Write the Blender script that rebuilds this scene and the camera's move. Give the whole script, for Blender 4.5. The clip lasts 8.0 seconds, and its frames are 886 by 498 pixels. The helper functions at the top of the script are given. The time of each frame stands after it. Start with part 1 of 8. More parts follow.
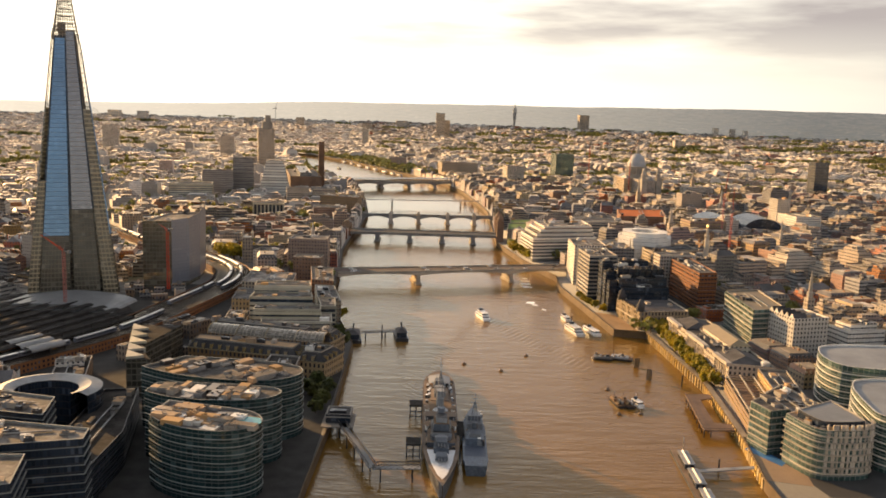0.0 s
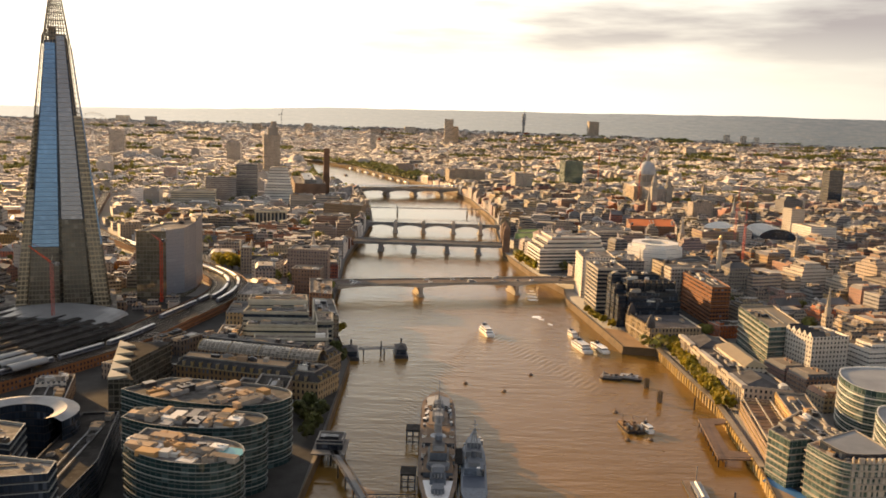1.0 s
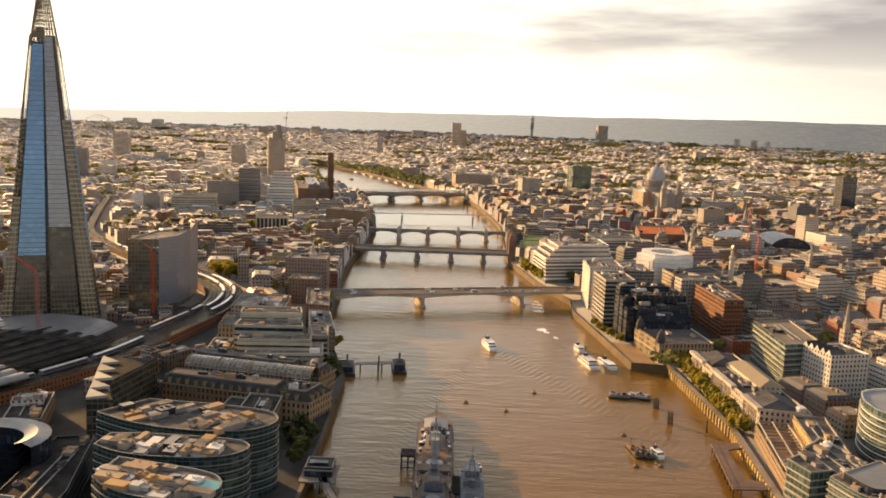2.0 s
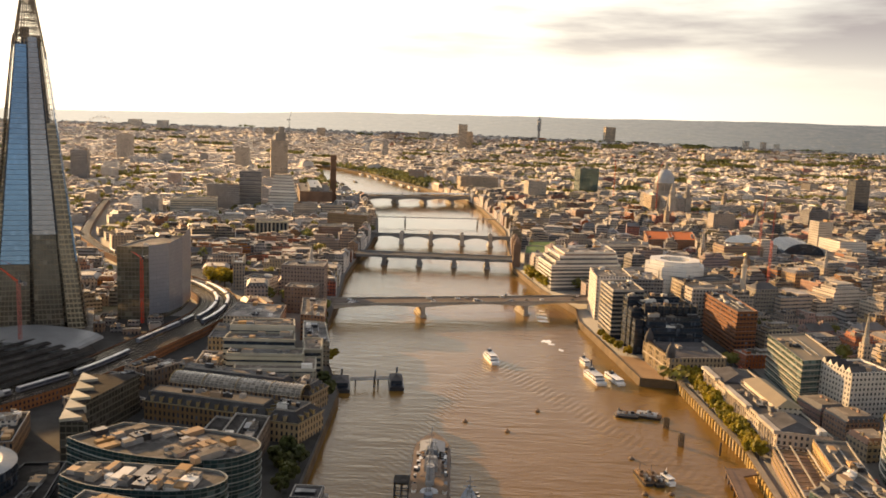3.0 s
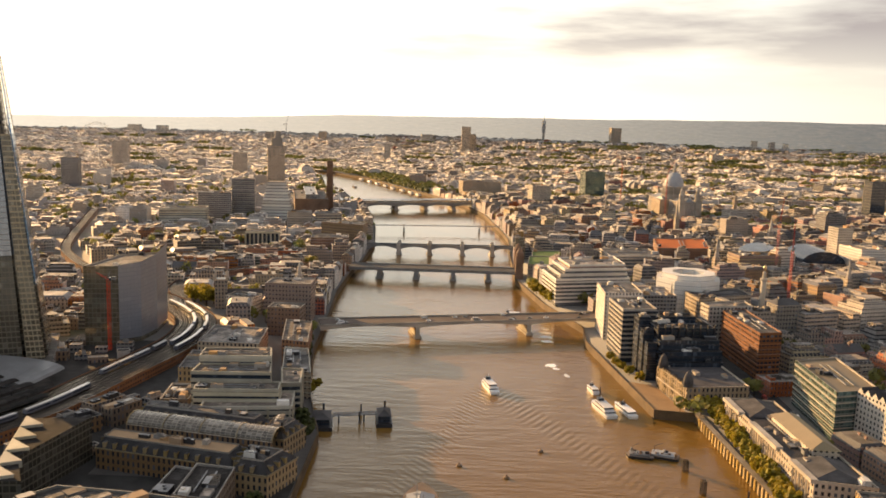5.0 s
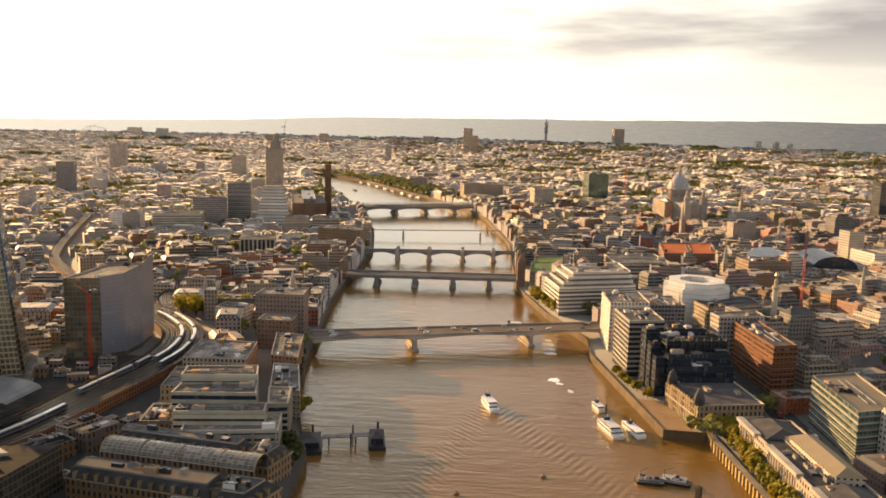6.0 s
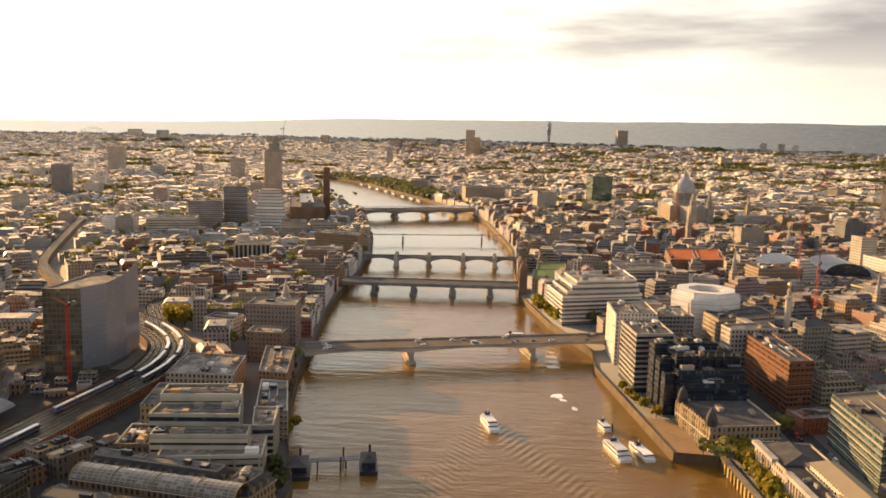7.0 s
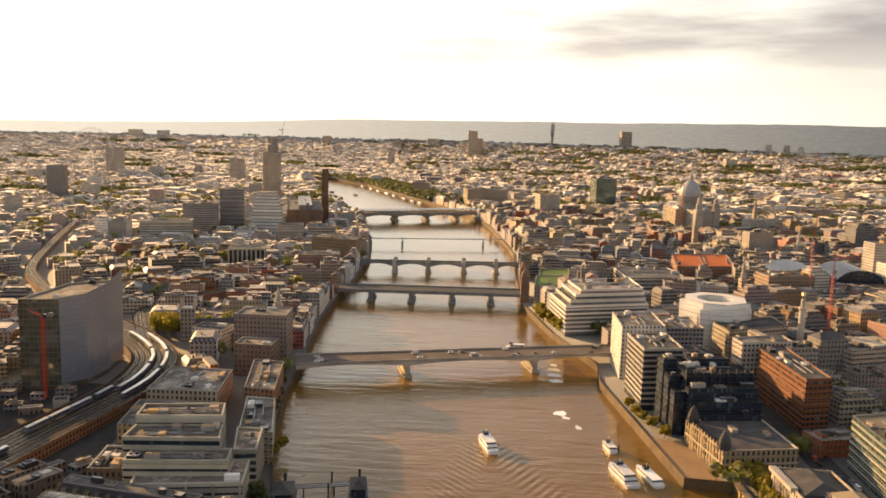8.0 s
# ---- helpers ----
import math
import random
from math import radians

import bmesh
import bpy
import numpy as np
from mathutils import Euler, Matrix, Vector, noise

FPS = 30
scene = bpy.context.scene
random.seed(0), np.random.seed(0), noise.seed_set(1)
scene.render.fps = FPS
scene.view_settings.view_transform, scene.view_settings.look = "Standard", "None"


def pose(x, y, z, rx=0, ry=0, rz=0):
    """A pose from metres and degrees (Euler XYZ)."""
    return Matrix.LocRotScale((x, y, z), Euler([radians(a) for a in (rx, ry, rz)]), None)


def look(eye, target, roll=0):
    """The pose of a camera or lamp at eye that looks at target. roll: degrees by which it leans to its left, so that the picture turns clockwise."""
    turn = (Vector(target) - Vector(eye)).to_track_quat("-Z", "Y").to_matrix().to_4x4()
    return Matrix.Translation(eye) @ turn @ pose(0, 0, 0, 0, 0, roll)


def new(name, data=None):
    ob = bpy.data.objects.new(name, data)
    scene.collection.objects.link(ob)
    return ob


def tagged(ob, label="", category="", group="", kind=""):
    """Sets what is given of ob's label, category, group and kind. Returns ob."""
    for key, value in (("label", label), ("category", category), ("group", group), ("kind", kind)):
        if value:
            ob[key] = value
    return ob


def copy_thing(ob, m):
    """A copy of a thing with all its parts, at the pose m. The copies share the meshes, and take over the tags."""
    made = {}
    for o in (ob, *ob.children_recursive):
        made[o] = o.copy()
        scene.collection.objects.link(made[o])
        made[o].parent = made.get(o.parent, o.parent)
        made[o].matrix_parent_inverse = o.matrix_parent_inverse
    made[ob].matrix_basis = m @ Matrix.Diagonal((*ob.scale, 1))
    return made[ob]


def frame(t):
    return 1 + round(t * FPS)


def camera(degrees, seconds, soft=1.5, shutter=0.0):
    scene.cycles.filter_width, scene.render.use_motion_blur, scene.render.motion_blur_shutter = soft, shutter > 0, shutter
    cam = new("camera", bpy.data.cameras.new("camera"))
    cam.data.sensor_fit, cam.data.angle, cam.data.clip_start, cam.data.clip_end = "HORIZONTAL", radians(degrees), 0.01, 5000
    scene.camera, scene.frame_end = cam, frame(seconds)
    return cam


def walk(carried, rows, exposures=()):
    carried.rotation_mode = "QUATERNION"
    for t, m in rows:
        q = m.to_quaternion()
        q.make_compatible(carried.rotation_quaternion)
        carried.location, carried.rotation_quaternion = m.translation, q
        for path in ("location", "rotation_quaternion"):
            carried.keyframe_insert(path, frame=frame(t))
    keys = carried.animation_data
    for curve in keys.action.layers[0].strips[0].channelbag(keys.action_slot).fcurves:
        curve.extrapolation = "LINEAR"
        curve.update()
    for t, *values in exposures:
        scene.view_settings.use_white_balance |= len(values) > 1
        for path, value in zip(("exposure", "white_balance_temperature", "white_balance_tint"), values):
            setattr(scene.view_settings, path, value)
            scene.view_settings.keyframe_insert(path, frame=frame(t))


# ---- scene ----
# camera
cam = camera(54.0, 8.0, soft=1.75)
PATH = [
    (0, (-63.582, -169.842, 187.661), (-63.559, -167.87, 187.331), 2.1),
    (0.5, (-60.561, -156.304, 188.216), (-60.548, -154.33, 187.893), 2.2),
    (1, (-57.59, -141.562, 189.104), (-57.589, -139.587, 188.786), 2.2),
    (1.5, (-54.851, -127.533, 189.881), (-54.86, -125.558, 189.567), 2.3),
    (3, (-47.164, -82.491, 192.564), (-47.199, -80.516, 192.254), 2.4),
    (3.5, (-45.224, -67.866, 193.362), (-45.264, -65.89, 193.051), 2.4),
    (4, (-42.98, -51.753, 193.997), (-43.024, -49.778, 193.687), 2.3),
    (4.5, (-41.217, -36.922, 194.761), (-41.263, -34.947, 194.453), 2.1),
    (6, (-36.145, 11.12, 196.911), (-36.201, 13.096, 196.607), 1.6),
    (6.5, (-34.736, 26.55, 197.5), (-34.794, 28.526, 197.198), 1.6),
    (7, (-33.287, 43.484, 197.884), (-33.35, 45.46, 197.583), 1.6),
    (7.5, (-31.77, 58.978, 198.539), (-31.836, 60.954, 198.238), 1.6),
    (8, (-30.419, 75.632, 199.147), (-30.489, 77.608, 198.847), 1.7),
]
walk(cam, [(t, look(eye, target, roll)) for t, eye, target, roll in PATH])

# ---- world, sun, exposure ----
SUN_AZ, SUN_EL = radians(-47), radians(12.5)   # from +y, clockwise positive; elevation
scene.view_settings.exposure = 1.04
world = bpy.data.worlds.new("sky")
scene.world = world
world.use_nodes = True
wn, wl = world.node_tree.nodes, world.node_tree.links
wn.clear()
w_out = wn.new("ShaderNodeOutputWorld")
w_bg = wn.new("ShaderNodeBackground")
w_bg.inputs["Strength"].default_value = 0.1
w_sky = wn.new("ShaderNodeTexSky")
w_sky.sky_type = "NISHITA"
w_sky.sun_disc = False
w_sky.sun_elevation = SUN_EL
w_sky.sun_rotation = SUN_AZ
w_sky.altitude = 200
w_sky.air_density, w_sky.dust_density, w_sky.ozone_density = 1.0, 1.5, 1.0
w_co = wn.new("ShaderNodeTexCoord")
w_sep = wn.new("ShaderNodeSeparateXYZ")
wl.new(w_co.outputs["Generated"], w_sep.inputs[0])
w_low = wn.new("ShaderNodeMapRange")             # pale hazy layer low in the sky
for i, x in enumerate((0.0, 0.50, 0.85, 0.26)):
    w_low.inputs[i + 1].default_value = x
wl.new(w_sep.outputs[2], w_low.inputs[0])
w_haze = wn.new("ShaderNodeMix")
w_haze.data_type = "RGBA"
w_dot = wn.new("ShaderNodeVectorMath")          # brighter towards the sun
w_dot.operation = "DOT_PRODUCT"
w_dot.inputs[1].default_value = (math.sin(SUN_AZ), math.cos(SUN_AZ), 0.0)
wl.new(w_co.outputs["Generated"], w_dot.inputs[0])
w_side = wn.new("ShaderNodeMapRange")
for i, x in enumerate((0.1, 0.8, 0.0, 1.0)):
    w_side.inputs[i + 1].default_value = x
wl.new(w_dot.outputs["Value"], w_side.inputs[0])
w_tone = wn.new("ShaderNodeMix")
w_tone.data_type = "RGBA"
w_tone.inputs["A"].default_value = (4.0, 3.75, 3.45, 1)
w_tone.inputs["B"].default_value = (10.6, 9.1, 7.1, 1)
wl.new(w_side.outputs[0], w_tone.inputs["Factor"])
wl.new(w_tone.outputs["Result"], w_haze.inputs["B"])
w_map = wn.new("ShaderNodeMapping")
w_map.inputs["Scale"].default_value = (2.4, 2.4, 17.0)
w_map.inputs["Location"].default_value = (0.35, 0.2, 0.1)
w_noise = wn.new("ShaderNodeTexNoise")
w_noise.inputs["Scale"].default_value = 1.7
w_noise.inputs["Detail"].default_value = 6
w_noise.inputs["Roughness"].default_value = 0.5
w_ramp = wn.new("ShaderNodeValToRGB")
w_ramp.color_ramp.elements[0].position, w_ramp.color_ramp.elements[0].color = 0.42, (0, 0, 0, 1)
w_ramp.color_ramp.elements[1].position, w_ramp.color_ramp.elements[1].color = 0.68, (1, 1, 1, 1)
w_east = wn.new("ShaderNodeMapRange")           # the cloud bank thickens away from the sun
for i, x in enumerate((-0.20, 0.45, -0.22, 0.15)):
    w_east.inputs[i + 1].default_value = x
wl.new(w_sep.outputs[0], w_east.inputs[0])
w_bank = wn.new("ShaderNodeMath")
w_bank.operation = "ADD"
wl.new(w_noise.outputs["Fac"], w_bank.inputs[0])
wl.new(w_east.outputs[0], w_bank.inputs[1])
w_band = wn.new("ShaderNodeMapRange")
for i, x in enumerate((0.02, 0.10, 0.0, 0.95)):
    w_band.inputs[i + 1].default_value = x
wl.new(w_sep.outputs[2], w_band.inputs[0])
w_cov = wn.new("ShaderNodeMath")
w_cov.operation = "MULTIPLY"
w_mix = wn.new("ShaderNodeMix")
w_mix.data_type = "RGBA"
w_mix.inputs["B"].default_value = (2.5, 2.2, 2.1, 1)
wl.new(w_low.outputs[0], w_haze.inputs["Factor"])
wl.new(w_sky.outputs["Color"], w_haze.inputs["A"])
wl.new(w_co.outputs["Generated"], w_map.inputs["Vector"])
wl.new(w_map.outputs["Vector"], w_noise.inputs["Vector"])
wl.new(w_bank.outputs[0], w_ramp.inputs["Fac"])
wl.new(w_ramp.outputs["Color"], w_cov.inputs[0])
wl.new(w_band.outputs[0], w_cov.inputs[1])
wl.new(w_cov.outputs[0], w_mix.inputs["Factor"])
wl.new(w_haze.outputs["Result"], w_mix.inputs["A"])
wl.new(w_mix.outputs["Result"], w_bg.inputs["Color"])
wl.new(w_bg.outputs["Background"], w_out.inputs["Surface"])

sun_data = bpy.data.lights.new("sun", "SUN")
sun_data.energy, sun_data.angle, sun_data.color = 4.7, radians(0.6), (1.0, 0.58, 0.23)
sun = new("sun", sun_data)
sun.matrix_world = look((math.sin(SUN_AZ) * 900, math.cos(SUN_AZ) * 900, math.tan(SUN_EL) * 900), (0, 0, 0))


# ---- materials ----
def nodes_of(name):
    m = bpy.data.materials.new(name)
    m.use_nodes = True
    return m, m.node_tree.nodes, m.node_tree.links, m.node_tree.nodes["Principled BSDF"]


def mth(n, l, op, a, b=None, c=None):
    k = n.new("ShaderNodeMath")
    k.operation = op
    for i, v in enumerate((a, b, c)):
        if v is None:
            continue
        if isinstance(v, (int, float)):
            k.inputs[i].default_value = v
        else:
            l.new(v, k.inputs[i])
    return k.outputs[0]


def blend(n, l, fac, a, b, kind="MIX"):
    k = n.new("ShaderNodeMix")
    k.data_type, k.blend_type = "RGBA", kind
    for s, v in (("Factor", fac), ("A", a), ("B", b)):
        if isinstance(v, (int, float)):
            k.inputs[s].default_value = v
        elif isinstance(v, tuple):
            k.inputs[s].default_value = (*v, 1)[:4]
        else:
            l.new(v, k.inputs[s])
    return k.outputs["Result"]


def noise_of(n, l, scale, detail=4, vec=None, rough=0.55):
    k = n.new("ShaderNodeTexNoise")
    k.inputs["Scale"].default_value, k.inputs["Detail"].default_value = scale, detail
    k.inputs["Roughness"].default_value = rough
    if vec is not None:
        l.new(vec, k.inputs["Vector"])
    return k.outputs["Fac"]


def remap(n, l, v, a, b, c=0.0, d=1.0):
    k = n.new("ShaderNodeMapRange")
    l.new(v, k.inputs[0])
    for i, x in enumerate((a, b, c, d)):
        k.inputs[i + 1].default_value = x
    return k.outputs[0]


def world_pos(n):
    return n.new("ShaderNodeNewGeometry").outputs["Position"]


def seed_of(n):
    """A number of its own for each building or clump in a joined mesh."""
    k = n.new("ShaderNodeAttribute")
    k.attribute_name = "seed"
    return k.outputs["Fac"]


def plain(name, rgb, rough=0.7, metal=0.0, scale=0.25, vary=0.25, bump=0.3, island=False, tint=0.12, haze_sheen=0.0, patch=0.0, spec=0.4):
    """Weathered surface: two scales of noise, a shift from piece to piece."""
    m, n, l, b = nodes_of(name)
    pos = world_pos(n)
    big, small = noise_of(n, l, scale * 0.12, 3, pos), noise_of(n, l, scale * 3, 5, pos)
    f = mth(n, l, "ADD", mth(n, l, "MULTIPLY", big, 0.6), mth(n, l, "MULTIPLY", small, 0.4))
    dark = tuple(c * (1 - vary * 1.6) for c in rgb)
    lite = tuple(min(1, c * (1 + vary)) for c in rgb)
    col = blend(n, l, remap(n, l, f, 0.32, 0.68), dark, lite)
    if patch:                                    # sheets and repairs laid in patches
        for sc, amt in ((0.11, patch), (0.34, patch * 0.6)):
            vor = n.new("ShaderNodeTexVoronoi")
            vor.distance = "CHEBYCHEV"
            vor.inputs["Scale"].default_value = sc
            turn = n.new("ShaderNodeMapping")
            turn.inputs["Rotation"].default_value = (0, 0, radians(13))
            l.new(pos, turn.inputs["Vector"])
            l.new(turn.outputs[0], vor.inputs["Vector"])
            bw = n.new("ShaderNodeRGBToBW")
            l.new(vor.outputs["Color"], bw.inputs[0])
            col = blend(n, l, remap(n, l, bw.outputs[0], 0.2, 0.8, amt, 0), col, tuple(c * 0.35 for c in rgb))
            col = blend(n, l, remap(n, l, bw.outputs[0], 0.62, 0.85, 0, amt), col, tuple(min(0.8, c * 2.0) for c in rgb))
    if island:
        r = seed_of(n)
    else:
        r = n.new("ShaderNodeObjectInfo").outputs["Random"]
    hsv = n.new("ShaderNodeHueSaturation")
    l.new(remap(n, l, r, 0, 1, 1 - tint * 2, 1 + tint * 2), hsv.inputs["Value"])
    l.new(remap(n, l, mth(n, l, "FRACT", mth(n, l, "MULTIPLY", r, 7.31)), 0, 1, 1 - tint * 2, 1 + tint), hsv.inputs["Saturation"])
    l.new(col, hsv.inputs["Color"])
    l.new(hsv.outputs["Color"], b.inputs["Base Color"])
    b.inputs["Roughness"].default_value, b.inputs["Metallic"].default_value = rough, metal
    b.inputs["Specular IOR Level"].default_value = spec
    # sheen stands for haze on surfaces seen at a low angle
    if haze_sheen:
        b.inputs["Sheen Weight"].default_value, b.inputs["Sheen Roughness"].default_value = haze_sheen, 0.30
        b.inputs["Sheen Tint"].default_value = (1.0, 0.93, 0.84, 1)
    if bump:
        bp = n.new("ShaderNodeBump")
        bp.inputs["Strength"].default_value, bp.inputs["Distance"].default_value = bump, 0.15
        l.new(small, bp.inputs["Height"])
        l.new(bp.outputs["Normal"], b.inputs["Normal"])
    return m


def facade(name, wall, glass=(0.03, 0.035, 0.045), bay=3.2, storey=3.6, wide=0.5, tall=0.55, rough=0.75,
           glass_rough=0.12, island=False, tint=0.12, hue=0.0, haze_sheen=0.0):
    """Masonry or panel wall with rows of windows, laid out in metres along the wall."""
    m, n, l, b = nodes_of(name)
    uv = n.new("ShaderNodeUVMap").outputs["UV"]
    sep = n.new("ShaderNodeSeparateXYZ")
    l.new(uv, sep.inputs[0])
    u, v = mth(n, l, "DIVIDE", sep.outputs[0], bay), mth(n, l, "DIVIDE", sep.outputs[1], storey)
    fu, fv = mth(n, l, "FRACT", u), mth(n, l, "FRACT", v)
    du, dv = mth(n, l, "ABSOLUTE", mth(n, l, "SUBTRACT", fu, 0.5)), mth(n, l, "ABSOLUTE", mth(n, l, "SUBTRACT", fv, 0.52))
    if island:                                   # window shapes differ from house to house
        r = seed_of(n)
        shape = mth(n, l, "FRACT", mth(n, l, "MULTIPLY", r, 23.7))
        half_w = remap(n, l, shape, 0.0, 1.0, wide * 0.36, wide * 0.98)
        half_t = remap(n, l, mth(n, l, "FRACT", mth(n, l, "MULTIPLY", r, 41.3)), 0.0, 1.0, tall * 0.38, tall * 0.62)
    else:
        half_w, half_t = wide / 2, tall / 2
    win = mth(n, l, "MULTIPLY", mth(n, l, "LESS_THAN", du, half_w), mth(n, l, "LESS_THAN", dv, half_t))
    cell = n.new("ShaderNodeCombineXYZ")
    l.new(mth(n, l, "FLOOR", u), cell.inputs[0])
    l.new(mth(n, l, "FLOOR", v), cell.inputs[1])
    wnz = n.new("ShaderNodeTexWhiteNoise")
    wnz.noise_dimensions = "3D"
    if island:
        r = seed_of(n)
    else:
        r = n.new("ShaderNodeObjectInfo").outputs["Random"]
    l.new(mth(n, l, "MULTIPLY", r, 97.0), cell.inputs[2])
    l.new(cell.outputs[0], wnz.inputs["Vector"])
    pos = world_pos(n)
    big, small = noise_of(n, l, 0.06, 4, pos), noise_of(n, l, 1.1, 5, pos)
    f = mth(n, l, "ADD", mth(n, l, "MULTIPLY", big, 0.6), mth(n, l, "MULTIPLY", small, 0.4))
    col = blend(n, l, remap(n, l, f, 0.3, 0.7), tuple(c * 0.7 for c in wall), tuple(min(1, c * 1.15) for c in wall))
    band = mth(n, l, "LESS_THAN", fv, 0.07)
    col = blend(n, l, mth(n, l, "MULTIPLY", band, 0.35), col, tuple(c * 0.5 for c in wall))
    hsv = n.new("ShaderNodeHueSaturation")
    l.new(remap(n, l, r, 0, 1, 1 - tint * 2, 1 + tint * 2), hsv.inputs["Value"])
    q = mth(n, l, "FRACT", mth(n, l, "MULTIPLY", r, 7.31))
    l.new(remap(n, l, q, 0, 1, 0.5 - hue, 0.5 + hue), hsv.inputs["Hue"])
    l.new(remap(n, l, mth(n, l, "FRACT", mth(n, l, "MULTIPLY", r, 13.7)), 0, 1, 1 - tint * 3, 1 + tint * 2), hsv.inputs["Saturation"])
    l.new(col, hsv.inputs["Color"])
    gl = blend(n, l, remap(n, l, wnz.outputs["Value"], 0.72, 1.0), glass, tuple(min(0.5, c * 3 + 0.05) for c in glass))
    l.new(blend(n, l, win, hsv.outputs["Color"], gl), b.inputs["Base Color"])
    l.new(remap(n, l, win, 0, 1, rough, glass_rough), b.inputs["Roughness"])
    # warm sheen in place of haze over the walls
    if haze_sheen:
        b.inputs["Sheen Weight"].default_value, b.inputs["Sheen Roughness"].default_value = haze_sheen, 0.45
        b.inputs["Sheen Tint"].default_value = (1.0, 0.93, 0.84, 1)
    bp = n.new("ShaderNodeBump")
    bp.inputs["Strength"].default_value, bp.inputs["Distance"].default_value = 0.6, 0.3
    l.new(mth(n, l, "SUBTRACT", mth(n, l, "MULTIPLY", small, 0.3), win), bp.inputs["Height"])
    l.new(bp.outputs["Normal"], b.inputs["Normal"])
    return m


def glazing(name, glass, frame_rgb=(0.12, 0.12, 0.12), bay=1.5, storey=3.8, line=0.08, rough=0.06, metal=0.6, vary=1.0):
    """Curtain wall: reflecting panes with thin mullions and a spandrel line at each floor."""
    m, n, l, b = nodes_of(name)
    uv = n.new("ShaderNodeUVMap").outputs["UV"]
    sep = n.new("ShaderNodeSeparateXYZ")
    l.new(uv, sep.inputs[0])
    u, v = mth(n, l, "DIVIDE", sep.outputs[0], bay), mth(n, l, "DIVIDE", sep.outputs[1], storey)
    fu, fv = mth(n, l, "FRACT", u), mth(n, l, "FRACT", v)
    fr = mth(n, l, "MAXIMUM", mth(n, l, "LESS_THAN", fu, line), mth(n, l, "LESS_THAN", fv, line * 1.6))
    cell = n.new("ShaderNodeCombineXYZ")
    l.new(mth(n, l, "FLOOR", u), cell.inputs[0])
    l.new(mth(n, l, "FLOOR", v), cell.inputs[1])
    wnz = n.new("ShaderNodeTexWhiteNoise")
    wnz.noise_dimensions = "2D"
    l.new(cell.outputs[0], wnz.inputs["Vector"])
    gl = blend(n, l, wnz.outputs["Value"], tuple(c * (1 - 0.35 * vary) for c in glass), tuple(min(1, c * (1 + 0.25 * vary)) for c in glass))
    gl = blend(n, l, mth(n, l, "MULTIPLY", mth(n, l, "GREATER_THAN", wnz.outputs["Value"], 0.93), vary), gl, tuple(min(1, c * 1.6 + 0.05) for c in glass))
    l.new(blend(n, l, fr, gl, frame_rgb), b.inputs["Base Color"])
    l.new(remap(n, l, fr, 0, 1, rough, 0.5), b.inputs["Roughness"])
    l.new(remap(n, l, fr, 0, 1, metal, 0.2), b.inputs["Metallic"])
    bp = n.new("ShaderNodeBump")
    bp.inputs["Strength"].default_value, bp.inputs["Distance"].default_value = 0.25, 0.12
    l.new(mth(n, l, "ADD", fr, mth(n, l, "MULTIPLY", wnz.outputs["Value"], 0.15 * vary)), bp.inputs["Height"])
    l.new(bp.outputs["Normal"], b.inputs["Normal"])
    return m


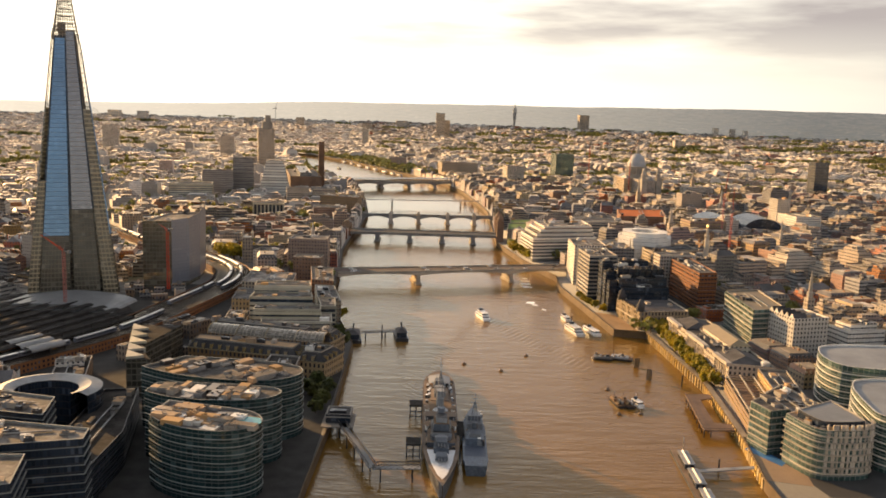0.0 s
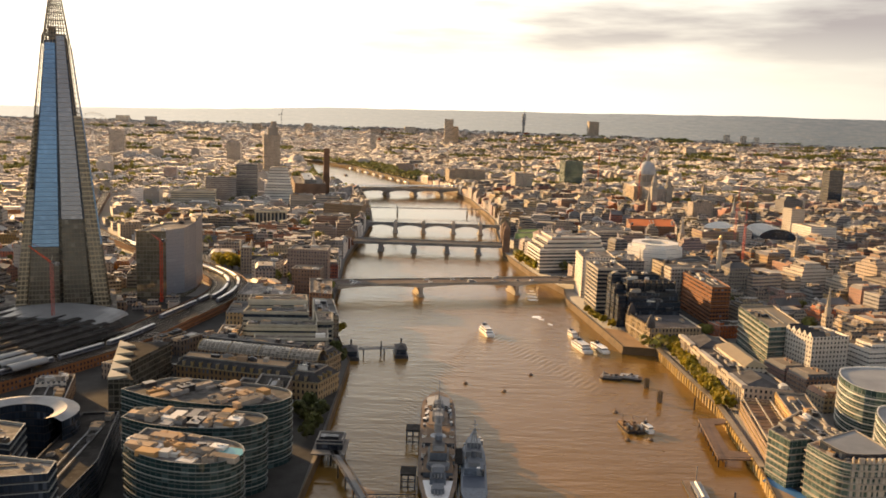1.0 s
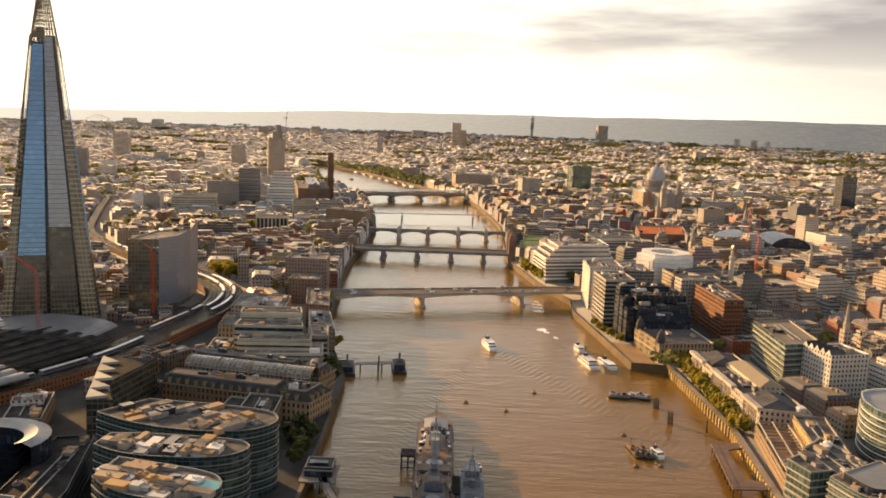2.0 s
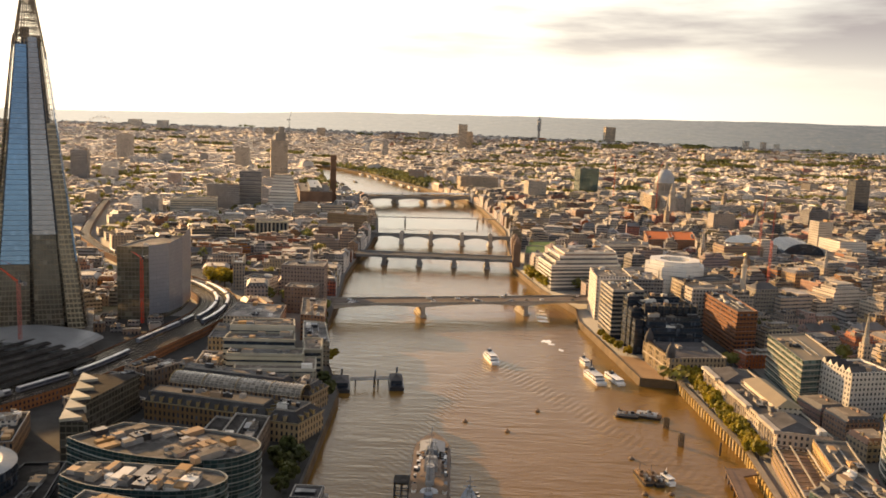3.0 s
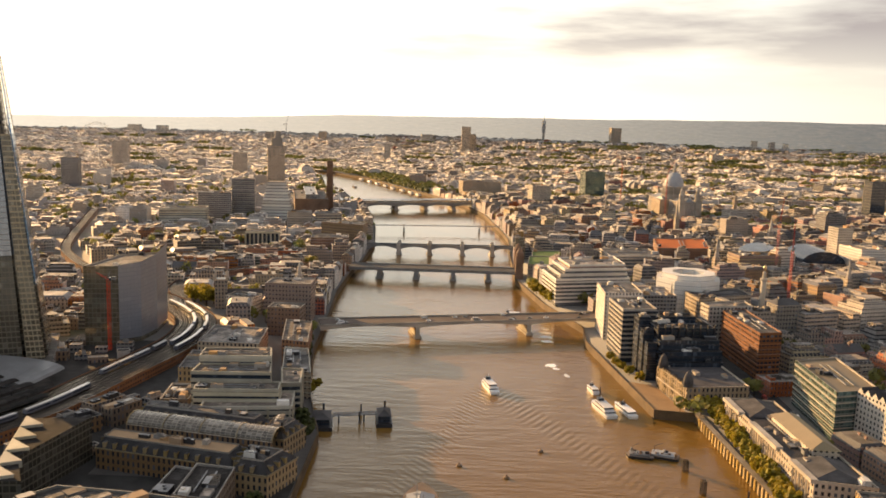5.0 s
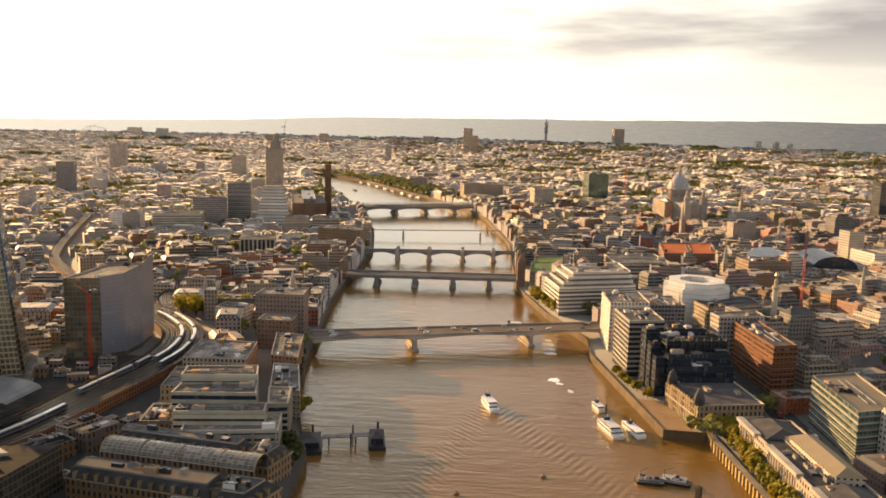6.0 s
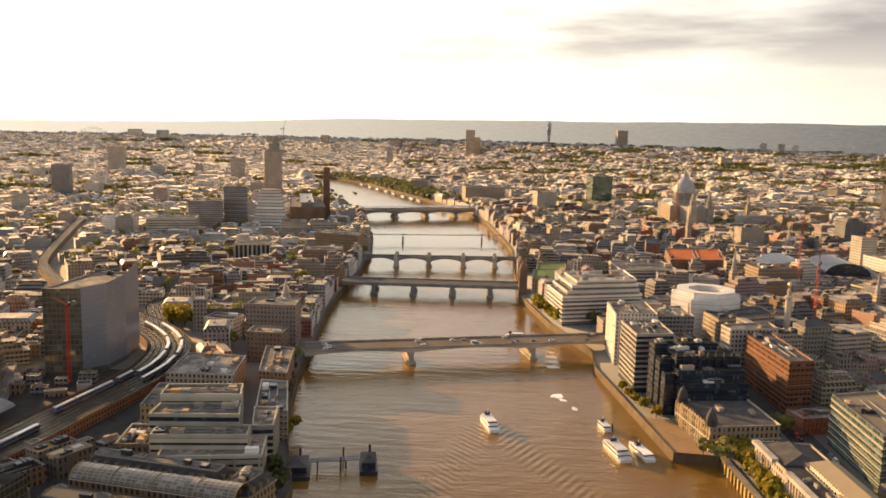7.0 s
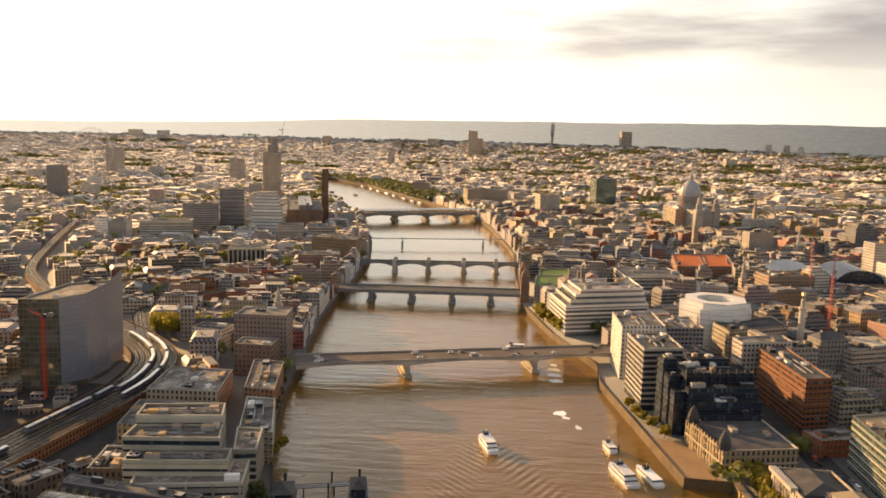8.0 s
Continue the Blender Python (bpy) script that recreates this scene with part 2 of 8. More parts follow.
def water_material():
    m, n, l, b = nodes_of("river_water")
    pos = world_pos(n)
    mp = n.new("ShaderNodeMapping")
    mp.inputs["Scale"].default_value = (0.11, 0.38, 1)
    mp.inputs["Rotation"].default_value = (0, 0, radians(-12))
    l.new(pos, mp.inputs["Vector"])
    w1 = noise_of(n, l, 1.0, 4, mp.outputs[0], 0.5)
    mp2 = n.new("ShaderNodeMapping")
    mp2.inputs["Scale"].default_value = (0.35, 0.8, 1)
    l.new(pos, mp2.inputs["Vector"])
    w2 = noise_of(n, l, 1.0, 3, mp2.outputs[0], 0.5)
    wide = noise_of(n, l, 0.006, 4, pos)
    mp3 = n.new("ShaderNodeMapping")
    mp3.inputs["Scale"].default_value = (0.030, 0.135, 1)
    mp3.inputs["Rotation"].default_value = (0, 0, radians(9))
    l.new(pos, mp3.inputs["Vector"])
    w3 = noise_of(n, l, 1.0, 3, mp3.outputs[0], 0.45)
    calm = remap(n, l, noise_of(n, l, 0.014, 3, pos), 0.35, 0.65, 0.6, 2.5)
    l.new(blend(n, l, remap(n, l, wide, 0.35, 0.65), (0.168, 0.090, 0.018), (0.212, 0.116, 0.026)), b.inputs["Base Color"])
    rough = remap(n, l, wide, 0.3, 0.7, 0.05, 0.12)
    b.inputs["IOR"].default_value = 1.33
    bp = n.new("ShaderNodeBump")
    bp.inputs["Strength"].default_value, bp.inputs["Distance"].default_value = 0.9, 0.36
    # bow waves spreading behind the boat under way
    sep = n.new("ShaderNodeSeparateXYZ")
    l.new(pos, sep.inputs[0])
    back = mth(n, l, "SUBTRACT", 590, sep.outputs[1])
    side = mth(n, l, "ABSOLUTE", mth(n, l, "SUBTRACT", mth(n, l, "ADD", sep.outputs[0], 20), mth(n, l, "MULTIPLY", back, 0.12)))
    arm = mth(n, l, "ABSOLUTE", mth(n, l, "SUBTRACT", side, mth(n, l, "MULTIPLY", back, 0.38)))
    mask = mth(n, l, "MULTIPLY", remap(n, l, arm, 1, 16, 1, 0), remap(n, l, back, 0, 280, 1, 0.1))
    mask = mth(n, l, "MULTIPLY", mask, mth(n, l, "GREATER_THAN", back, 0))
    crest = mth(n, l, "SINE", mth(n, l, "MULTIPLY", mth(n, l, "ADD", mth(n, l, "MULTIPLY", back, 0.55), mth(n, l, "MULTIPLY", side, 0.75)), 1.35))
    rip = mth(n, l, "MULTIPLY", mth(n, l, "MULTIPLY", crest, mask), 0.42)
    waves = mth(n, l, "ADD", mth(n, l, "ADD", mth(n, l, "MULTIPLY", w1, 0.9), mth(n, l, "MULTIPLY", w2, 0.25)), mth(n, l, "MULTIPLY", w3, calm))
    reach = remap(n, l, sep.outputs[1], 600, 1500, 1.0, 0.06)       # sheltered water above the bridges
    l.new(mth(n, l, "ADD", rough, remap(n, l, sep.outputs[1], 1300, 2300, 0.0, 0.14)), b.inputs["Roughness"])
    l.new(mth(n, l, "MULTIPLY", mth(n, l, "ADD", waves, rip), reach), bp.inputs["Height"])
    l.new(bp.outputs["Normal"], b.inputs["Normal"])
    return m


def ground_material():
    """Streets, yards and small gardens of the town between the buildings."""
    m, n, l, b = nodes_of("town_ground")
    pos = world_pos(n)
    vor = n.new("ShaderNodeTexVoronoi")
    vor.inputs["Scale"].default_value = 0.03
    l.new(pos, vor.inputs["Vector"])
    big, small = noise_of(n, l, 0.012, 4, pos), noise_of(n, l, 0.35, 6, pos)
    col = blend(n, l, remap(n, l, small, 0.3, 0.7), (0.035, 0.032, 0.030), (0.085, 0.075, 0.064))
    col = blend(n, l, mth(n, l, "MULTIPLY", vor.outputs["Color"], 0.5), col, (0.075, 0.064, 0.052))
    col = blend(n, l, remap(n, l, big, 0.58, 0.66), col, (0.05, 0.062, 0.022))
    l.new(col, b.inputs["Base Color"])
    b.inputs["Roughness"].default_value = 0.85
    b.inputs["Specular IOR Level"].default_value = 0.25
    # sheen lifts far streets as haze would
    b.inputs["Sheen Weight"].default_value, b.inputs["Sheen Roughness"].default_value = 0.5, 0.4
    return m


def leaf_material(name, rgb):
    m, n, l, b = nodes_of(name)
    r = seed_of(n)
    pos = world_pos(n)
    col = blend(n, l, r, tuple(c * 0.55 for c in rgb), tuple(min(1, c * 1.5) for c in rgb))
    col = blend(n, l, remap(n, l, noise_of(n, l, 0.05, 3, pos), 0.4, 0.7, 0, 0.6), col, (rgb[0] * 1.5, rgb[1] * 1.15, rgb[2] * 0.7))
    l.new(col, b.inputs["Base Color"])
    b.inputs["Roughness"].default_value = 0.6
    b.inputs["Transmission Weight"].default_value = 0.0
    tr = n.new("ShaderNodeBsdfTranslucent")
    l.new(col, tr.inputs["Color"])
    mx = n.new("ShaderNodeMixShader")
    mx.inputs[0].default_value = 0.5
    l.new(b.outputs[0], mx.inputs[1])
    l.new(tr.outputs[0], mx.inputs[2])
    l.new(mx.outputs[0], n["Material Output"].inputs["Surface"])
    return m


M_WATER, M_GROUND = water_material(), ground_material()
M_ASPHALT = plain("asphalt", (0.055, 0.053, 0.05), 0.85, scale=0.6)
M_PAVE = plain("paving_stone", (0.26, 0.22, 0.17), 0.8, scale=0.8)
M_QUAY = plain("quay_wall_stone", (0.15, 0.105, 0.06), 0.8, scale=0.7, vary=0.35)
M_STONE = plain("portland_stone", (0.42, 0.37, 0.30), 0.75, scale=0.5)
M_CONC = plain("concrete", (0.33, 0.30, 0.26), 0.8, scale=0.5)
M_WHITE = plain("white_cladding", (0.66, 0.62, 0.55), 0.55, scale=0.3, vary=0.12)
M_ROOF = plain("felt_roof", (0.12, 0.108, 0.095), 0.8, scale=0.5, vary=0.35, tint=0.2, patch=0.7)
M_ROOF_LT = plain("pale_gravel_roof", (0.21, 0.17, 0.13), 0.8, scale=0.6, vary=0.3, tint=0.2, patch=0.7)
M_SLATE = plain("slate_roof", (0.075, 0.07, 0.07), 0.75, scale=1.2, vary=0.35, tint=0.2, spec=0.2)
M_COPPER = plain("lead_roof", (0.20, 0.205, 0.205), 0.45, scale=0.6, vary=0.2)
M_METAL = plain("grey_steel", (0.28, 0.28, 0.28), 0.62, 0.4, scale=1.0)
M_DARK = plain("dark_steel", (0.05, 0.05, 0.055), 0.5, 0.4, scale=1.0)
M_SHIP = plain("warship_grey_paint", (0.115, 0.135, 0.165), 0.5, scale=0.25, vary=0.45)
M_SHIP_WHITE = plain("white_foredeck", (0.60, 0.60, 0.60), 0.6, scale=0.6, vary=0.15)
M_SHIP_LT = plain("pale_ship_grey", (0.27, 0.28, 0.29), 0.6, scale=0.6, vary=0.2)
M_TEAK = plain("timber_deck", (0.19, 0.125, 0.075), 0.75, scale=0.9, vary=0.3)
M_BOAT = plain("white_boat_paint", (0.78, 0.76, 0.72), 0.35, scale=0.4, vary=0.08)
M_RED = plain("crane_red_paint", (0.50, 0.07, 0.035), 0.5, scale=0.5, vary=0.15)
M_BLUE = plain("blue_membrane", (0.05, 0.17, 0.38), 0.6, scale=0.5, vary=0.15)
M_TAN = plain("tan_metal_roof", (0.27, 0.195, 0.085), 0.5, scale=0.4, vary=0.12)
M_RUST_DARK = plain("rust_brown_spandrel", (0.25, 0.10, 0.042), 0.8, scale=0.5, vary=0.2)
M_RUST = plain("rust_orange_roof", (0.46, 0.13, 0.04), 0.9, scale=0.5, vary=0.2)
M_LEAF = leaf_material("plane_tree_leaves", (0.29, 0.255, 0.025))
M_LEAF_FAR = leaf_material("park_leaves", (0.19, 0.20, 0.055))
# darker leaf copy: shade on the south bank trees put into the colour
M_LEAF_SHADED = leaf_material("shaded_leaves", (0.085, 0.10, 0.03))
M_LEAF_GOLD = leaf_material("golden_leaves", (0.42, 0.27, 0.02))
M_BARK = plain("bark", (0.10, 0.075, 0.05), 0.9, scale=2)
# train sides darkened for shade, roofs pale for the glint along them
M_TRAIN_SIDE = plain("shade_dark_train_side", (0.13, 0.14, 0.17), 0.4, 0.1, scale=0.4, vary=0.1)
M_TRAIN = plain("glint_pale_train_roof", (0.72, 0.70, 0.66), 0.3, 0.2, scale=0.4, vary=0.1)

F_STONE = facade("stone_facade", (0.42, 0.34, 0.25), bay=3.0, storey=3.7, wide=0.46, tall=0.55)
F_PALE = facade("pale_facade", (0.50, 0.42, 0.32), bay=3.2, storey=3.6, wide=0.55, tall=0.5)
F_BRICK = facade("brick_facade", (0.30, 0.155, 0.085), bay=2.8, storey=3.4, wide=0.45, tall=0.52)
F_YELLOW = facade("stock_brick_facade", (0.42, 0.29, 0.14), bay=3.0, storey=4.2, wide=0.42, tall=0.6)
F_ORANGE = facade("orange_brick_facade", (0.20, 0.088, 0.042), bay=3.4, storey=3.4, wide=0.72, tall=0.5)
F_GREY = facade("grey_facade", (0.30, 0.28, 0.26), bay=3.0, storey=3.5, wide=0.7, tall=0.5)
F_WHITE = facade("white_facade", (0.62, 0.56, 0.47), bay=3.0, storey=3.4, wide=0.45, tall=0.5)
F_WAREHOUSE = facade("brown_brick_facade", (0.23, 0.145, 0.075), bay=3.0, storey=4.2, wide=0.42, tall=0.6)
F_BROWN = facade("brown_granite_facade", (0.27, 0.17, 0.11), bay=3.0, storey=3.7, wide=0.4, tall=0.4)
G_DARK = glazing("dark_blue_glass", (0.035, 0.05, 0.075), (0.02, 0.02, 0.025), rough=0.08, metal=0.35)
G_GREEN = glazing("green_glass", (0.10, 0.16, 0.15), (0.20, 0.22, 0.20), bay=3.0, rough=0.08, metal=0.5)
G_GRID = glazing("stone_framed_glass", (0.05, 0.055, 0.06), (0.46, 0.41, 0.33), bay=2.4, storey=3.3, line=0.2, rough=0.1, metal=0.1)
# near-black cover; on the station canopies it stands for cast shade
M_NEAR_BLACK = plain("near_black_cover", (0.045, 0.041, 0.038), 0.9, scale=0.6, vary=0.35, patch=0.5, spec=0.1)
G_DKGREEN = glazing("dark_green_glass", (0.03, 0.065, 0.07), (0.075, 0.09, 0.09), bay=3.0, rough=0.08, metal=0.4)
# blue and silver panes: reflections of the sky put into the glass colour
G_BLUE = glazing("blue_glass", (0.15, 0.245, 0.37), (0.12, 0.19, 0.28), bay=1.5, storey=3.8, line=0.07, rough=0.08, metal=0.85, vary=0.3)
G_GREY = glazing("grey_glass", (0.26, 0.28, 0.30), (0.22, 0.22, 0.22), bay=1.6, rough=0.12, metal=0.7)
G_SHARD = glazing("silver_glass", (0.25, 0.25, 0.265), (0.19, 0.185, 0.18), bay=1.5, storey=3.8, line=0.07, rough=0.12, metal=0.8, vary=0.3)
# tan frames put in the gold of sun seen through the lower floors
G_BASE = glazing("bronze_glass", (0.085, 0.078, 0.062), (0.13, 0.115, 0.085), bay=3.0, storey=3.8, line=0.14, rough=0.12, metal=0.4)
M_CROWN = plain("tan_crown_steel", (0.22, 0.18, 0.125), 0.6, scale=1.0)

G_VAULT = glazing("vault_glass", (0.15, 0.13, 0.105), (0.27, 0.23, 0.17), bay=3.0, storey=2.4, line=0.12, rough=0.25, metal=0.3)
# orange of the low sun put into the colour of decks and roof pieces
M_SUNLIT_TAN = plain("sunlit_paving", (0.40, 0.25, 0.12), 0.8, scale=0.8, vary=0.15)
M_POOL = plain("turquoise_glass", (0.10, 0.38, 0.40), 0.15, scale=0.5, vary=0.15, bump=0)
M_PANEL = glazing("blue_grey_panels", (0.25, 0.27, 0.31), (0.15, 0.16, 0.18), bay=3.0, storey=3.9, line=0.035, rough=0.35, metal=0.35, vary=0.12)
M_RUSTY = plain("rusty_deck_plate", (0.15, 0.085, 0.05), 0.8, scale=0.9, vary=0.35)
M_GILT = plain("gilded_metal", (0.75, 0.50, 0.14), 0.3, 0.9, scale=1.0, vary=0.1)
M_OLDBRICK = plain("soot_brown_brick", (0.17, 0.10, 0.06), 0.85, scale=0.5, vary=0.25)
G_OLIVE = glazing("olive_glass", (0.27, 0.25, 0.185), (0.16, 0.15, 0.12), bay=3.0, storey=3.9, line=0.09, rough=0.12, metal=0.6)
M_OCHRE = plain("ochre_timber", (0.40, 0.27, 0.085), 0.75, scale=0.8, vary=0.25)
# white for the patches of reflected sun on the river
M_SUN_PATCH = plain("white_sun_patch", (0.85, 0.85, 0.83), 0.8, scale=2.0, vary=0.05)
# near-black paving that carries the shade of the south bank ground
M_SHADE_PAVE = plain("shade_dark_paving", (0.045, 0.043, 0.040), 0.85, scale=1.0, vary=0.3, spec=0.2)
M_CREAM = plain("cream_concrete", (0.44, 0.40, 0.30), 0.75, scale=0.5, vary=0.2)
M_DOME = plain("pale_lead_dome", (0.40, 0.41, 0.42), 0.5, scale=0.5, vary=0.15)
M_SEDUM = plain("sedum_roof", (0.10, 0.16, 0.04), 0.9, scale=0.6, vary=0.3)
F_ROTUNDA = facade("white_panel_facade", (0.80, 0.77, 0.71), glass=(0.16, 0.16, 0.17), bay=2.4, storey=4.4, wide=0.4, tall=0.22, tint=0.03)
G_FLOORS = glazing("clear_unlit_floors", (0.13, 0.115, 0.085), (0.34, 0.285, 0.19), bay=3.0, storey=3.8, line=0.17, rough=0.15, metal=0.35)
M_SOLAR = plain("solar_panel", (0.05, 0.055, 0.075), 0.2, 0.2, scale=0.4, vary=0.1, bump=0)


# ---- mesh tools ----
class Shape:
    """Vertices, faces, material slots and wall coordinates in metres, gathered into one mesh."""

    def __init__(self):
        self.v, self.f, self.m, self.uv, self.s, self.seed, self.boxes = [], [], [], [], [], 0.5, []

    def face(self, pts, mat=0, uv=None):
        i = len(self.v)
        self.v += [tuple(p) for p in pts]
        self.f.append(tuple(range(i, i + len(pts))))
        self.m.append(mat)
        self.s.append(self.seed)
        self.uv += list(uv) if uv else [(p[0], p[1]) for p in pts]
        return self

    def ring(self, low, high, mat=0, u0=0.0):
        """Side faces between two loops of points."""
        u, k = u0, len(low)
        for i in range(k):
            a, b, c, d = low[i], low[(i + 1) % k], high[(i + 1) % k], high[i]
            w = math.dist(a[:2], b[:2])
            self.face([a, b, c, d], mat, [(u, a[2]), (u + w, b[2]), (u + w, c[2]), (u, d[2])])
            u += w
        return self

    def prism(self, pts, z0, z1, wall=0, roof=1, parapet=0.0, rim=0.5):
        """Upright prism on a counter-clockwise outline; a parapet leaves the roof sunk behind it."""
        lo, hi = [(x, y, z0) for x, y in pts], [(x, y, z1) for x, y in pts]
        self.ring(lo, hi, wall)
        if parapet > 0:
            inner = offset(pts, -rim)
            it, ib = [(x, y, z1) for x, y in inner], [(x, y, z1 - parapet) for x, y in inner]
            k = len(pts)
            for i in range(k):
                j = (i + 1) % k
                self.face([hi[i], hi[j], it[j], it[i]], roof)
                self.face([it[i], it[j], ib[j], ib[i]], roof)
            self.face(ib, roof)
        else:
            self.face(hi, roof)
        return self

    def box(self, c, s, turn=0.0, mat=0, top=None):
        """Box with its base centre at c."""
        pts = rect(c[0], c[1], s[0], s[1], turn)
        self.boxes.append(len(self.f))
        self.prism(pts, c[2], c[2] + s[2], mat, mat if top is None else top)
        return self

    def bar(self, a, b, r, mat=0, sides=4):
        """Straight bar from a to b."""
        a, b = Vector(a), Vector(b)
        q = (b - a).to_track_quat("Z", "Y").to_matrix()
        lo = [a + q @ Vector((r * math.cos(t), r * math.sin(t), 0)) for t in [math.tau * (i + 0.5) / sides for i in range(sides)]]
        hi = [p + (b - a) for p in lo]
        self.ring(lo, hi, mat).face(hi, mat).face(lo[::-1], mat)
        return self

    def gable(self, pts, z1, rise, roof=1, wall=0, hip=0.0):
        """Pitched roof on a four-cornered outline, ridge along its longer side."""
        p = [Vector((x, y, z1)) for x, y in pts]
        if (p[1] - p[0]).length < (p[2] - p[1]).length:
            p = p[1:] + p[:1]
        a, b = (p[0] + p[3]) / 2, (p[1] + p[2]) / 2
        d = (b - a) * hip
        a, b = a + d + Vector((0, 0, rise)), b - d + Vector((0, 0, rise))
        self.face([p[0], p[1], b, a], roof).face([p[2], p[3], a, b], roof)
        k = roof if hip else wall
        self.face([p[1], p[2], b], k, [(0, z1), (9, z1), (5, z1 + rise)]).face([p[3], p[0], a], k, [(0, z1), (9, z1), (5, z1 + rise)])
        return self

    def lathe(self, c, profile, sides=16, mat=0):
        loops = [[(c[0] + r * math.cos(math.tau * i / sides), c[1] + r * math.sin(math.tau * i / sides), c[2] + z) for i in range(sides)]
                 for r, z in profile]
        for lo, hi in zip(loops, loops[1:]):
            self.ring(lo, hi, mat)
        if profile[-1][0] > 0.02:
            self.face(loops[-1], mat)
        return self

    def mesh(self, name, mats):
        me = bpy.data.meshes.new(name)
        me.from_pydata(self.v, [], self.f)
        for m in mats if isinstance(mats, (list, tuple)) else [mats]:
            me.materials.append(m)
        me.polygons.foreach_set("material_index", self.m)
        me.uv_layers.new(name="UVMap").data.foreach_set("uv", np.array(self.uv, dtype=np.float32).ravel())
        me.attributes.new("seed", "FLOAT", "FACE").data.foreach_set("value", self.s)
        me.update()
        return me


def rect(cx, cy, w, d, turn=0.0):
    c, s = math.cos(radians(turn)), math.sin(radians(turn))
    return [(cx + x * c - y * s, cy + x * s + y * c) for x, y in ((-w / 2, -d / 2), (w / 2, -d / 2), (w / 2, d / 2), (-w / 2, d / 2))]


def offset(pts, d):
    """Outline moved outwards by d (inwards where negative)."""
    out, k = [], len(pts)
    for i in range(k):
        a, b, c = Vector(pts[i - 1]), Vector(pts[i]), Vector(pts[(i + 1) % k])
        e, f = (b - a).normalized(), (c - b).normalized()
        n1, n2 = Vector((e.y, -e.x)), Vector((f.y, -f.x))
        m = n1 + n2
        m = m / max(0.3, m.length_squared / 2) if m.length > 1e-6 else n1
        out.append(tuple(b + m * d))
    return out


def soften(pts, rounds=2, keep=()):
    """Outline with its corners cut round, but for the corners kept."""
    hard = [tuple(pts[i]) for i in keep]
    for _ in range(rounds):
        out = []
        for i, b in enumerate(pts):
            a, c = pts[i - 1], pts[(i + 1) % len(pts)]
            if tuple(b) in hard:
                out.append(tuple(b))
            else:
                out += [(b[0] * 0.75 + a[0] * 0.25, b[1] * 0.75 + a[1] * 0.25), (b[0] * 0.75 + c[0] * 0.25, b[1] * 0.75 + c[1] * 0.25)]
        pts = out
    return pts


def ccw(pts):
    area = sum(a[0] * b[1] - b[0] * a[1] for a, b in zip(pts, pts[1:] + pts[:1]))
    return list(pts) if area > 0 else list(pts)[::-1]


def thing(name, label, category, group="", kind="", at=(0, 0, 0)):
    ob = new(name)
    ob.location = at
    ob.empty_display_size = 1
    return tagged(ob, label, category, group, kind)


def part(name, shape, mats, parent, label=""):
    ob = new(name, shape.mesh(name, mats))
    ob.parent = parent
    ob.matrix_parent_inverse = Matrix.Translation(-Vector(parent.location)) if parent.parent is None else Matrix()
    return tagged(ob, label)


def whole(name, shape, mats, label, category, group="", kind=""):
    return tagged(new(name, shape.mesh(name, mats)), label, category, group, kind)


# ---- banks and ground ----
GZ = 5.5
SOUTH = [(-900, -118), (220, -121), (300, -119), (470, -122), (563, -145), (660, -158), (754, -163), (880, -173), (1000, -174), (1080, -170),
         (1240, -171), (1400, -187), (1600, -222), (1690, -240), (1905, -300), (2138, -389), (2535, -468), (2700, -520), (2860, -640)]
NORTH = [(-900, 100), (242, 108), (295, 116), (400, 124), (533, 116), (536, 90), (710, 68), (760, 72), (858, 44), (987, 22), (1133, 23), (1320, 28),
         (1400, 22), (1660, -4), (1823, -41), (2059, -134), (2274, -232), (2509, -334), (2700, -460), (2860, -639)]


def land(x, y):
    """Height of the ground: flat by the river, rising slowly towards the far suburbs."""
    t = min(1.0, max(0.0, (math.hypot(x - EYE0[0], y - EYE0[1]) - 3100) / 1780))
    return GZ + 66 * t * t * (1.6 - 0.6 * t)


def bank(line, y):
    return float(np.interp(y, [p[0] for p in line], [p[1] for p in line]))


EYE0 = (-63.6, -169.8)
ys = sorted({-900.0, *[p[0] for p in SOUTH], *[p[0] for p in NORTH], 3400.0, 4000.0, 5000.0})
g, q = Shape(), Shape()
for y0, y1 in zip(ys, ys[1:]):
    for line, edge, flip in ((SOUTH, -5200, 1), (NORTH, 5200, -1)):
        if y0 >= 2860:
            xs0 = xs1 = -640 if flip == 1 else -640
        else:
            xs0, xs1 = bank(line, y0 + 0.01), bank(line, y1 - 0.01)
        loop = [(edge, y0, GZ), (xs0, y0, GZ), (xs1, y1, GZ), (edge, y1, GZ)]
        g.face(loop if flip == 1 else loop[::-1])
        if y0 < 2860:
            wall = [(xs0, y0, -4), (xs1, y1, -4), (xs1, y1, GZ + 1.0), (xs0, y0, GZ + 1.0)]
            ix = -0.7 * flip
            q.face(wall).face([(xs0 + ix, y0, GZ), (xs1 + ix, y1, GZ), (xs1 + ix, y1, GZ + 1.0), (xs0 + ix, y0, GZ + 1.0)])
            q.face([(xs0, y0, GZ + 1.0), (xs1, y1, GZ + 1.0), (xs1 + ix, y1, GZ + 1.0), (xs0 + ix, y0, GZ + 1.0)])
q.face([(116, 533, -4), (90, 536, -4), (90, 536, GZ + 1), (116, 533, GZ + 1)])
whole("ground", g, M_GROUND, "town ground of streets, yards and small gardens", "ground", kind="structure")
whole("quay_wall", q, M_QUAY, "weathered stone river wall along both banks", "river wall", kind="structure")
w = Shape()
w.face([(-1200, -900, 0), (400, -900, 0), (400, 3000, 0), (-1200, 3000, 0)])
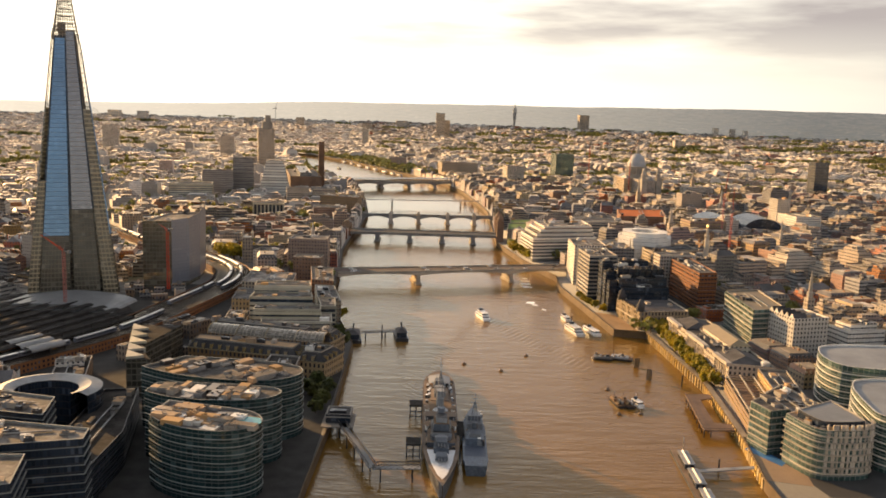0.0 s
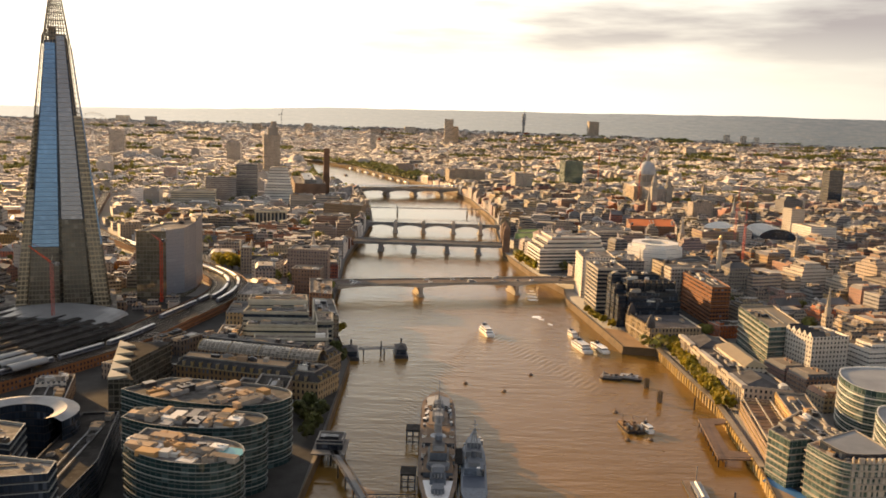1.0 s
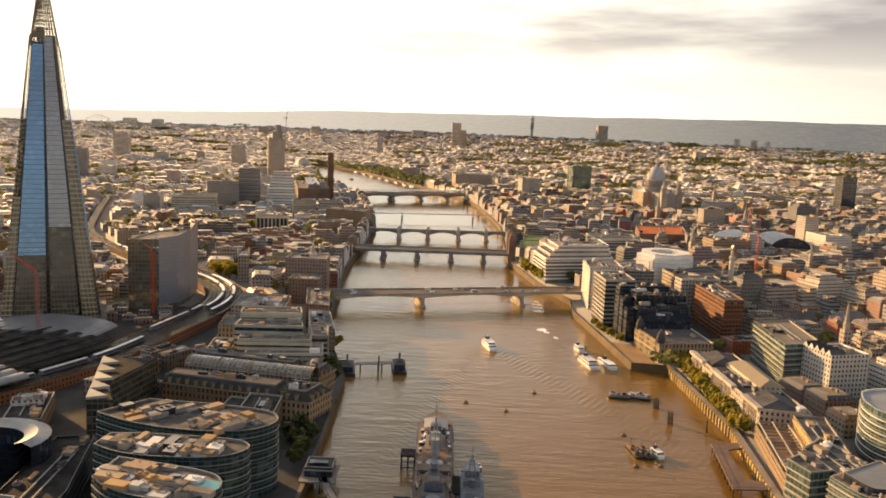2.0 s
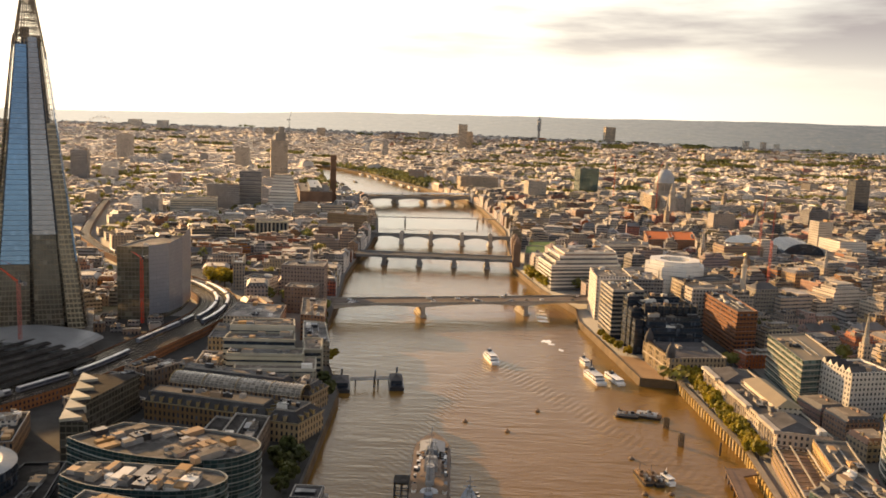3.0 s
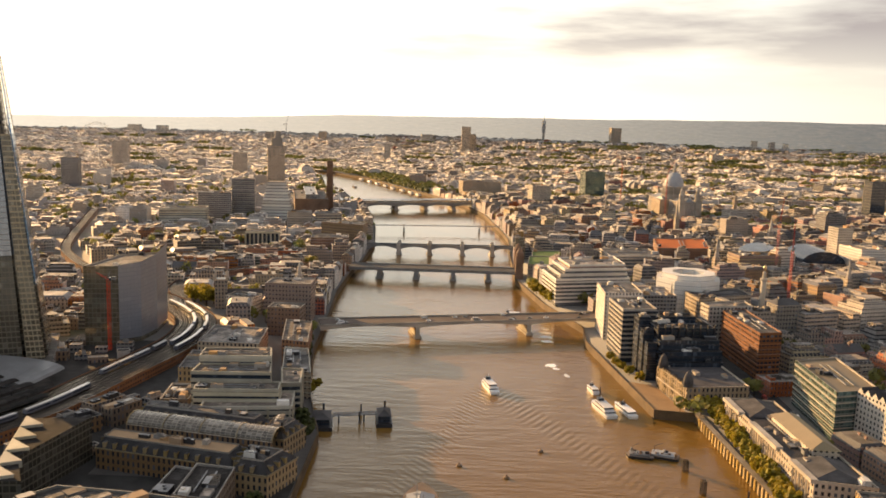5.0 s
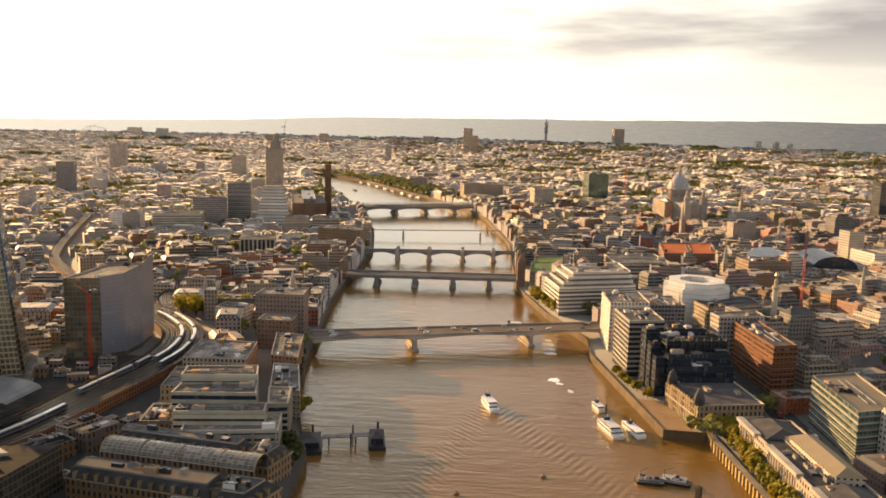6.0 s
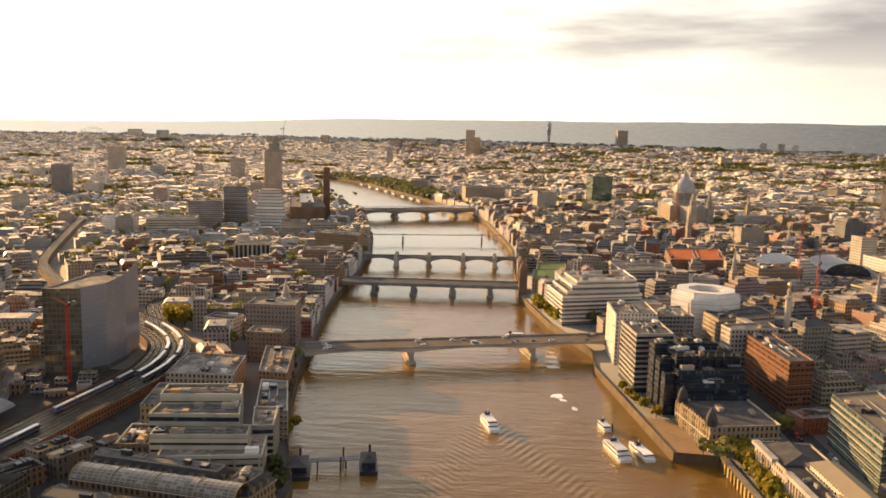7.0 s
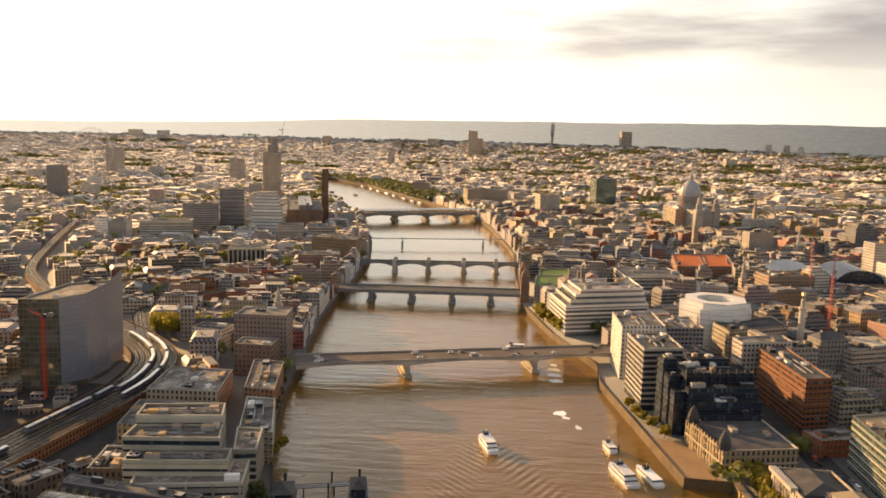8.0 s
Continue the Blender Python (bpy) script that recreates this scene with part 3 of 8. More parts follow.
whole("water", w, M_WATER, "muddy brown tidal river water with small waves", "river", kind="structure")

# ---- far hills ----
def hills_material():
    m, n, l, b = nodes_of("hazy_distant_land")
    pos = world_pos(n)
    mp = n.new("ShaderNodeMapping")
    mp.inputs["Scale"].default_value = (0.016, 0.016, 0.11)
    l.new(pos, mp.inputs["Vector"])
    a, fine = noise_of(n, l, 1.0, 6, mp.outputs[0], 0.6), noise_of(n, l, 3.2, 3, mp.outputs[0], 0.6)
    l.new(blend(n, l, remap(n, l, a, 0.4, 0.62), (0.07, 0.075, 0.06), (0.17, 0.155, 0.13)), b.inputs["Base Color"])
    b.inputs["Roughness"].default_value = 0.9
    sep = n.new("ShaderNodeSeparateXYZ")
    l.new(pos, sep.inputs[0])
    # haze painted as glow: pale on the sunward left, dim grey on the right
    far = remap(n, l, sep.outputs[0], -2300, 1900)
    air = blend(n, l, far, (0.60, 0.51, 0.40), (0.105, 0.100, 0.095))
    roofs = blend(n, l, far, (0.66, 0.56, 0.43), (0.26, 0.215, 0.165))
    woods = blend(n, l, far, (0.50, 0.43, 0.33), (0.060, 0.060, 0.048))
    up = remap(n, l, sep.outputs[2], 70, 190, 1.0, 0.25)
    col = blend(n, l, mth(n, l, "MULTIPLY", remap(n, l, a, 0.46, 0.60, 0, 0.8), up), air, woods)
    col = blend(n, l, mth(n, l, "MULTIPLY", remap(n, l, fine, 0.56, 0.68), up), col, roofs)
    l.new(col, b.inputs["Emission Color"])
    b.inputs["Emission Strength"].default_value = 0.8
    return m


h = Shape()
loops = []
for rad, lift in ((4870, 0.0), (4895, 0.25), (4920, 0.55), (4945, 0.85), (4965, 1.0), (4975, 0.95)):
    row = []
    for i in range(181):
        a = -45 + 90 * i / 180
        top = np.interp(a, [-45, -20, -6, 10, 18, 45], [122, 130, 176, 198, 212, 222])
        top += 5 * noise.noise(Vector((a * 0.18, 3.1, 0))) + 2.5 * noise.noise(Vector((a * 0.9, rad * 0.01, 0)))
        row.append((EYE0[0] + rad * math.sin(radians(a)), EYE0[1] + rad * math.cos(radians(a)), land(EYE0[0], EYE0[1] + min(rad, 4870)) - 1.0 + (top - land(EYE0[0], EYE0[1] + 4870)) * lift))
    loops.append(row)
for lo, hi in zip(loops, loops[1:]):
    for i in range(180):
        h.face([lo[i], lo[i + 1], hi[i + 1], hi[i]])
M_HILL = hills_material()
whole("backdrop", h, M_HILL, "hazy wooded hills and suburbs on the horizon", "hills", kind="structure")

# ground rising to the suburbs
h = Shape()
rads, angs = [3100 + 1790 * i / 16 for i in range(17)], [-40 + 80 * i / 48 for i in range(49)]
at = lambda r, a: (EYE0[0] + r * math.sin(radians(a)), EYE0[1] + r * math.cos(radians(a)))
for r0, r1 in zip(rads, rads[1:]):
    for a0, a1 in zip(angs, angs[1:]):
        h.face([(*p, land(*p) + 0.05) for p in (at(r0, a0), at(r0, a1), at(r1, a1), at(r1, a0))])
whole("rising_ground", h, M_GROUND, "town ground rising slowly to the suburbs", "ground", kind="structure")

# ---- buildings ----
BUSY = []       # circles that the town leaves free


def keep_clear(pts, extra=4):
    cx, cy = sum(p[0] for p in pts) / len(pts), sum(p[1] for p in pts) / len(pts)
    BUSY.append((cx, cy, max(math.dist(p, (cx, cy)) for p in pts) + extra, ccw(pts)))


def inside(x, y, pts, grow=0.0):
    for (ax, ay), (bx, by) in zip(pts, pts[1:] + pts[:1]):
        if (bx - ax) * (y - ay) - (by - ay) * (x - ax) < -grow * math.dist((ax, ay), (bx, by)):
            return False
    return True


def roof_clutter(parent, pts, z, count, rnd, mats=None, size=1.0):
    """Plant rooms, ducts and tanks on a flat roof."""
    xs, ys_ = [p[0] for p in pts], [p[1] for p in pts]
    e = max(zip(pts, pts[1:] + pts[:1]), key=lambda s: math.dist(*s))
    turn = math.degrees(math.atan2(e[1][1] - e[0][1], e[1][0] - e[0][0]))
    inner, made, tries = offset(pts, -3.0), 0, 0
    while made < count and tries < count * 12:
        tries += 1
        x, y = rnd.uniform(min(xs), max(xs)), rnd.uniform(min(ys_), max(ys_))
        if not inside(x, y, inner):
            continue
        s = Shape()
        w, d, t = rnd.uniform(2.5, 9) * size, rnd.uniform(2, 5) * size, rnd.uniform(0.8, 3.2)
        s.box((x, y, z), (w, d, t), turn, 0, 1)
        if rnd.random() < 0.5:
            for k in range(3):
                s.box((x + rnd.uniform(-w, w) * 0.3, y + rnd.uniform(-d, d) * 0.3, z + t), (1.2, 1.2, 0.7), turn, 0, 1)
        part("roof_plant", s, mats or rnd.choice([[M_METAL, M_ROOF_LT], [M_CONC, M_ROOF_LT], [M_WHITE, M_WHITE], [M_DARK, M_METAL], [M_SUNLIT_TAN, M_SUNLIT_TAN], [M_CONC, M_SUNLIT_TAN]]), parent)
        made += 1
    # a run of ducts and a maintenance rail along the longer side
    if count > 3:
        c = Vector((sum(xs) / len(xs), sum(ys_) / len(ys_)))
        d = Vector((math.cos(radians(turn)), math.sin(radians(turn))))
        half = math.dist(*e) * 0.32
        for off in (-2.6, 2.2):
            n = Vector((-d.y, d.x)) * off
            p, q = c + n - d * half, c + n + d * half
            if not (inside(p.x, p.y, inner) and inside(q.x, q.y, inner)):
                continue
            s = Shape()
            s.bar((*p, z + 0.6), (*q, z + 0.6), 0.45)
            part("roof_duct", s, [M_METAL], parent)


def building(name, label, pts, top, wall, roof=None, category="office building", bands=0, band_mat=None, storey=3.8, plant=4, base=GZ,
             parapet=1.0, pitch=0.0, proud=0.35, band_h=0.7, seed=1, group="", parent=None, first=0, clutter=1.0):
    pts = ccw(pts)
    rnd = random.Random(seed)
    if parent is None:
        keep_clear(pts)
        cx, cy = sum(p[0] for p in pts) / len(pts), sum(p[1] for p in pts) / len(pts)
        parent = thing(name, label, category, group, at=(cx, cy, base))
    s = Shape()
    if pitch:
        s.ring([(x, y, base) for x, y in pts], [(x, y, top) for x, y in pts])
        part("wall", s, [wall], parent)
        r = Shape()
        r.gable(offset(pts, 0.5), top, pitch, 0, 0, 0.18)
        part("roof", r, [roof or M_SLATE], parent)
    else:
        s.ring([(x, y, base) for x, y in pts], [(x, y, top) for x, y in pts])
        part("wall", s, [wall], parent)
        r = Shape()
        inner = offset(pts, -0.6)
        r.ring([(x, y, top) for x, y in pts], [(x, y, top + 0.12) for x, y in pts])
        for i in range(len(pts)):
            j = (i + 1) % len(pts)
            r.face([(*pts[i], top + 0.12), (*pts[j], top + 0.12), (*inner[j], top + 0.12), (*inner[i], top + 0.12)], 1)
            r.face([(*inner[i], top + 0.12), (*inner[j], top + 0.12), (*inner[j], top - parapet), (*inner[i], top - parapet)], 1)
        r.face([(x, y, top - parapet) for x, y in inner], 0)
        cover = part("roof", r, [roof or M_ROOF, band_mat or M_CONC], parent)
        roof_clutter(cover, pts, top - parapet, plant, rnd, None, clutter)
    if bands and band_h >= 1.4 and not pitch:
        o, b = offset(pts, proud), Shape()
        b.ring([(x, y, top - 1.9) for x, y in o], [(x, y, top + 0.14) for x, y in o])
        b.ring([(x, y, top + 0.14) for x, y in o], [(x, y, top + 0.14) for x, y in pts])
        part("parapet_band", b, [band_mat or M_STONE], parent)
    for k in range(first, bands):
        z = base + storey * (k + 1)
        if z + band_h > top - parapet - 0.1:
            break
        o, b = offset(pts, proud), Shape()
        b.ring([(x, y, z) for x, y in o], [(x, y, z + band_h) for x, y in o])
        b.face([(x, y, z + band_h) for x, y in o]).face([(x, y, z) for x, y in o][::-1])
        part("floor_band", b, [band_mat or M_STONE], parent)
    return parent


def rounded(x0, x1, y0, y1, r_far=True, turn=0.0, steps=10, about=None):
    """Finger-shaped outline with a round end towards +x."""
    r = (y1 - y0) / 2
    pts = [(x0, y0)] + [(x1 - r + r * math.cos(t), (y0 + y1) / 2 + r * math.sin(t)) for t in [math.pi * (i / steps - 0.5) for i in range(steps + 1)]] + [(x0, y1)]
    if turn:
        c, s = math.cos(radians(turn)), math.sin(radians(turn))
        ox, oy = about or (x0, y0)
        pts = [(ox + (x - ox) * c - (y - oy) * s, oy + (x - ox) * s + (y - oy) * c) for x, y in pts]
    return pts


# north bank, from the near end
APART = soften([(127, 270), (132, 251), (138, 245), (163, 248), (167, 256), (160, 292)], 2, (0, 5))
apart = building("apartment_block", "pale stone riverside apartment block with banded balconies", APART, 32, G_GREEN, M_ROOF_LT, "apartment block", 8, M_STONE, 3.3, 10, seed=3, proud=0.9, band_h=0.5)
building("x", "", offset(ccw(APART), -4.5), 35.2, G_DARK, M_COPPER, plant=12, seed=23, base=31.2, parent=apart, parapet=0.4)
rnd = random.Random(33)
for (ax, ay), (bx, by) in zip(APART, APART[1:]):    # stone panels of random width on the side away from the river
    if min(ax, bx) < 137 or max(ay, by) > 262:
        continue
    for k in range(8):
        u, L = 0.0, math.dist((ax, ay), (bx, by))
        while u < L - 0.5:
            w = min(rnd.uniform(0.7, 1.9), L - u)
            f = (u + w / 2) / L
            s = Shape()
            s.box((ax + (bx - ax) * f, ay + (by - ay) * f, GZ + 3.3 * k + 3.9), (w, 0.9, 2.6), math.degrees(math.atan2(by - ay, bx - ax)))
            part("facade_panel", s, [M_STONE], apart)
            u += w + rnd.uniform(0.9, 2.0)
building("apartment_wing", "long pale apartment wing with stacked balconies", [(131, 312), (137, 272), (157, 293), (148, 330)], 29, G_GRID, M_ROOF, "apartment block", 7, M_STONE, 3.3, 12, seed=4)
building("glass_pavilion", "glass fronted riverside apartment pavilion", [(116, 292), (121, 276), (133, 280), (129, 303)], 31, G_GREEN, M_ROOF, "apartment block", 7, M_STONE, 3.5, 2, seed=5)
building("office_building", "curved-nosed glass office block with banded floors", soften([(194, 338), (262, 332), (262, 394), (198, 394), (187, 372), (186, 352)], 3, (1, 2)), 38, G_GREEN, M_COPPER, "office building", 8, M_WHITE, 3.9, 3, seed=6)
building("office_building", "curved-nosed glass office block with banded floors", soften([(170, 250), (262, 236), (262, 322), (192, 327), (180, 312), (174, 285)], 3, (1, 2)), 36, G_GREEN, M_COPPER, "office building", 8, M_WHITE, 3.9, 3, seed=7)
building("brick_terrace", "long yellow brick terrace with a cluttered roof", [(152, 378), (143, 316), (160, 320), (170, 376)], 24, F_YELLOW, M_ROOF, "terrace", 0, None, 3.6, 8, seed=8)
building("half_built_block", "half-demolished concrete riverside block with open roof beams", [(133, 384), (122, 304), (141, 312), (151, 380)], 15, F_BROWN, M_RUSTY, "office building", 3, M_TAN, 3.4, 3, seed=9)
building("custom_house", "long classical pale stone riverside hall with a tan roof", [(130, 516), (137, 390), (166, 384), (160, 514)], 23, F_STONE, M_SLATE, "customs hall", 1, M_STONE, 7, 16, seed=10, clutter=0.7)
building("market_hall", "yellow brick riverside market hall with arcaded front", [(103, 590), (112, 541), (156, 549), (150, 606)], 21, F_YELLOW, M_SLATE, "market hall", 2, M_STONE, 7, 2, seed=11)
dark = building("dark_office", "dark blue glass office block stepping down to the quay", [(101, 645), (106, 612), (150, 618), (145, 652)], 44, G_DARK, M_NEAR_BLACK, "office building", 9, M_DARK, 4.0, 10, seed=12, band_h=0.35)
for pts, top, sd in (([(104, 614), (106, 602), (151, 608), (150, 620)], 37, 1), ([(105, 604), (107, 596), (152, 602), (151, 610)], 30, 2), ([(106, 598), (107, 592), (152, 597), (152, 604)], 23, 3),
                     (rect(99, 634, 9, 11, 8), 48, 4), (rect(100, 620, 8, 8, 8), 41, 5), (rect(101, 608, 7, 7, 8), 34, 6), (rect(126, 640, 26, 12, 8), 48, 7)):
    building("x", "", pts, top, G_DARK, M_NEAR_BLACK, bands=10, band_mat=M_DARK, storey=4.0, plant=3, seed=sd, parent=dark, band_h=0.35, parapet=0.6)
for i in range(9):
    f = i / 8
    s = Shape()
    s.box((106.3 + 43.5 * f, 611.2 + 5.8 * f, GZ), (0.7, 1.6, 41), 8)
    part("fin", s, [M_DARK], dark)
keep_clear([(95, 650), (97, 590), (152, 594), (150, 655)])
building("banded_office", "pale concrete office block with banded storeys", [(83, 692), (87, 650), (114, 655), (111, 700)], 49, G_DARK, M_ROOF, "office building", 11, M_STONE, 3.8, 5, band_h=1.5, seed=13)
building("bridgehead_office", "tall cream stone office block at the bridgehead", [(84, 770), (84, 722), (118, 727), (117, 776)], 47, F_WHITE, M_ROOF, "office building", 0, M_STONE, 4, 4, seed=14)
building("office_building", "grey office block with white plant screens", [(122, 742), (152, 746), (150, 786), (121, 782)], 42, F_GREY, M_ROOF_LT, "office building", 0, M_CONC, 4, 6, seed=15)
building("orange_office", "orange brick office block with long ribbon windows", [(177, 692), (183, 616), (201, 621), (198, 702)], 42, F_ORANGE, M_ROOF, "office building", 9, M_RUST_DARK, 3.9, 8, seed=16)
building("office_building", "pale stone corner office block", [(164, 712), (167, 697), (206, 706), (205, 726)], 44, F_PALE, M_ROOF_LT, "office building", 0, M_STONE, 4, 3, seed=17)
building("office_building", "pale stone office block with attic storeys", [(170, 790), (175, 758), (230, 784), (228, 818)], 38, F_PALE, M_SLATE, "office building", 8, M_STONE, 3.8, 4, seed=18)
building("white_rotunda", "white octagonal office block round an open court", [(180 + 32 * math.cos(t), 822 + 32 * math.sin(t)) for t in [math.tau * (i + 0.2) / 8 for i in range(8)]], 46, F_ROTUNDA, M_WHITE, "office building", 0, M_WHITE, 4.4, 0, seed=19)
RIVER = [(46, 905), (55, 848), (133, 872), (127, 938)]
stepped = building("riverbank_office", "white stepped office block with banded terraces", RIVER, 34, G_GREY, M_ROOF_LT, "office building", 6, M_WHITE, 4.0, 0, band_h=1.6, proud=0.6, seed=20)
for k, (lo, hi) in enumerate(((33.5, 38.5), (38.0, 43), (42.5, 46.5))):
    u, v = Vector((0.956, 0.294)), Vector((-0.156, 0.988))
    tier = [Vector(RIVER[0]) + u * (6 * k + 5), Vector(RIVER[1]) + u * (6 * k + 5) + v * (4 * k + 3), Vector(RIVER[2]) + v * (4 * k + 3) - u * 2, Vector(RIVER[3]) - u * 2 - v * 2]
    building("x", "", [tuple(q) for q in tier], hi, G_GREY if k < 2 else F_BROWN, M_WHITE if k == 1 else M_ROOF_LT, bands=1, band_mat=M_WHITE, storey=2.4, band_h=1.5, plant=8 if k == 2 else 0, seed=24 + k, base=lo, parent=stepped)
building("office_building", "green glazed office block with a tan roof", [(190, 563), (189, 492), (219, 502), (222, 574)], 37, G_GREEN, M_TAN, "office building", 7, M_STONE, 4.0, 4, seed=21)
building("white_office", "white panelled office block with gabled roof bays", [(203, 496), (211, 467), (241, 475), (233, 504)], 37, F_WHITE, M_SLATE, "office building", 0, M_WHITE, 3.4, 4, seed=22)

M_FLOOR = plain("grey_floor_edge", (0.24, 0.25, 0.235), 0.6, scale=0.5)
# south bank
FINGERS = ([(-193, 217), (-186, 209), (-176, 203), (-166, 200), (-156, 199), (-148, 201), (-142, 206), (-139, 214), (-142, 222), (-150, 228), (-190, 238)],
           [(-206, 250), (-195, 243), (-183, 240), (-168, 239), (-154, 240), (-144, 244), (-138, 251), (-138, 258), (-146, 264), (-188, 266), (-204, 264)],
           [(-221, 290), (-205, 280), (-188, 274), (-170, 271), (-152, 271), (-141, 275), (-133, 284), (-132, 293), (-138, 302), (-160, 308), (-203, 312)])
for i, outline in enumerate(FINGERS):
    building("riverside_office", "curved green glass office block with banded floors and a cluttered roof", soften(outline, 2, (0, 10)), 40, G_DKGREEN, M_ROOF, "office building", 9, M_FLOOR, 3.8, 30, band_h=0.4, seed=30 + i, group="riverside offices", clutter=1.35)
# dark block added where only a street in deep shade lies
building("courtyard_block", "low dark block added for the shaded street between the riverside offices", [(-238, 200), (-212, 196), (-212, 236), (-226, 300), (-244, 296)], 24, G_DARK, M_NEAR_BLACK, "office building", 4, M_DARK, 4, 6, seed=37)
building("glass_office", "dark glass office block with pale parapet", [(-300, 146), (-206, 174), (-208, 186), (-300, 200)], 45, G_DARK, M_ROOF, "office building", 9, M_FLOOR, 4, 26, seed=34, band_h=0.3)
building("glass_office", "dark glass office block with pale parapet", [(-290, 100), (-215, 130), (-222, 157), (-290, 150)], 45, G_DARK, M_ROOF, "office building", 9, M_FLOOR, 4, 18, seed=35, band_h=0.3)
building("office_building", "low glass office block behind the river walk", [(-300, 222), (-240, 212), (-245, 237), (-300, 250)], 40, G_DARK, M_ROOF, "office building", 8, M_FLOOR, 4, 20, seed=36, band_h=0.3)


def mansard_block(name, label, pts, eaves, rise, inset, wall, deck, seed, category="warehouse"):
    """Brick block with steep slate slopes, dormers and a terrace deck on top."""
    pts = ccw(pts)
    keep_clear(pts)
    cx, cy = sum(p[0] for p in pts) / len(pts), sum(p[1] for p in pts) / len(pts)
    root = thing(name, label, category, at=(cx, cy, GZ))
    s = Shape()
    s.ring([(x, y, GZ) for x, y in pts], [(x, y, eaves) for x, y in pts])
    part("wall", s, [wall], root)
    o = offset(pts, 0.5)
    s = Shape()
    s.prism(o, eaves, eaves + 0.6, 0, 0)
    part("cornice", s, [M_TAN], root)
    inner = offset(pts, -inset)
    s = Shape()
    s.ring([(x, y, eaves + 0.6) for x, y in pts], [(x, y, eaves + rise) for x, y in inner])
    part("mansard", s, [M_SLATE], root, "dark slate mansard slope")
    s = Shape()
    s.face([(x, y, eaves + rise) for x, y in inner])
    top = part("roof_deck", s, [deck], root)
    rail = offset(inner, 0.1)
    s = Shape()
    s.ring([(x, y, eaves + rise - 0.2) for x, y in rail], [(x, y, eaves + rise + 0.8) for x, y in rail])
    part("parapet", s, [M_CONC], root)
    for a, b in zip(pts, pts[1:] + pts[:1]):
        L = math.dist(a, b)
        e, nn = ((b[0] - a[0]) / L, (b[1] - a[1]) / L), (-(b[1] - a[1]) / L, (b[0] - a[0]) / L)
        for k in range(int((L - 4) / 6)):
            u = 5 + k * 6
            s = Shape()
            s.box((a[0] + e[0] * u + nn[0] * inset * 0.35, a[1] + e[1] * u + nn[1] * inset * 0.35, eaves + 0.8), (1.8, inset * 0.6, rise * 0.55), math.degrees(math.atan2(e[1], e[0])), 0, 1)
            part("dormer", s, [M_TAN, M_SLATE], root)
    roof_clutter(top, inner, eaves + rise, 7, random.Random(seed), None, 0.8)
    return root


mansard_block("arcade_wing", "brown brick former warehouse with slate slopes and a tan terrace", [(-228, 426), (-229, 408), (-152, 390), (-148, 410)], 16.5, 5.5, 4.0, F_WAREHOUSE, M_SUNLIT_TAN, 38)
mansard_block("arcade_wing", "brown brick former warehouse with slate slopes", [(-226, 474), (-225, 458), (-152, 442), (-148, 456)], 17, 5, 3.5, F_WAREHOUSE, M_ROOF, 39)
mansard_block("wharf_block", "yellow brick riverside wharf block with a hipped slate roof", [(-152, 412), (-151, 384), (-132, 380), (-122, 405)], 17, 5.5, 5.0, F_YELLOW, M_ROOF, 52)
mansard_block("wharf_block", "yellow brick riverside wharf block with a slate roof", [(-147, 457), (-150, 432), (-134, 428), (-126, 450)], 17, 5.0, 4.5, F_YELLOW, M_ROOF, 53)
building("court_block", "brown brick block beside a deep courtyard", [(-168, 384), (-148, 381), (-147, 344), (-168, 348)], 21, F_WAREHOUSE, M_NEAR_BLACK, "office building", 0, M_CONC, 4, 5, seed=54)
building("court_block", "low dark roofed block beside a deep courtyard", [(-182, 394), (-169, 391), (-169, 350), (-184, 352)], 15, F_WAREHOUSE, M_NEAR_BLACK, "office building", 0, M_CONC, 4, 2, seed=55)
ZIG = building("terraced_office", "cream concrete office block in stepped terraces", [(-204, 507), (-160, 512), (-164, 531), (-206, 525)], 40, G_DARK, M_ROOF_LT, "office building", 9, M_CREAM, 3.8, 6, band_h=2.3, seed=40)
building("x", "", [(-204, 489), (-156, 493), (-160, 512), (-204, 507)], 35, G_DARK, M_ROOF_LT, "", 8, M_CREAM, 3.8, 6, band_h=2.3, seed=41, parent=ZIG)
building("x", "", [(-198, 474), (-148, 479), (-150, 494), (-199, 489)], 29, G_DARK, M_ROOF_LT, "", 6, M_CREAM, 3.8, 4, band_h=2.3, seed=42, parent=ZIG)
building("x", "", [(-190, 462), (-138, 470), (-142, 498), (-150, 497), (-148, 479), (-192, 474)], 22, G_DARK, M_ROOF_LT, "", 5, M_CREAM, 3.8, 4, band_h=2.3, seed=43, parent=ZIG)
building("x", "", [(-150, 498), (-139, 500), (-143, 530), (-157, 530)], 27, G_DARK, M_ROOF_LT, "", 6, M_CREAM, 3.8, 3, band_h=1.4, seed=56, parent=ZIG)
for i in range(6):
    f = i / 5
    s = Shape()
    s.box((-138.6 - 3.8 * f, 500.5 + 29 * f, GZ), (1.0, 1.0, 21.5), 7)
    part("frame_column", s, [M_CREAM], ZIG)
for i in range(5):
    f = i / 4
    s = Shape()
    s.box((-189 + 50 * f, 461.2 + 7.6 * f, GZ), (1.0, 1.0, 15.5), 8)
    part("frame_column", s, [M_CREAM], ZIG)
building("riverside_block", "grey concrete riverside block with framed balconies", [(-158, 536), (-138, 532), (-150, 590), (-168, 592)], 24, F_STONE, M_ROOF, "office building", 4, M_CREAM, 3.8, 8, seed=47)
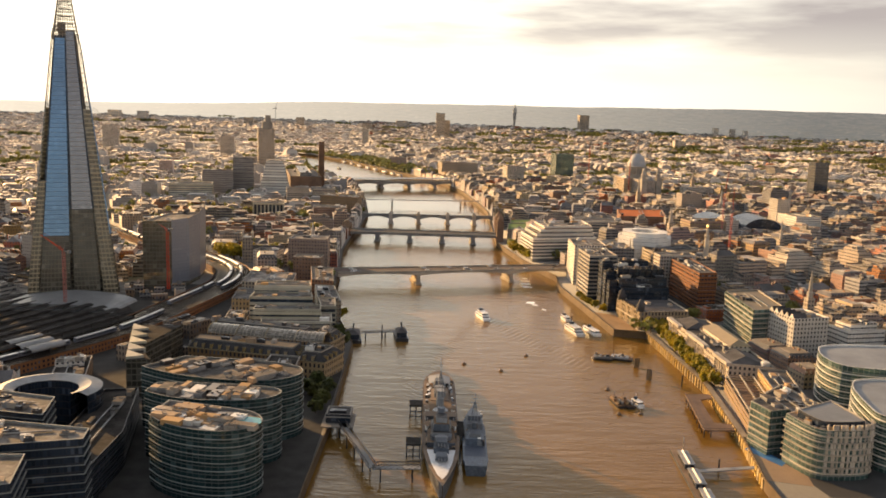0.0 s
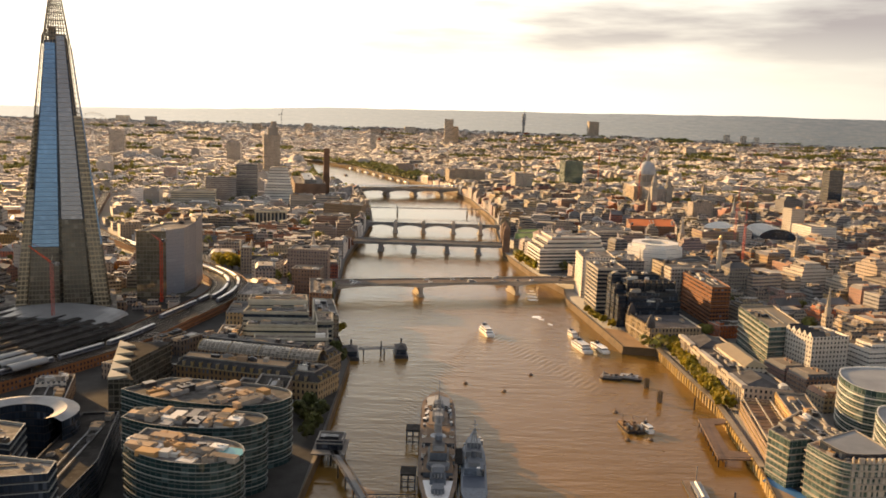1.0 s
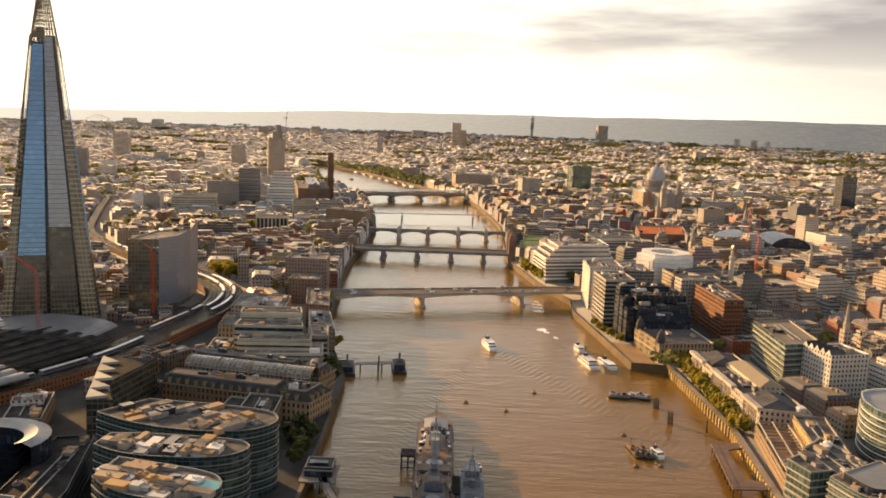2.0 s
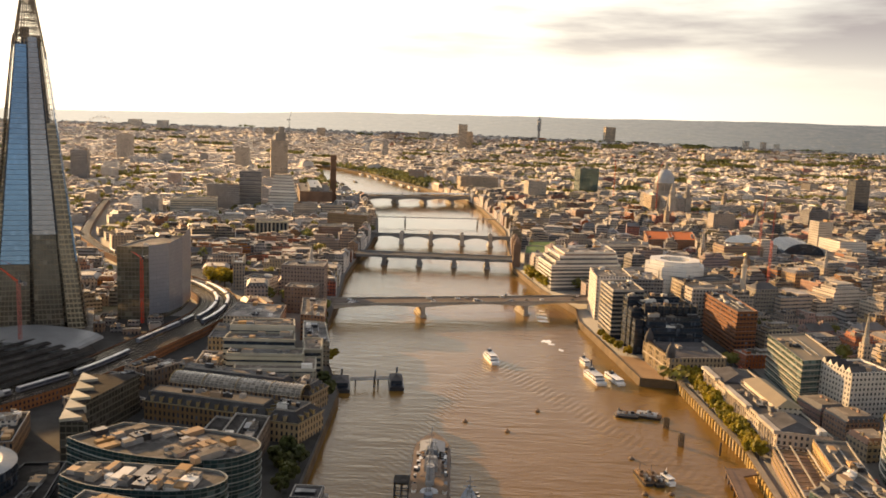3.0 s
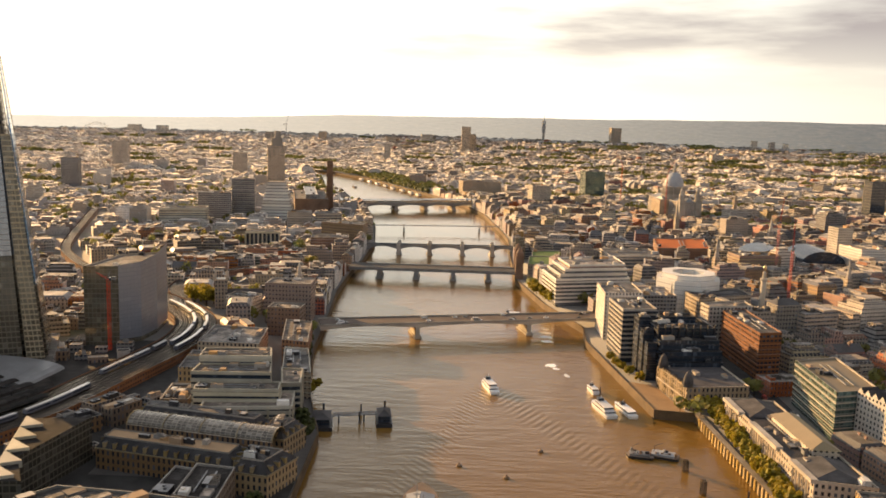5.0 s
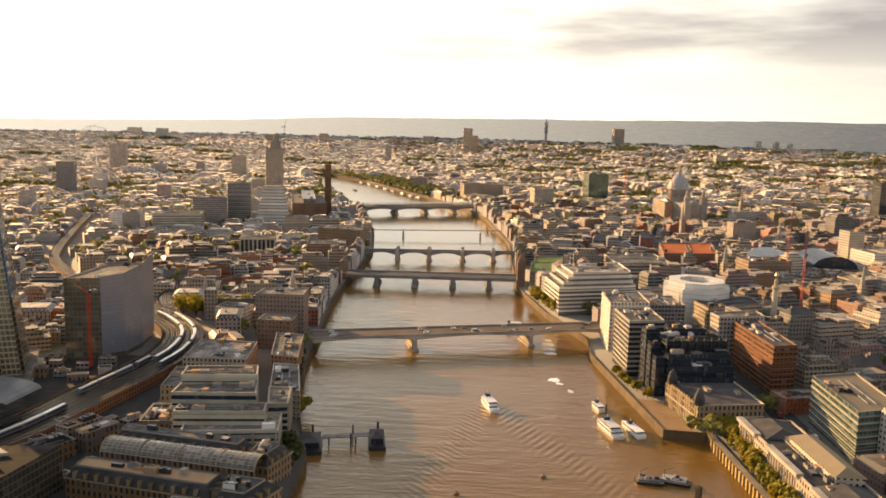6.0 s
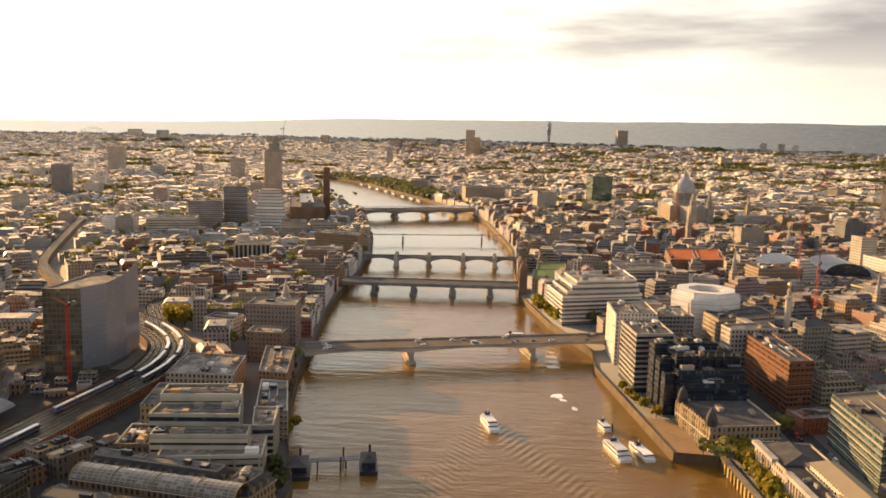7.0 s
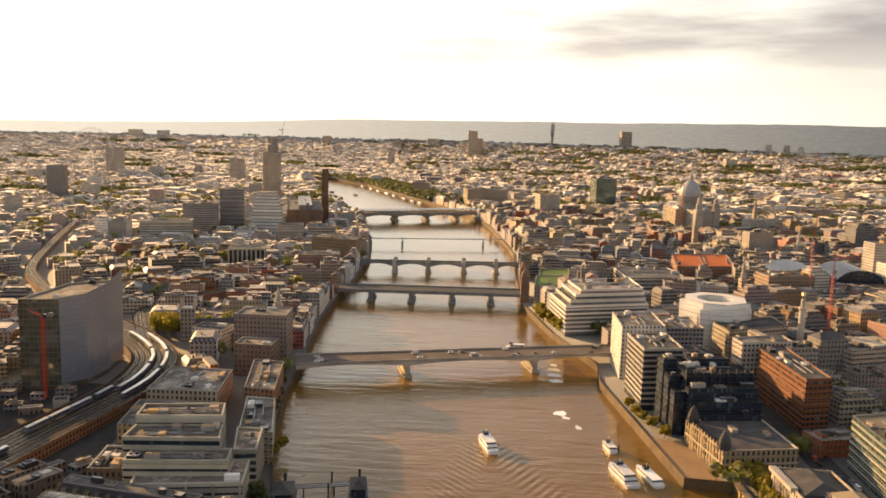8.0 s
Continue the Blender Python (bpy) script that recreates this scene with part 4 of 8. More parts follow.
building("riverside_block", "brown brick riverside warehouse block", [(-172, 600), (-152, 596), (-160, 660), (-182, 664)], 27, F_BRICK, M_ROOF_LT, "warehouse", 0, M_CONC, 3.8, 8, seed=48)
building("street_block", "low brick street block with a terraced roof", [(-232, 548), (-180, 548), (-184, 590), (-236, 592)], 19, F_YELLOW, M_ROOF, "office building", 0, M_CONC, 3.8, 10, seed=49)
building("street_block", "stone street block with a terraced roof", [(-236, 604), (-190, 604), (-194, 652), (-238, 656)], 22, F_STONE, M_ROOF_LT, "office building", 0, M_CONC, 3.8, 10, seed=50)
keep_clear([(-210, 455), (-135, 460), (-135, 530), (-210, 535)])
building("granite_office", "brown granite office block with a notched tower", [(-216, 735), (-175, 735), (-176, 766), (-214, 760)], 42, F_BROWN, M_ROOF_LT, "office building", 0, M_CONC, 4, 2, seed=44)
building("granite_office", "brown granite office block with square windows", [(-204, 692), (-176, 690), (-175, 712), (-203, 712)], 30, F_BROWN, M_ROOF_LT, "office building", 0, M_CONC, 4, 2, seed=45)
building("station_office", "bronze glass tower with a curved pale grey flank", [(-337, 640), (-311, 645), (-299, 658), (-296, 685), (-300, 721), (-330, 700)], 69, G_OLIVE, M_ROOF, "office building", 0, M_CONC, 4, 3, seed=46)

# hospital tower and wing, out of view, added to throw shade over the tracks
building("hospital_tower", "tall grey hospital tower out of view, placed to shade the tracks", rect(-596, 626, 46, 34, 43), 140, F_GREY, M_ROOF, "hospital", 0, M_CONC, 3.6, 3, seed=71)
building("hospital_wing", "broad grey block out of view, added to shade the tracks", rect(-552, 668, 60, 30, 43), 92, F_GREY, M_ROOF, "hospital", 0, M_CONC, 3.6, 3, seed=72)

M_ROADWAY = plain("worn_brown_roadway", (0.15, 0.115, 0.09), 0.85, scale=0.5, vary=0.25)

# ---- bridges ----
def span(name, label, a, b, width, deck, thick, piers, pier_w, mat, arch=2.0, road=M_ASPHALT):
    """A deck from bank to bank on piers, with arched girders between them."""
    a, b = Vector(a), Vector(b)
    d = (b - a).normalized()
    nrm = Vector((-d.y, d.x))
    root = thing(name, label, "bridge", at=((a.x + b.x) / 2, (a.y + b.y) / 2, 0))
    L = (b - a).length
    cuts = [0, *piers, L]
    s = Shape()
    for u0, u1 in zip(cuts, cuts[1:]):
        n = 14
        for i in range(n):
            q0, q1 = u0 + (u1 - u0) * i / n, u0 + (u1 - u0) * (i + 1) / n
            f0, f1 = 2 * i / n - 1, 2 * (i + 1) / n - 1
            z0, z1 = deck - thick - arch * f0 * f0, deck - thick - arch * f1 * f1
            for side in (-1, 1):
                p0, p1 = a + d * q0 + nrm * side * width / 2, a + d * q1 + nrm * side * width / 2
                s.face([(*p0, z0), (*p1, z1), (*p1, deck), (*p0, deck)])
            l0, l1, r0, r1 = (a + d * q0 - nrm * width / 2, a + d * q1 - nrm * width / 2, a + d * q0 + nrm * width / 2, a + d * q1 + nrm * width / 2)
            s.face([(*l0, z0), (*l1, z1), (*r1, z1), (*r0, z0)])
    part("girder", s, [mat], root)
    t = Shape()
    c = [a - nrm * width / 2, b - nrm * width / 2, b + nrm * width / 2, a + nrm * width / 2]
    t.prism([tuple(p) for p in c], deck - 0.3, deck + 0.02)
    part("deck", t, [mat, road], root)
    for side in (-1, 1):
        p = Shape()
        e = [a + nrm * side * (width / 2 - 0.4), b + nrm * side * (width / 2 - 0.4), b + nrm * side * (width / 2 + 0.2), a + nrm * side * (width / 2 + 0.2)]
        p.prism(ccw([tuple(v) for v in e]), deck - 0.6, deck + 1.2, 0, 0)
        part("parapet", p, [mat], root)
    for u in piers:
        p = Shape()
        m = a + d * u
        ang = math.degrees(math.atan2(nrm.y, nrm.x))
        p.box((m.x, m.y, -4), (width * 0.96, pier_w, deck - thick + 4 - arch * 0.6), ang)
        p.box((m.x, m.y, -4), (width * 1.1, pier_w * 1.6, 6.0), ang)
        part("pier", p, [mat], root)
    return root


span("road_bridge", "low grey concrete road bridge on two slim piers", (-163, 711), (88, 779), 26, 13.5, 1.4, (85, 188), 4, M_STONE, 2.6, M_ROADWAY)
span("rail_bridge", "iron rail bridge on thick round piers", (-176, 1006), (28, 1010), 30, 12.5, 2.5, (36, 80, 124, 166), 5, M_METAL, 0.3)
span("arch_bridge", "dark iron road bridge of flat arches", (-176, 1178), (30, 1196), 18, 12.5, 1.0, (45, 88, 134, 176), 5, M_METAL, 5.0)
span("far_rail_bridge", "roofed rail bridge on low arches", (-300, 1700), (-8, 1800), 34, 15, 4.0, (60, 122, 184, 244), 6, M_CONC, 4.0, M_ROOF_LT)


# ---- glass tower ----
SX, SY, APEX = -380, 586, 324
keep_clear([(SX - 45, SY - 45), (SX + 45, SY - 45), (SX + 45, SY + 45), (SX - 45, SY + 45)])


def lean(x, y, z):
    k = (APEX - z) / (APEX - GZ)
    return (SX + (x - SX) * k, SY + (y - SY) * k, z)


def glass_tower():
    root = thing("glass_tower", "tall tapering tower of leaning glass shards with an open steel crown", "skyscraper", at=(SX, SY, GZ))
    core = rect(SX, SY, 60, 51, 22)
    s = Shape()
    s.ring([(x, y, GZ) for x, y in core], [lean(x, y, 88) for x, y in core])
    part("lower_core", s, [G_BASE], root, "bronze glazed lower storeys")
    s = Shape()
    s.ring([lean(x, y, 88) for x, y in core], [lean(x, y, 232) for x, y in core])
    s.face([lean(x, y, 232) for x, y in core])
    part("core", s, [G_DARK], root, "dark recessed glass core")
    out = rect(SX, SY, 74, 64, 22)
    tops = (230, 222, 238, 232)
    for k in range(4):
        a, b = Vector(out[k]), Vector(out[(k + 1) % 4])
        d = b - a
        n = Vector((d.y, -d.x)).normalized()
        for f0, f1, push, bz, tz, glass in ((0.0, 0.115, -0.4, GZ + 9, 112, G_FLOORS), (0.13, 0.465, 1.6, 66, tops[k], G_BLUE), (0.51, 0.80, 0.8, 88, tops[k] + 6, G_SHARD),
                                            (0.835, 1.0, -0.2, GZ + 9, 172, G_FLOORS)):
            p, q = a + d * f0 + n * push, a + d * f1 + n * push
            pi, qi = p - n * 1.8, q - n * 1.8
            loop = [tuple(p), tuple(q), tuple(qi), tuple(pi)]
            s = Shape()
            s.ring([lean(x, y, bz) for x, y in loop], [lean(x, y, tz) for x, y in loop])
            s.face([lean(x, y, tz) for x, y in loop]).face([lean(x, y, bz) for x, y in loop][::-1])
            part("glass_shard", s, [glass], root)
            if bz > 60:
                s = Shape()
                s.ring([lean(x, y, GZ + 9) for x, y in loop], [lean(x, y, bz - 0.5) for x, y in loop])
                part("lower_glazing", s, [G_BASE], root, "dark bronze glazing below the blue and silver panes")
        # open floors at the corner above the tan glazing
        s = Shape()
        for i in range(4):
            p = a + d * (0.845 + 0.045 * i)
            s.bar(lean(p.x, p.y, 172), lean(p.x, p.y, tops[k] + 4), 0.3)
        for z in range(174, tops[k] + 2, 4):
            p, q = a + d * 0.845, a + d * 0.985
            s.bar(lean(p.x, p.y, z), lean(q.x, q.y, z), 0.34)
        part("corner_frame", s, [M_CROWN], root, "open steel corner frame")
        s = Shape()
        spire = lambda v, z: (SX + (v.x - SX) * 0.278 * (296 - z) / 66, SY + (v.y - SY) * 0.278 * (296 - z) / 66, z)
        for i in range(9):
            p = a + d * (0.04 + 0.115 * i)
            s.bar(spire(p, tops[k] - 2), spire(p, 286 - 7 * (i % 3)), 0.34)
        for z in range(tops[k], 284, 3):
            p, q = a + d * 0.04, a + d * 0.96
            s.bar(spire(p, z), spire(q, z), 0.36)
        part("crown_frame", s, [M_CROWN], root, "open steel crown frame")
    for z in range(236, 284, 6):
        s = Shape()
        k = 0.21 * (296 - z) / 66
        o = [(SX + (x - SX) * k, SY + (y - SY) * k, z) for x, y in out]
        s.ring(o, [(x, y, zz + 0.5) for x, y, zz in o]).face([(x, y, zz + 0.5) for x, y, zz in o]).face(o[::-1])
        part("crown_floor", s, [M_CONC], root)
    s = Shape()
    s.prism(rect(SX - 4, SY - 2, 92, 84, 22), GZ, GZ + 9)
    part("podium", s, [F_GREY, M_ROOF], root)


glass_tower()


# ---- railway ----
def smooth(points, step=6.0):
    """Points at even steps on a soft curve through the given ones."""
    out = []
    for i in range(len(points) - 1):
        p0, p1, p2, p3 = (Vector(points[max(0, i - 1)]), Vector(points[i]), Vector(points[i + 1]), Vector(points[min(len(points) - 1, i + 2)]))
        n = max(2, int((p2 - p1).length / step))
        for k in range(n):
            t = k / n
            out.append(0.5 * (2 * p1 + (p2 - p0) * t + (2 * p0 - 5 * p1 + 4 * p2 - p3) * t * t + (3 * p1 - p0 - 3 * p2 + p3) * t ** 3))
    return out + [Vector(points[-1])]


def along(path, off):
    out = []
    for i, p in enumerate(path):
        d = (path[min(i + 1, len(path) - 1)] - path[max(i - 1, 0)]).normalized()
        out.append(p + Vector((d.y, -d.x)) * off)
    return out


MAIN = smooth([(-372, 330), (-334, 392), (-310, 436), (-291, 482), (-277, 549), (-264, 612), (-260, 655), (-268, 704), (-288, 741), (-318, 776), (-372, 828)])
WEST = smooth([(-340, 797), (-372, 828), (-440, 905), (-505, 988), (-556, 1080), (-632, 1300), (-690, 1480)])
BRANCH = smooth([(-290, 745), (-314, 800), (-333, 850), (-330, 905), (-296, 958), (-236, 1000), (-176, 1008)])
RZ = 12.0


def viaduct(label, path, width, tracks):
    root = thing("rail_viaduct", label, "railway", at=(path[0].x, path[0].y, GZ))
    l, r = along(path, -width / 2), along(path, width / 2)
    for e in (l, r):
        s = Shape()
        for i in range(len(path) - 1):
            s.face([(*e[i], GZ), (*e[i + 1], GZ), (*e[i + 1], RZ + 1.1), (*e[i], RZ + 1.1)], 0, [(i * 6, 0), (i * 6 + 6, 0), (i * 6 + 6, 8), (i * 6, 8)])
        part("arch_wall", s, [F_BRICK], root)
    s = Shape()
    for i in range(len(path) - 1):
        s.face([(*l[i], RZ), (*r[i], RZ), (*r[i + 1], RZ), (*l[i + 1], RZ)])
    part("track_bed", s, [M_BALLAST], root)
    for t in tracks:
        for g_ in (-0.75, 0.75):
            e = along(path, t + g_)
            s = Shape()
            for i in range(len(path) - 1):
                a, b = e[i], e[i + 1]
                d = (b - a).normalized() * 0.14
                n = Vector((-d.y, d.x))
                s.face([(*(a - n), RZ + 0.35), (*(b - n), RZ + 0.35), (*(b + n), RZ + 0.35), (*(a + n), RZ + 0.35)])
            part("rail", s, [M_RAIL], root)
    return root


M_BALLAST = plain("track_ballast", (0.045, 0.038, 0.032), 0.95, scale=1.2, vary=0.35, spec=0.1)
M_RAIL = plain("polished_rail", (0.42, 0.35, 0.27), 0.35, 0.8, scale=1.0, vary=0.1)
viaduct("brick railway viaduct with several curved tracks", MAIN, 34, (-13, -9, -5, -1, 3, 7, 11, 14.5))
viaduct("brick railway viaduct running west over the town", WEST, 12, (-3.5, 0, 3.5))
viaduct("brick railway viaduct curving to the river bridge", BRANCH, 16, (-5, -1.5, 2, 5.5))


def carriage():
    root = thing("train_carriage", "pale grey passenger train carriage on the viaduct", "train", "train carriages")
    s = Shape()
    prof = [(-1.4, 0.5), (1.4, 0.5), (1.4, 2.9), (1.0, 3.6), (-1.0, 3.6), (-1.4, 2.9)]
    s.ring([(x, -9.6, z) for x, z in prof], [(x, 9.6, z) for x, z in prof]).face([(x, -9.6, z) for x, z in prof]).face([(x, 9.6, z) for x, z in prof][::-1])
    part("body", s, [M_TRAIN_SIDE], root)
    s = Shape()
    crown = [(-1.15, 3.38), (1.15, 3.38), (1.02, 3.66), (-1.02, 3.66)]
    s.ring([(x, -9.4, z) for x, z in crown], [(x, 9.4, z) for x, z in crown]).face([(x, -9.4, z) for x, z in crown]).face([(x, 9.4, z) for x, z in crown][::-1])
    part("roof", s, [M_TRAIN], root, "carriage roof kept pale for its glint")
    for side in (-1, 1):
        s = Shape()
        s.face([(side * 1.43, -8.6, 1.7), (side * 1.43, 8.6, 1.7), (side * 1.43, 8.6, 2.6), (side * 1.43, -8.6, 2.6)])
        part("window_strip", s, [G_DARK], root)
    s = Shape()
    for y in (-6.5, 6.5):
        s.box((0, y, -0.0), (2.2, 3.0, 0.6))
    part("bogie", s, [M_DARK], root)
    return root


first_car = carriage()
cars = 0
for off, start, count in ((9, 49, 8), (-1, 51, 8), (3, 8, 8), (-6, 38, 4)):
    e = along(MAIN, off)
    for c in range(count):
        i = start + int(c * 20.4 / 6)
        j = i + 3
        if j >= len(e):
            break
        mid, d = (e[i] + e[j]) / 2, e[j] - e[i]
        m = pose(mid.x, mid.y, RZ + 0.35, 0, 0, math.degrees(math.atan2(-d.x, d.y)))
        if cars == 0:
            first_car.matrix_basis = m
        else:
            copy_thing(first_car, m)
        cars += 1

for off, start in ((-3, 2), (2, 10)):
    e = along(WEST, off)
    for c in range(6):
        i = start + int(c * 20.4 / 6)
        mid, d = (e[i] + e[i + 3]) / 2, e[i + 3] - e[i]
        copy_thing(first_car, pose(mid.x, mid.y, RZ + 0.35, 0, 0, math.degrees(math.atan2(-d.x, d.y))))

# station platforms with canopies west of the through tracks
for k in range(9):
    a = Vector((-352 - k * 13, 372 + k * 6))
    b = a + Vector((52, 128))
    root = thing("platform_canopy", "long dark platform canopy of the rail station", "canopy", "platform canopies", at=(a.x, a.y, GZ))
    d = (b - a).normalized()
    n = Vector((d.y, -d.x))
    s = Shape()
    loop = [tuple(a - n * 3.6), tuple(a + n * 3.6), tuple(b + n * 3.6), tuple(b - n * 3.6)]
    s.prism(ccw(loop), RZ + 5, RZ + 5.5, 0, 0)
    s.gable(ccw(loop), RZ + 5.5, 0.8, 0, 0)
    # shade over the platforms put into the roof colour
    part("roof", s, [M_NEAR_BLACK], root)
    s = Shape()
    s.prism(ccw([tuple(a - n * 3), tuple(a + n * 3), tuple(b + n * 3), tuple(b - n * 3)]), GZ, RZ + 1, 0, 0)
    part("platform", s, [M_ASPHALT], root)
    for q in range(5):
        p = a + d * (12 + q * 28)
        s = Shape()
        s.bar((p.x, p.y, RZ + 1), (p.x, p.y, RZ + 5), 0.25)
        part("post", s, [M_DARK], root)
s = Shape()
s.face([(-500, 340, RZ), (-352, 340, RZ), (-292, 500, RZ), (-330, 560, RZ), (-500, 545, RZ)])
s.ring([(-500, 340, GZ), (-352, 340, GZ), (-292, 500, GZ), (-330, 560, GZ), (-500, 545, GZ)], [(-500, 340, RZ), (-352, 340, RZ), (-292, 500, RZ), (-330, 560, RZ), (-500, 545, RZ)])
whole("track_yard", s, M_BALLAST, "raised ballast yard of the rail station", "railway", kind="structure")
root = thing("concourse_roof", "pale low vaulted roof of the station concourse", "station roof", at=(-360, 548, GZ))
s = Shape()
n = 14
for i in range(n):
    a0, a1 = math.pi * i / n, math.pi * (i + 1) / n
    x0, x1 = -372 - 52 * math.cos(a0), -372 - 52 * math.cos(a1)
    s.face([(x0, 512, RZ + 6 * math.sin(a0)), (x1, 512, RZ + 6 * math.sin(a1)), (x1 + 6, 556, RZ + 8 * math.sin(a1)), (x0 + 6, 556, RZ + 8 * math.sin(a0))])
s.face([(-372 - 52 * math.cos(math.pi * i / n), 512, RZ + 6 * math.sin(math.pi * i / n)) for i in range(n + 1)])
part("roof", s, [M_COPPER], root)


# ---- trees ----
def tree(rnd, height, spread, leaf, clumps=34, leaves=22, size=0.9):
    """Tapered trunk, limbs and a crown of small leaf clumps with gaps."""
    root = thing("tree", "broadleaf tree in early autumn leaf", "tree")
    s = Shape()
    s.lathe((0, 0, 0), [(height * 0.035, 0), (height * 0.025, height * 0.3), (height * 0.015, height * 0.62)], 7)
    for k in range(6):
        a, z = math.tau * k / 6 + rnd.uniform(-0.3, 0.3), height * rnd.uniform(0.25, 0.5)
        s.bar((0, 0, z), (spread * 0.6 * math.cos(a), spread * 0.6 * math.sin(a), z + height * 0.25), height * 0.009)
    part("trunk", s, [M_BARK], root)
    s = Shape()
    for k in range(clumps):
        a, r, z = rnd.uniform(0, math.tau), spread * math.sqrt(rnd.random()) * 0.85, rnd.uniform(-1, 1)
        c = Vector((r * math.cos(a), r * math.sin(a), height * 0.62 + z * height * 0.34 * math.sqrt(max(0.05, 1 - (r / spread) ** 2))))
        cr = spread * rnd.uniform(0.22, 0.38)
        s.seed = rnd.random()
        for _ in range(leaves):
            v = Vector((rnd.gauss(0, 1), rnd.gauss(0, 1), rnd.gauss(0, 1))).normalized()
            p = c + v * cr * rnd.uniform(0.6, 1.0)
            u = v.orthogonal().normalized()
            w_ = v.cross(u)
            e = size * rnd.uniform(0.6, 1.2)
            u, w_ = u * e + v * rnd.uniform(-0.3, 0.3), w_ * e
            s.face([p - u - w_, p + u - w_ * 0.6, p + u * 0.7 + w_, p - u * 0.8 + w_ * 0.8])
    part("crown", s, [leaf], root)
    return root


def plant_trees(places, height, spread, leaf, seed, group, size=0.9):
    rnd = random.Random(seed)
    kinds = [tree(rnd, height, spread, leaf, size=size) for _ in range(3)]
    for i, (x, y) in enumerate(places):
        k = kinds[i % 3]
        tagged(k, group=group)
        sc = rnd.uniform(0.85, 1.15)
        m = pose(x, y, GZ, 0, 0, rnd.uniform(0, 360))
        if i < 3:
            k.matrix_basis = m
        else:
            c = copy_thing(k, m)
            c.scale = (sc, sc, sc * rnd.uniform(0.9, 1.1))


plant_trees([(126.5 + 3.5 * (i % 2) + 1.2 * math.sin(i), 546 - i * 6.1) for i in range(26)], 10.0, 4.6, M_LEAF, 1, "quay trees")
plant_trees([(-127, 330), (-132, 342), (-126, 352), (-134, 362), (-129, 318), (-137, 349)], 11, 5, M_LEAF_SHADED, 2, "river walk trees")
plant_trees([(-300, 800), (-290, 806), (-281, 800), (-296, 815), (-286, 792), (-310, 820), (-276, 812)], 17, 8, M_LEAF, 3, "churchyard trees")
plant_trees([(40, 905), (46, 888), (50, 872), (54, 860), (38, 918)], 13, 6, M_LEAF, 4, "bank trees")
plant_trees([(82, 640), (84, 628), (80, 655), (93, 600), (88, 615), (-140, 545), (-138, 556), (-146, 538)], 7, 3.5, M_LEAF, 5, "quay garden trees", 0.6)
plant_trees([(229, 485 - 45), (236, 432), (240, 445), (226, 428), (246, 436), (238, 420)], 16, 8, M_LEAF, 6, "street trees")
plant_trees([(bank(SOUTH, y) - 6 - 3 * (y % 2), y) for y in (540, 551, 560, 571, 583, 610, 622, 640, 655, 668, 681, 470, 481, 460)], 11, 4.5, M_LEAF_SHADED, 8, "embankment trees")
plant_trees([(181, 1400), (186, 1406), (176, 1396)], 16, 7, M_LEAF_GOLD, 7, "golden trees", 1.2)
for x0, x1, y0, y1 in ((-318, -270, 780, 830), (216, 252, 412, 452)):
    keep_clear([(x0, y0), (x1, y0), (x1, y1), (x0, y1)], 0)


def far_woods():
    """Parkland trees along the far river bank and in the distant squares."""
    rnd = random.Random(9)
    s = Shape()
    spots = []
    for i in range(420):
        y = rnd.uniform(2060, 2780)
        spots.append((bank(NORTH, y) + rnd.uniform(-3, 60 + (y - 2060) * 0.12), y, rnd.uniform(9, 15)))
    for i in range(150):                         # a close row overhanging the embankment wall
        y = 2050 + i * 5 + rnd.uniform(-2, 2)
        spots.append((bank(NORTH, y) + rnd.uniform(-4, 3), y, rnd.uniform(11, 15)))
    for i in range(420):                         # gardens behind it
        y = rnd.uniform(2080, 2560)
        spots.append((bank(NORTH, y) + rnd.uniform(4, 90), y, rnd.uniform(12, 18)))
    for i in range(120):
        y = rnd.uniform(1350, 2500)
        spots.append((bank(SOUTH, y) - rnd.uniform(4, 20), y, rnd.uniform(6, 10)))
    for i in range(240):
        cx, cy = rnd.uniform(-1700, 2300) if i < 110 else rnd.uniform(150, 2300), rnd.uniform(1500, 4600)
        if abs(cx - EYE0[0]) > 0.54 * (cy - EYE0[1]) or bank(SOUTH, cy) - 40 < cx < bank(NORTH, cy) + 40:
            continue
        rx, ry = rnd.uniform(18, 80), rnd.uniform(12, 34)
        keep_clear([(cx - rx, cy - ry), (cx + rx, cy - ry), (cx + rx, cy + ry), (cx - rx, cy + ry)], 0)
        for _ in range(int(rx * ry / 28)):
            spots.append((cx + rnd.uniform(-rx, rx), cy + rnd.uniform(-ry, ry), rnd.uniform(9, 16)))
    for x, y, hgt in spots:
        s.seed = rnd.random()
        gz = land(x, y)
        for _ in range(16):
            v = Vector((rnd.gauss(0, 1), rnd.gauss(0, 1), abs(rnd.gauss(0, 1)))).normalized()
            p = Vector((x, y, gz + hgt * 0.5)) + Vector((v.x * hgt * 0.42, v.y * hgt * 0.42, v.z * hgt * 0.5)) * rnd.uniform(0.7, 1)
            u = v.orthogonal().normalized()
            w_ = v.cross(u)
            e = hgt * 0.2
            s.face([p - u * e - w_ * e, p + u * e - w_ * e * 0.6, p + u * e * 0.7 + w_ * e, p - u * e * 0.8 + w_ * e])
    whole("far_trees", s, M_LEAF_FAR, "distant parkland trees along the river and in squares", "trees", kind="stuff")


far_woods()


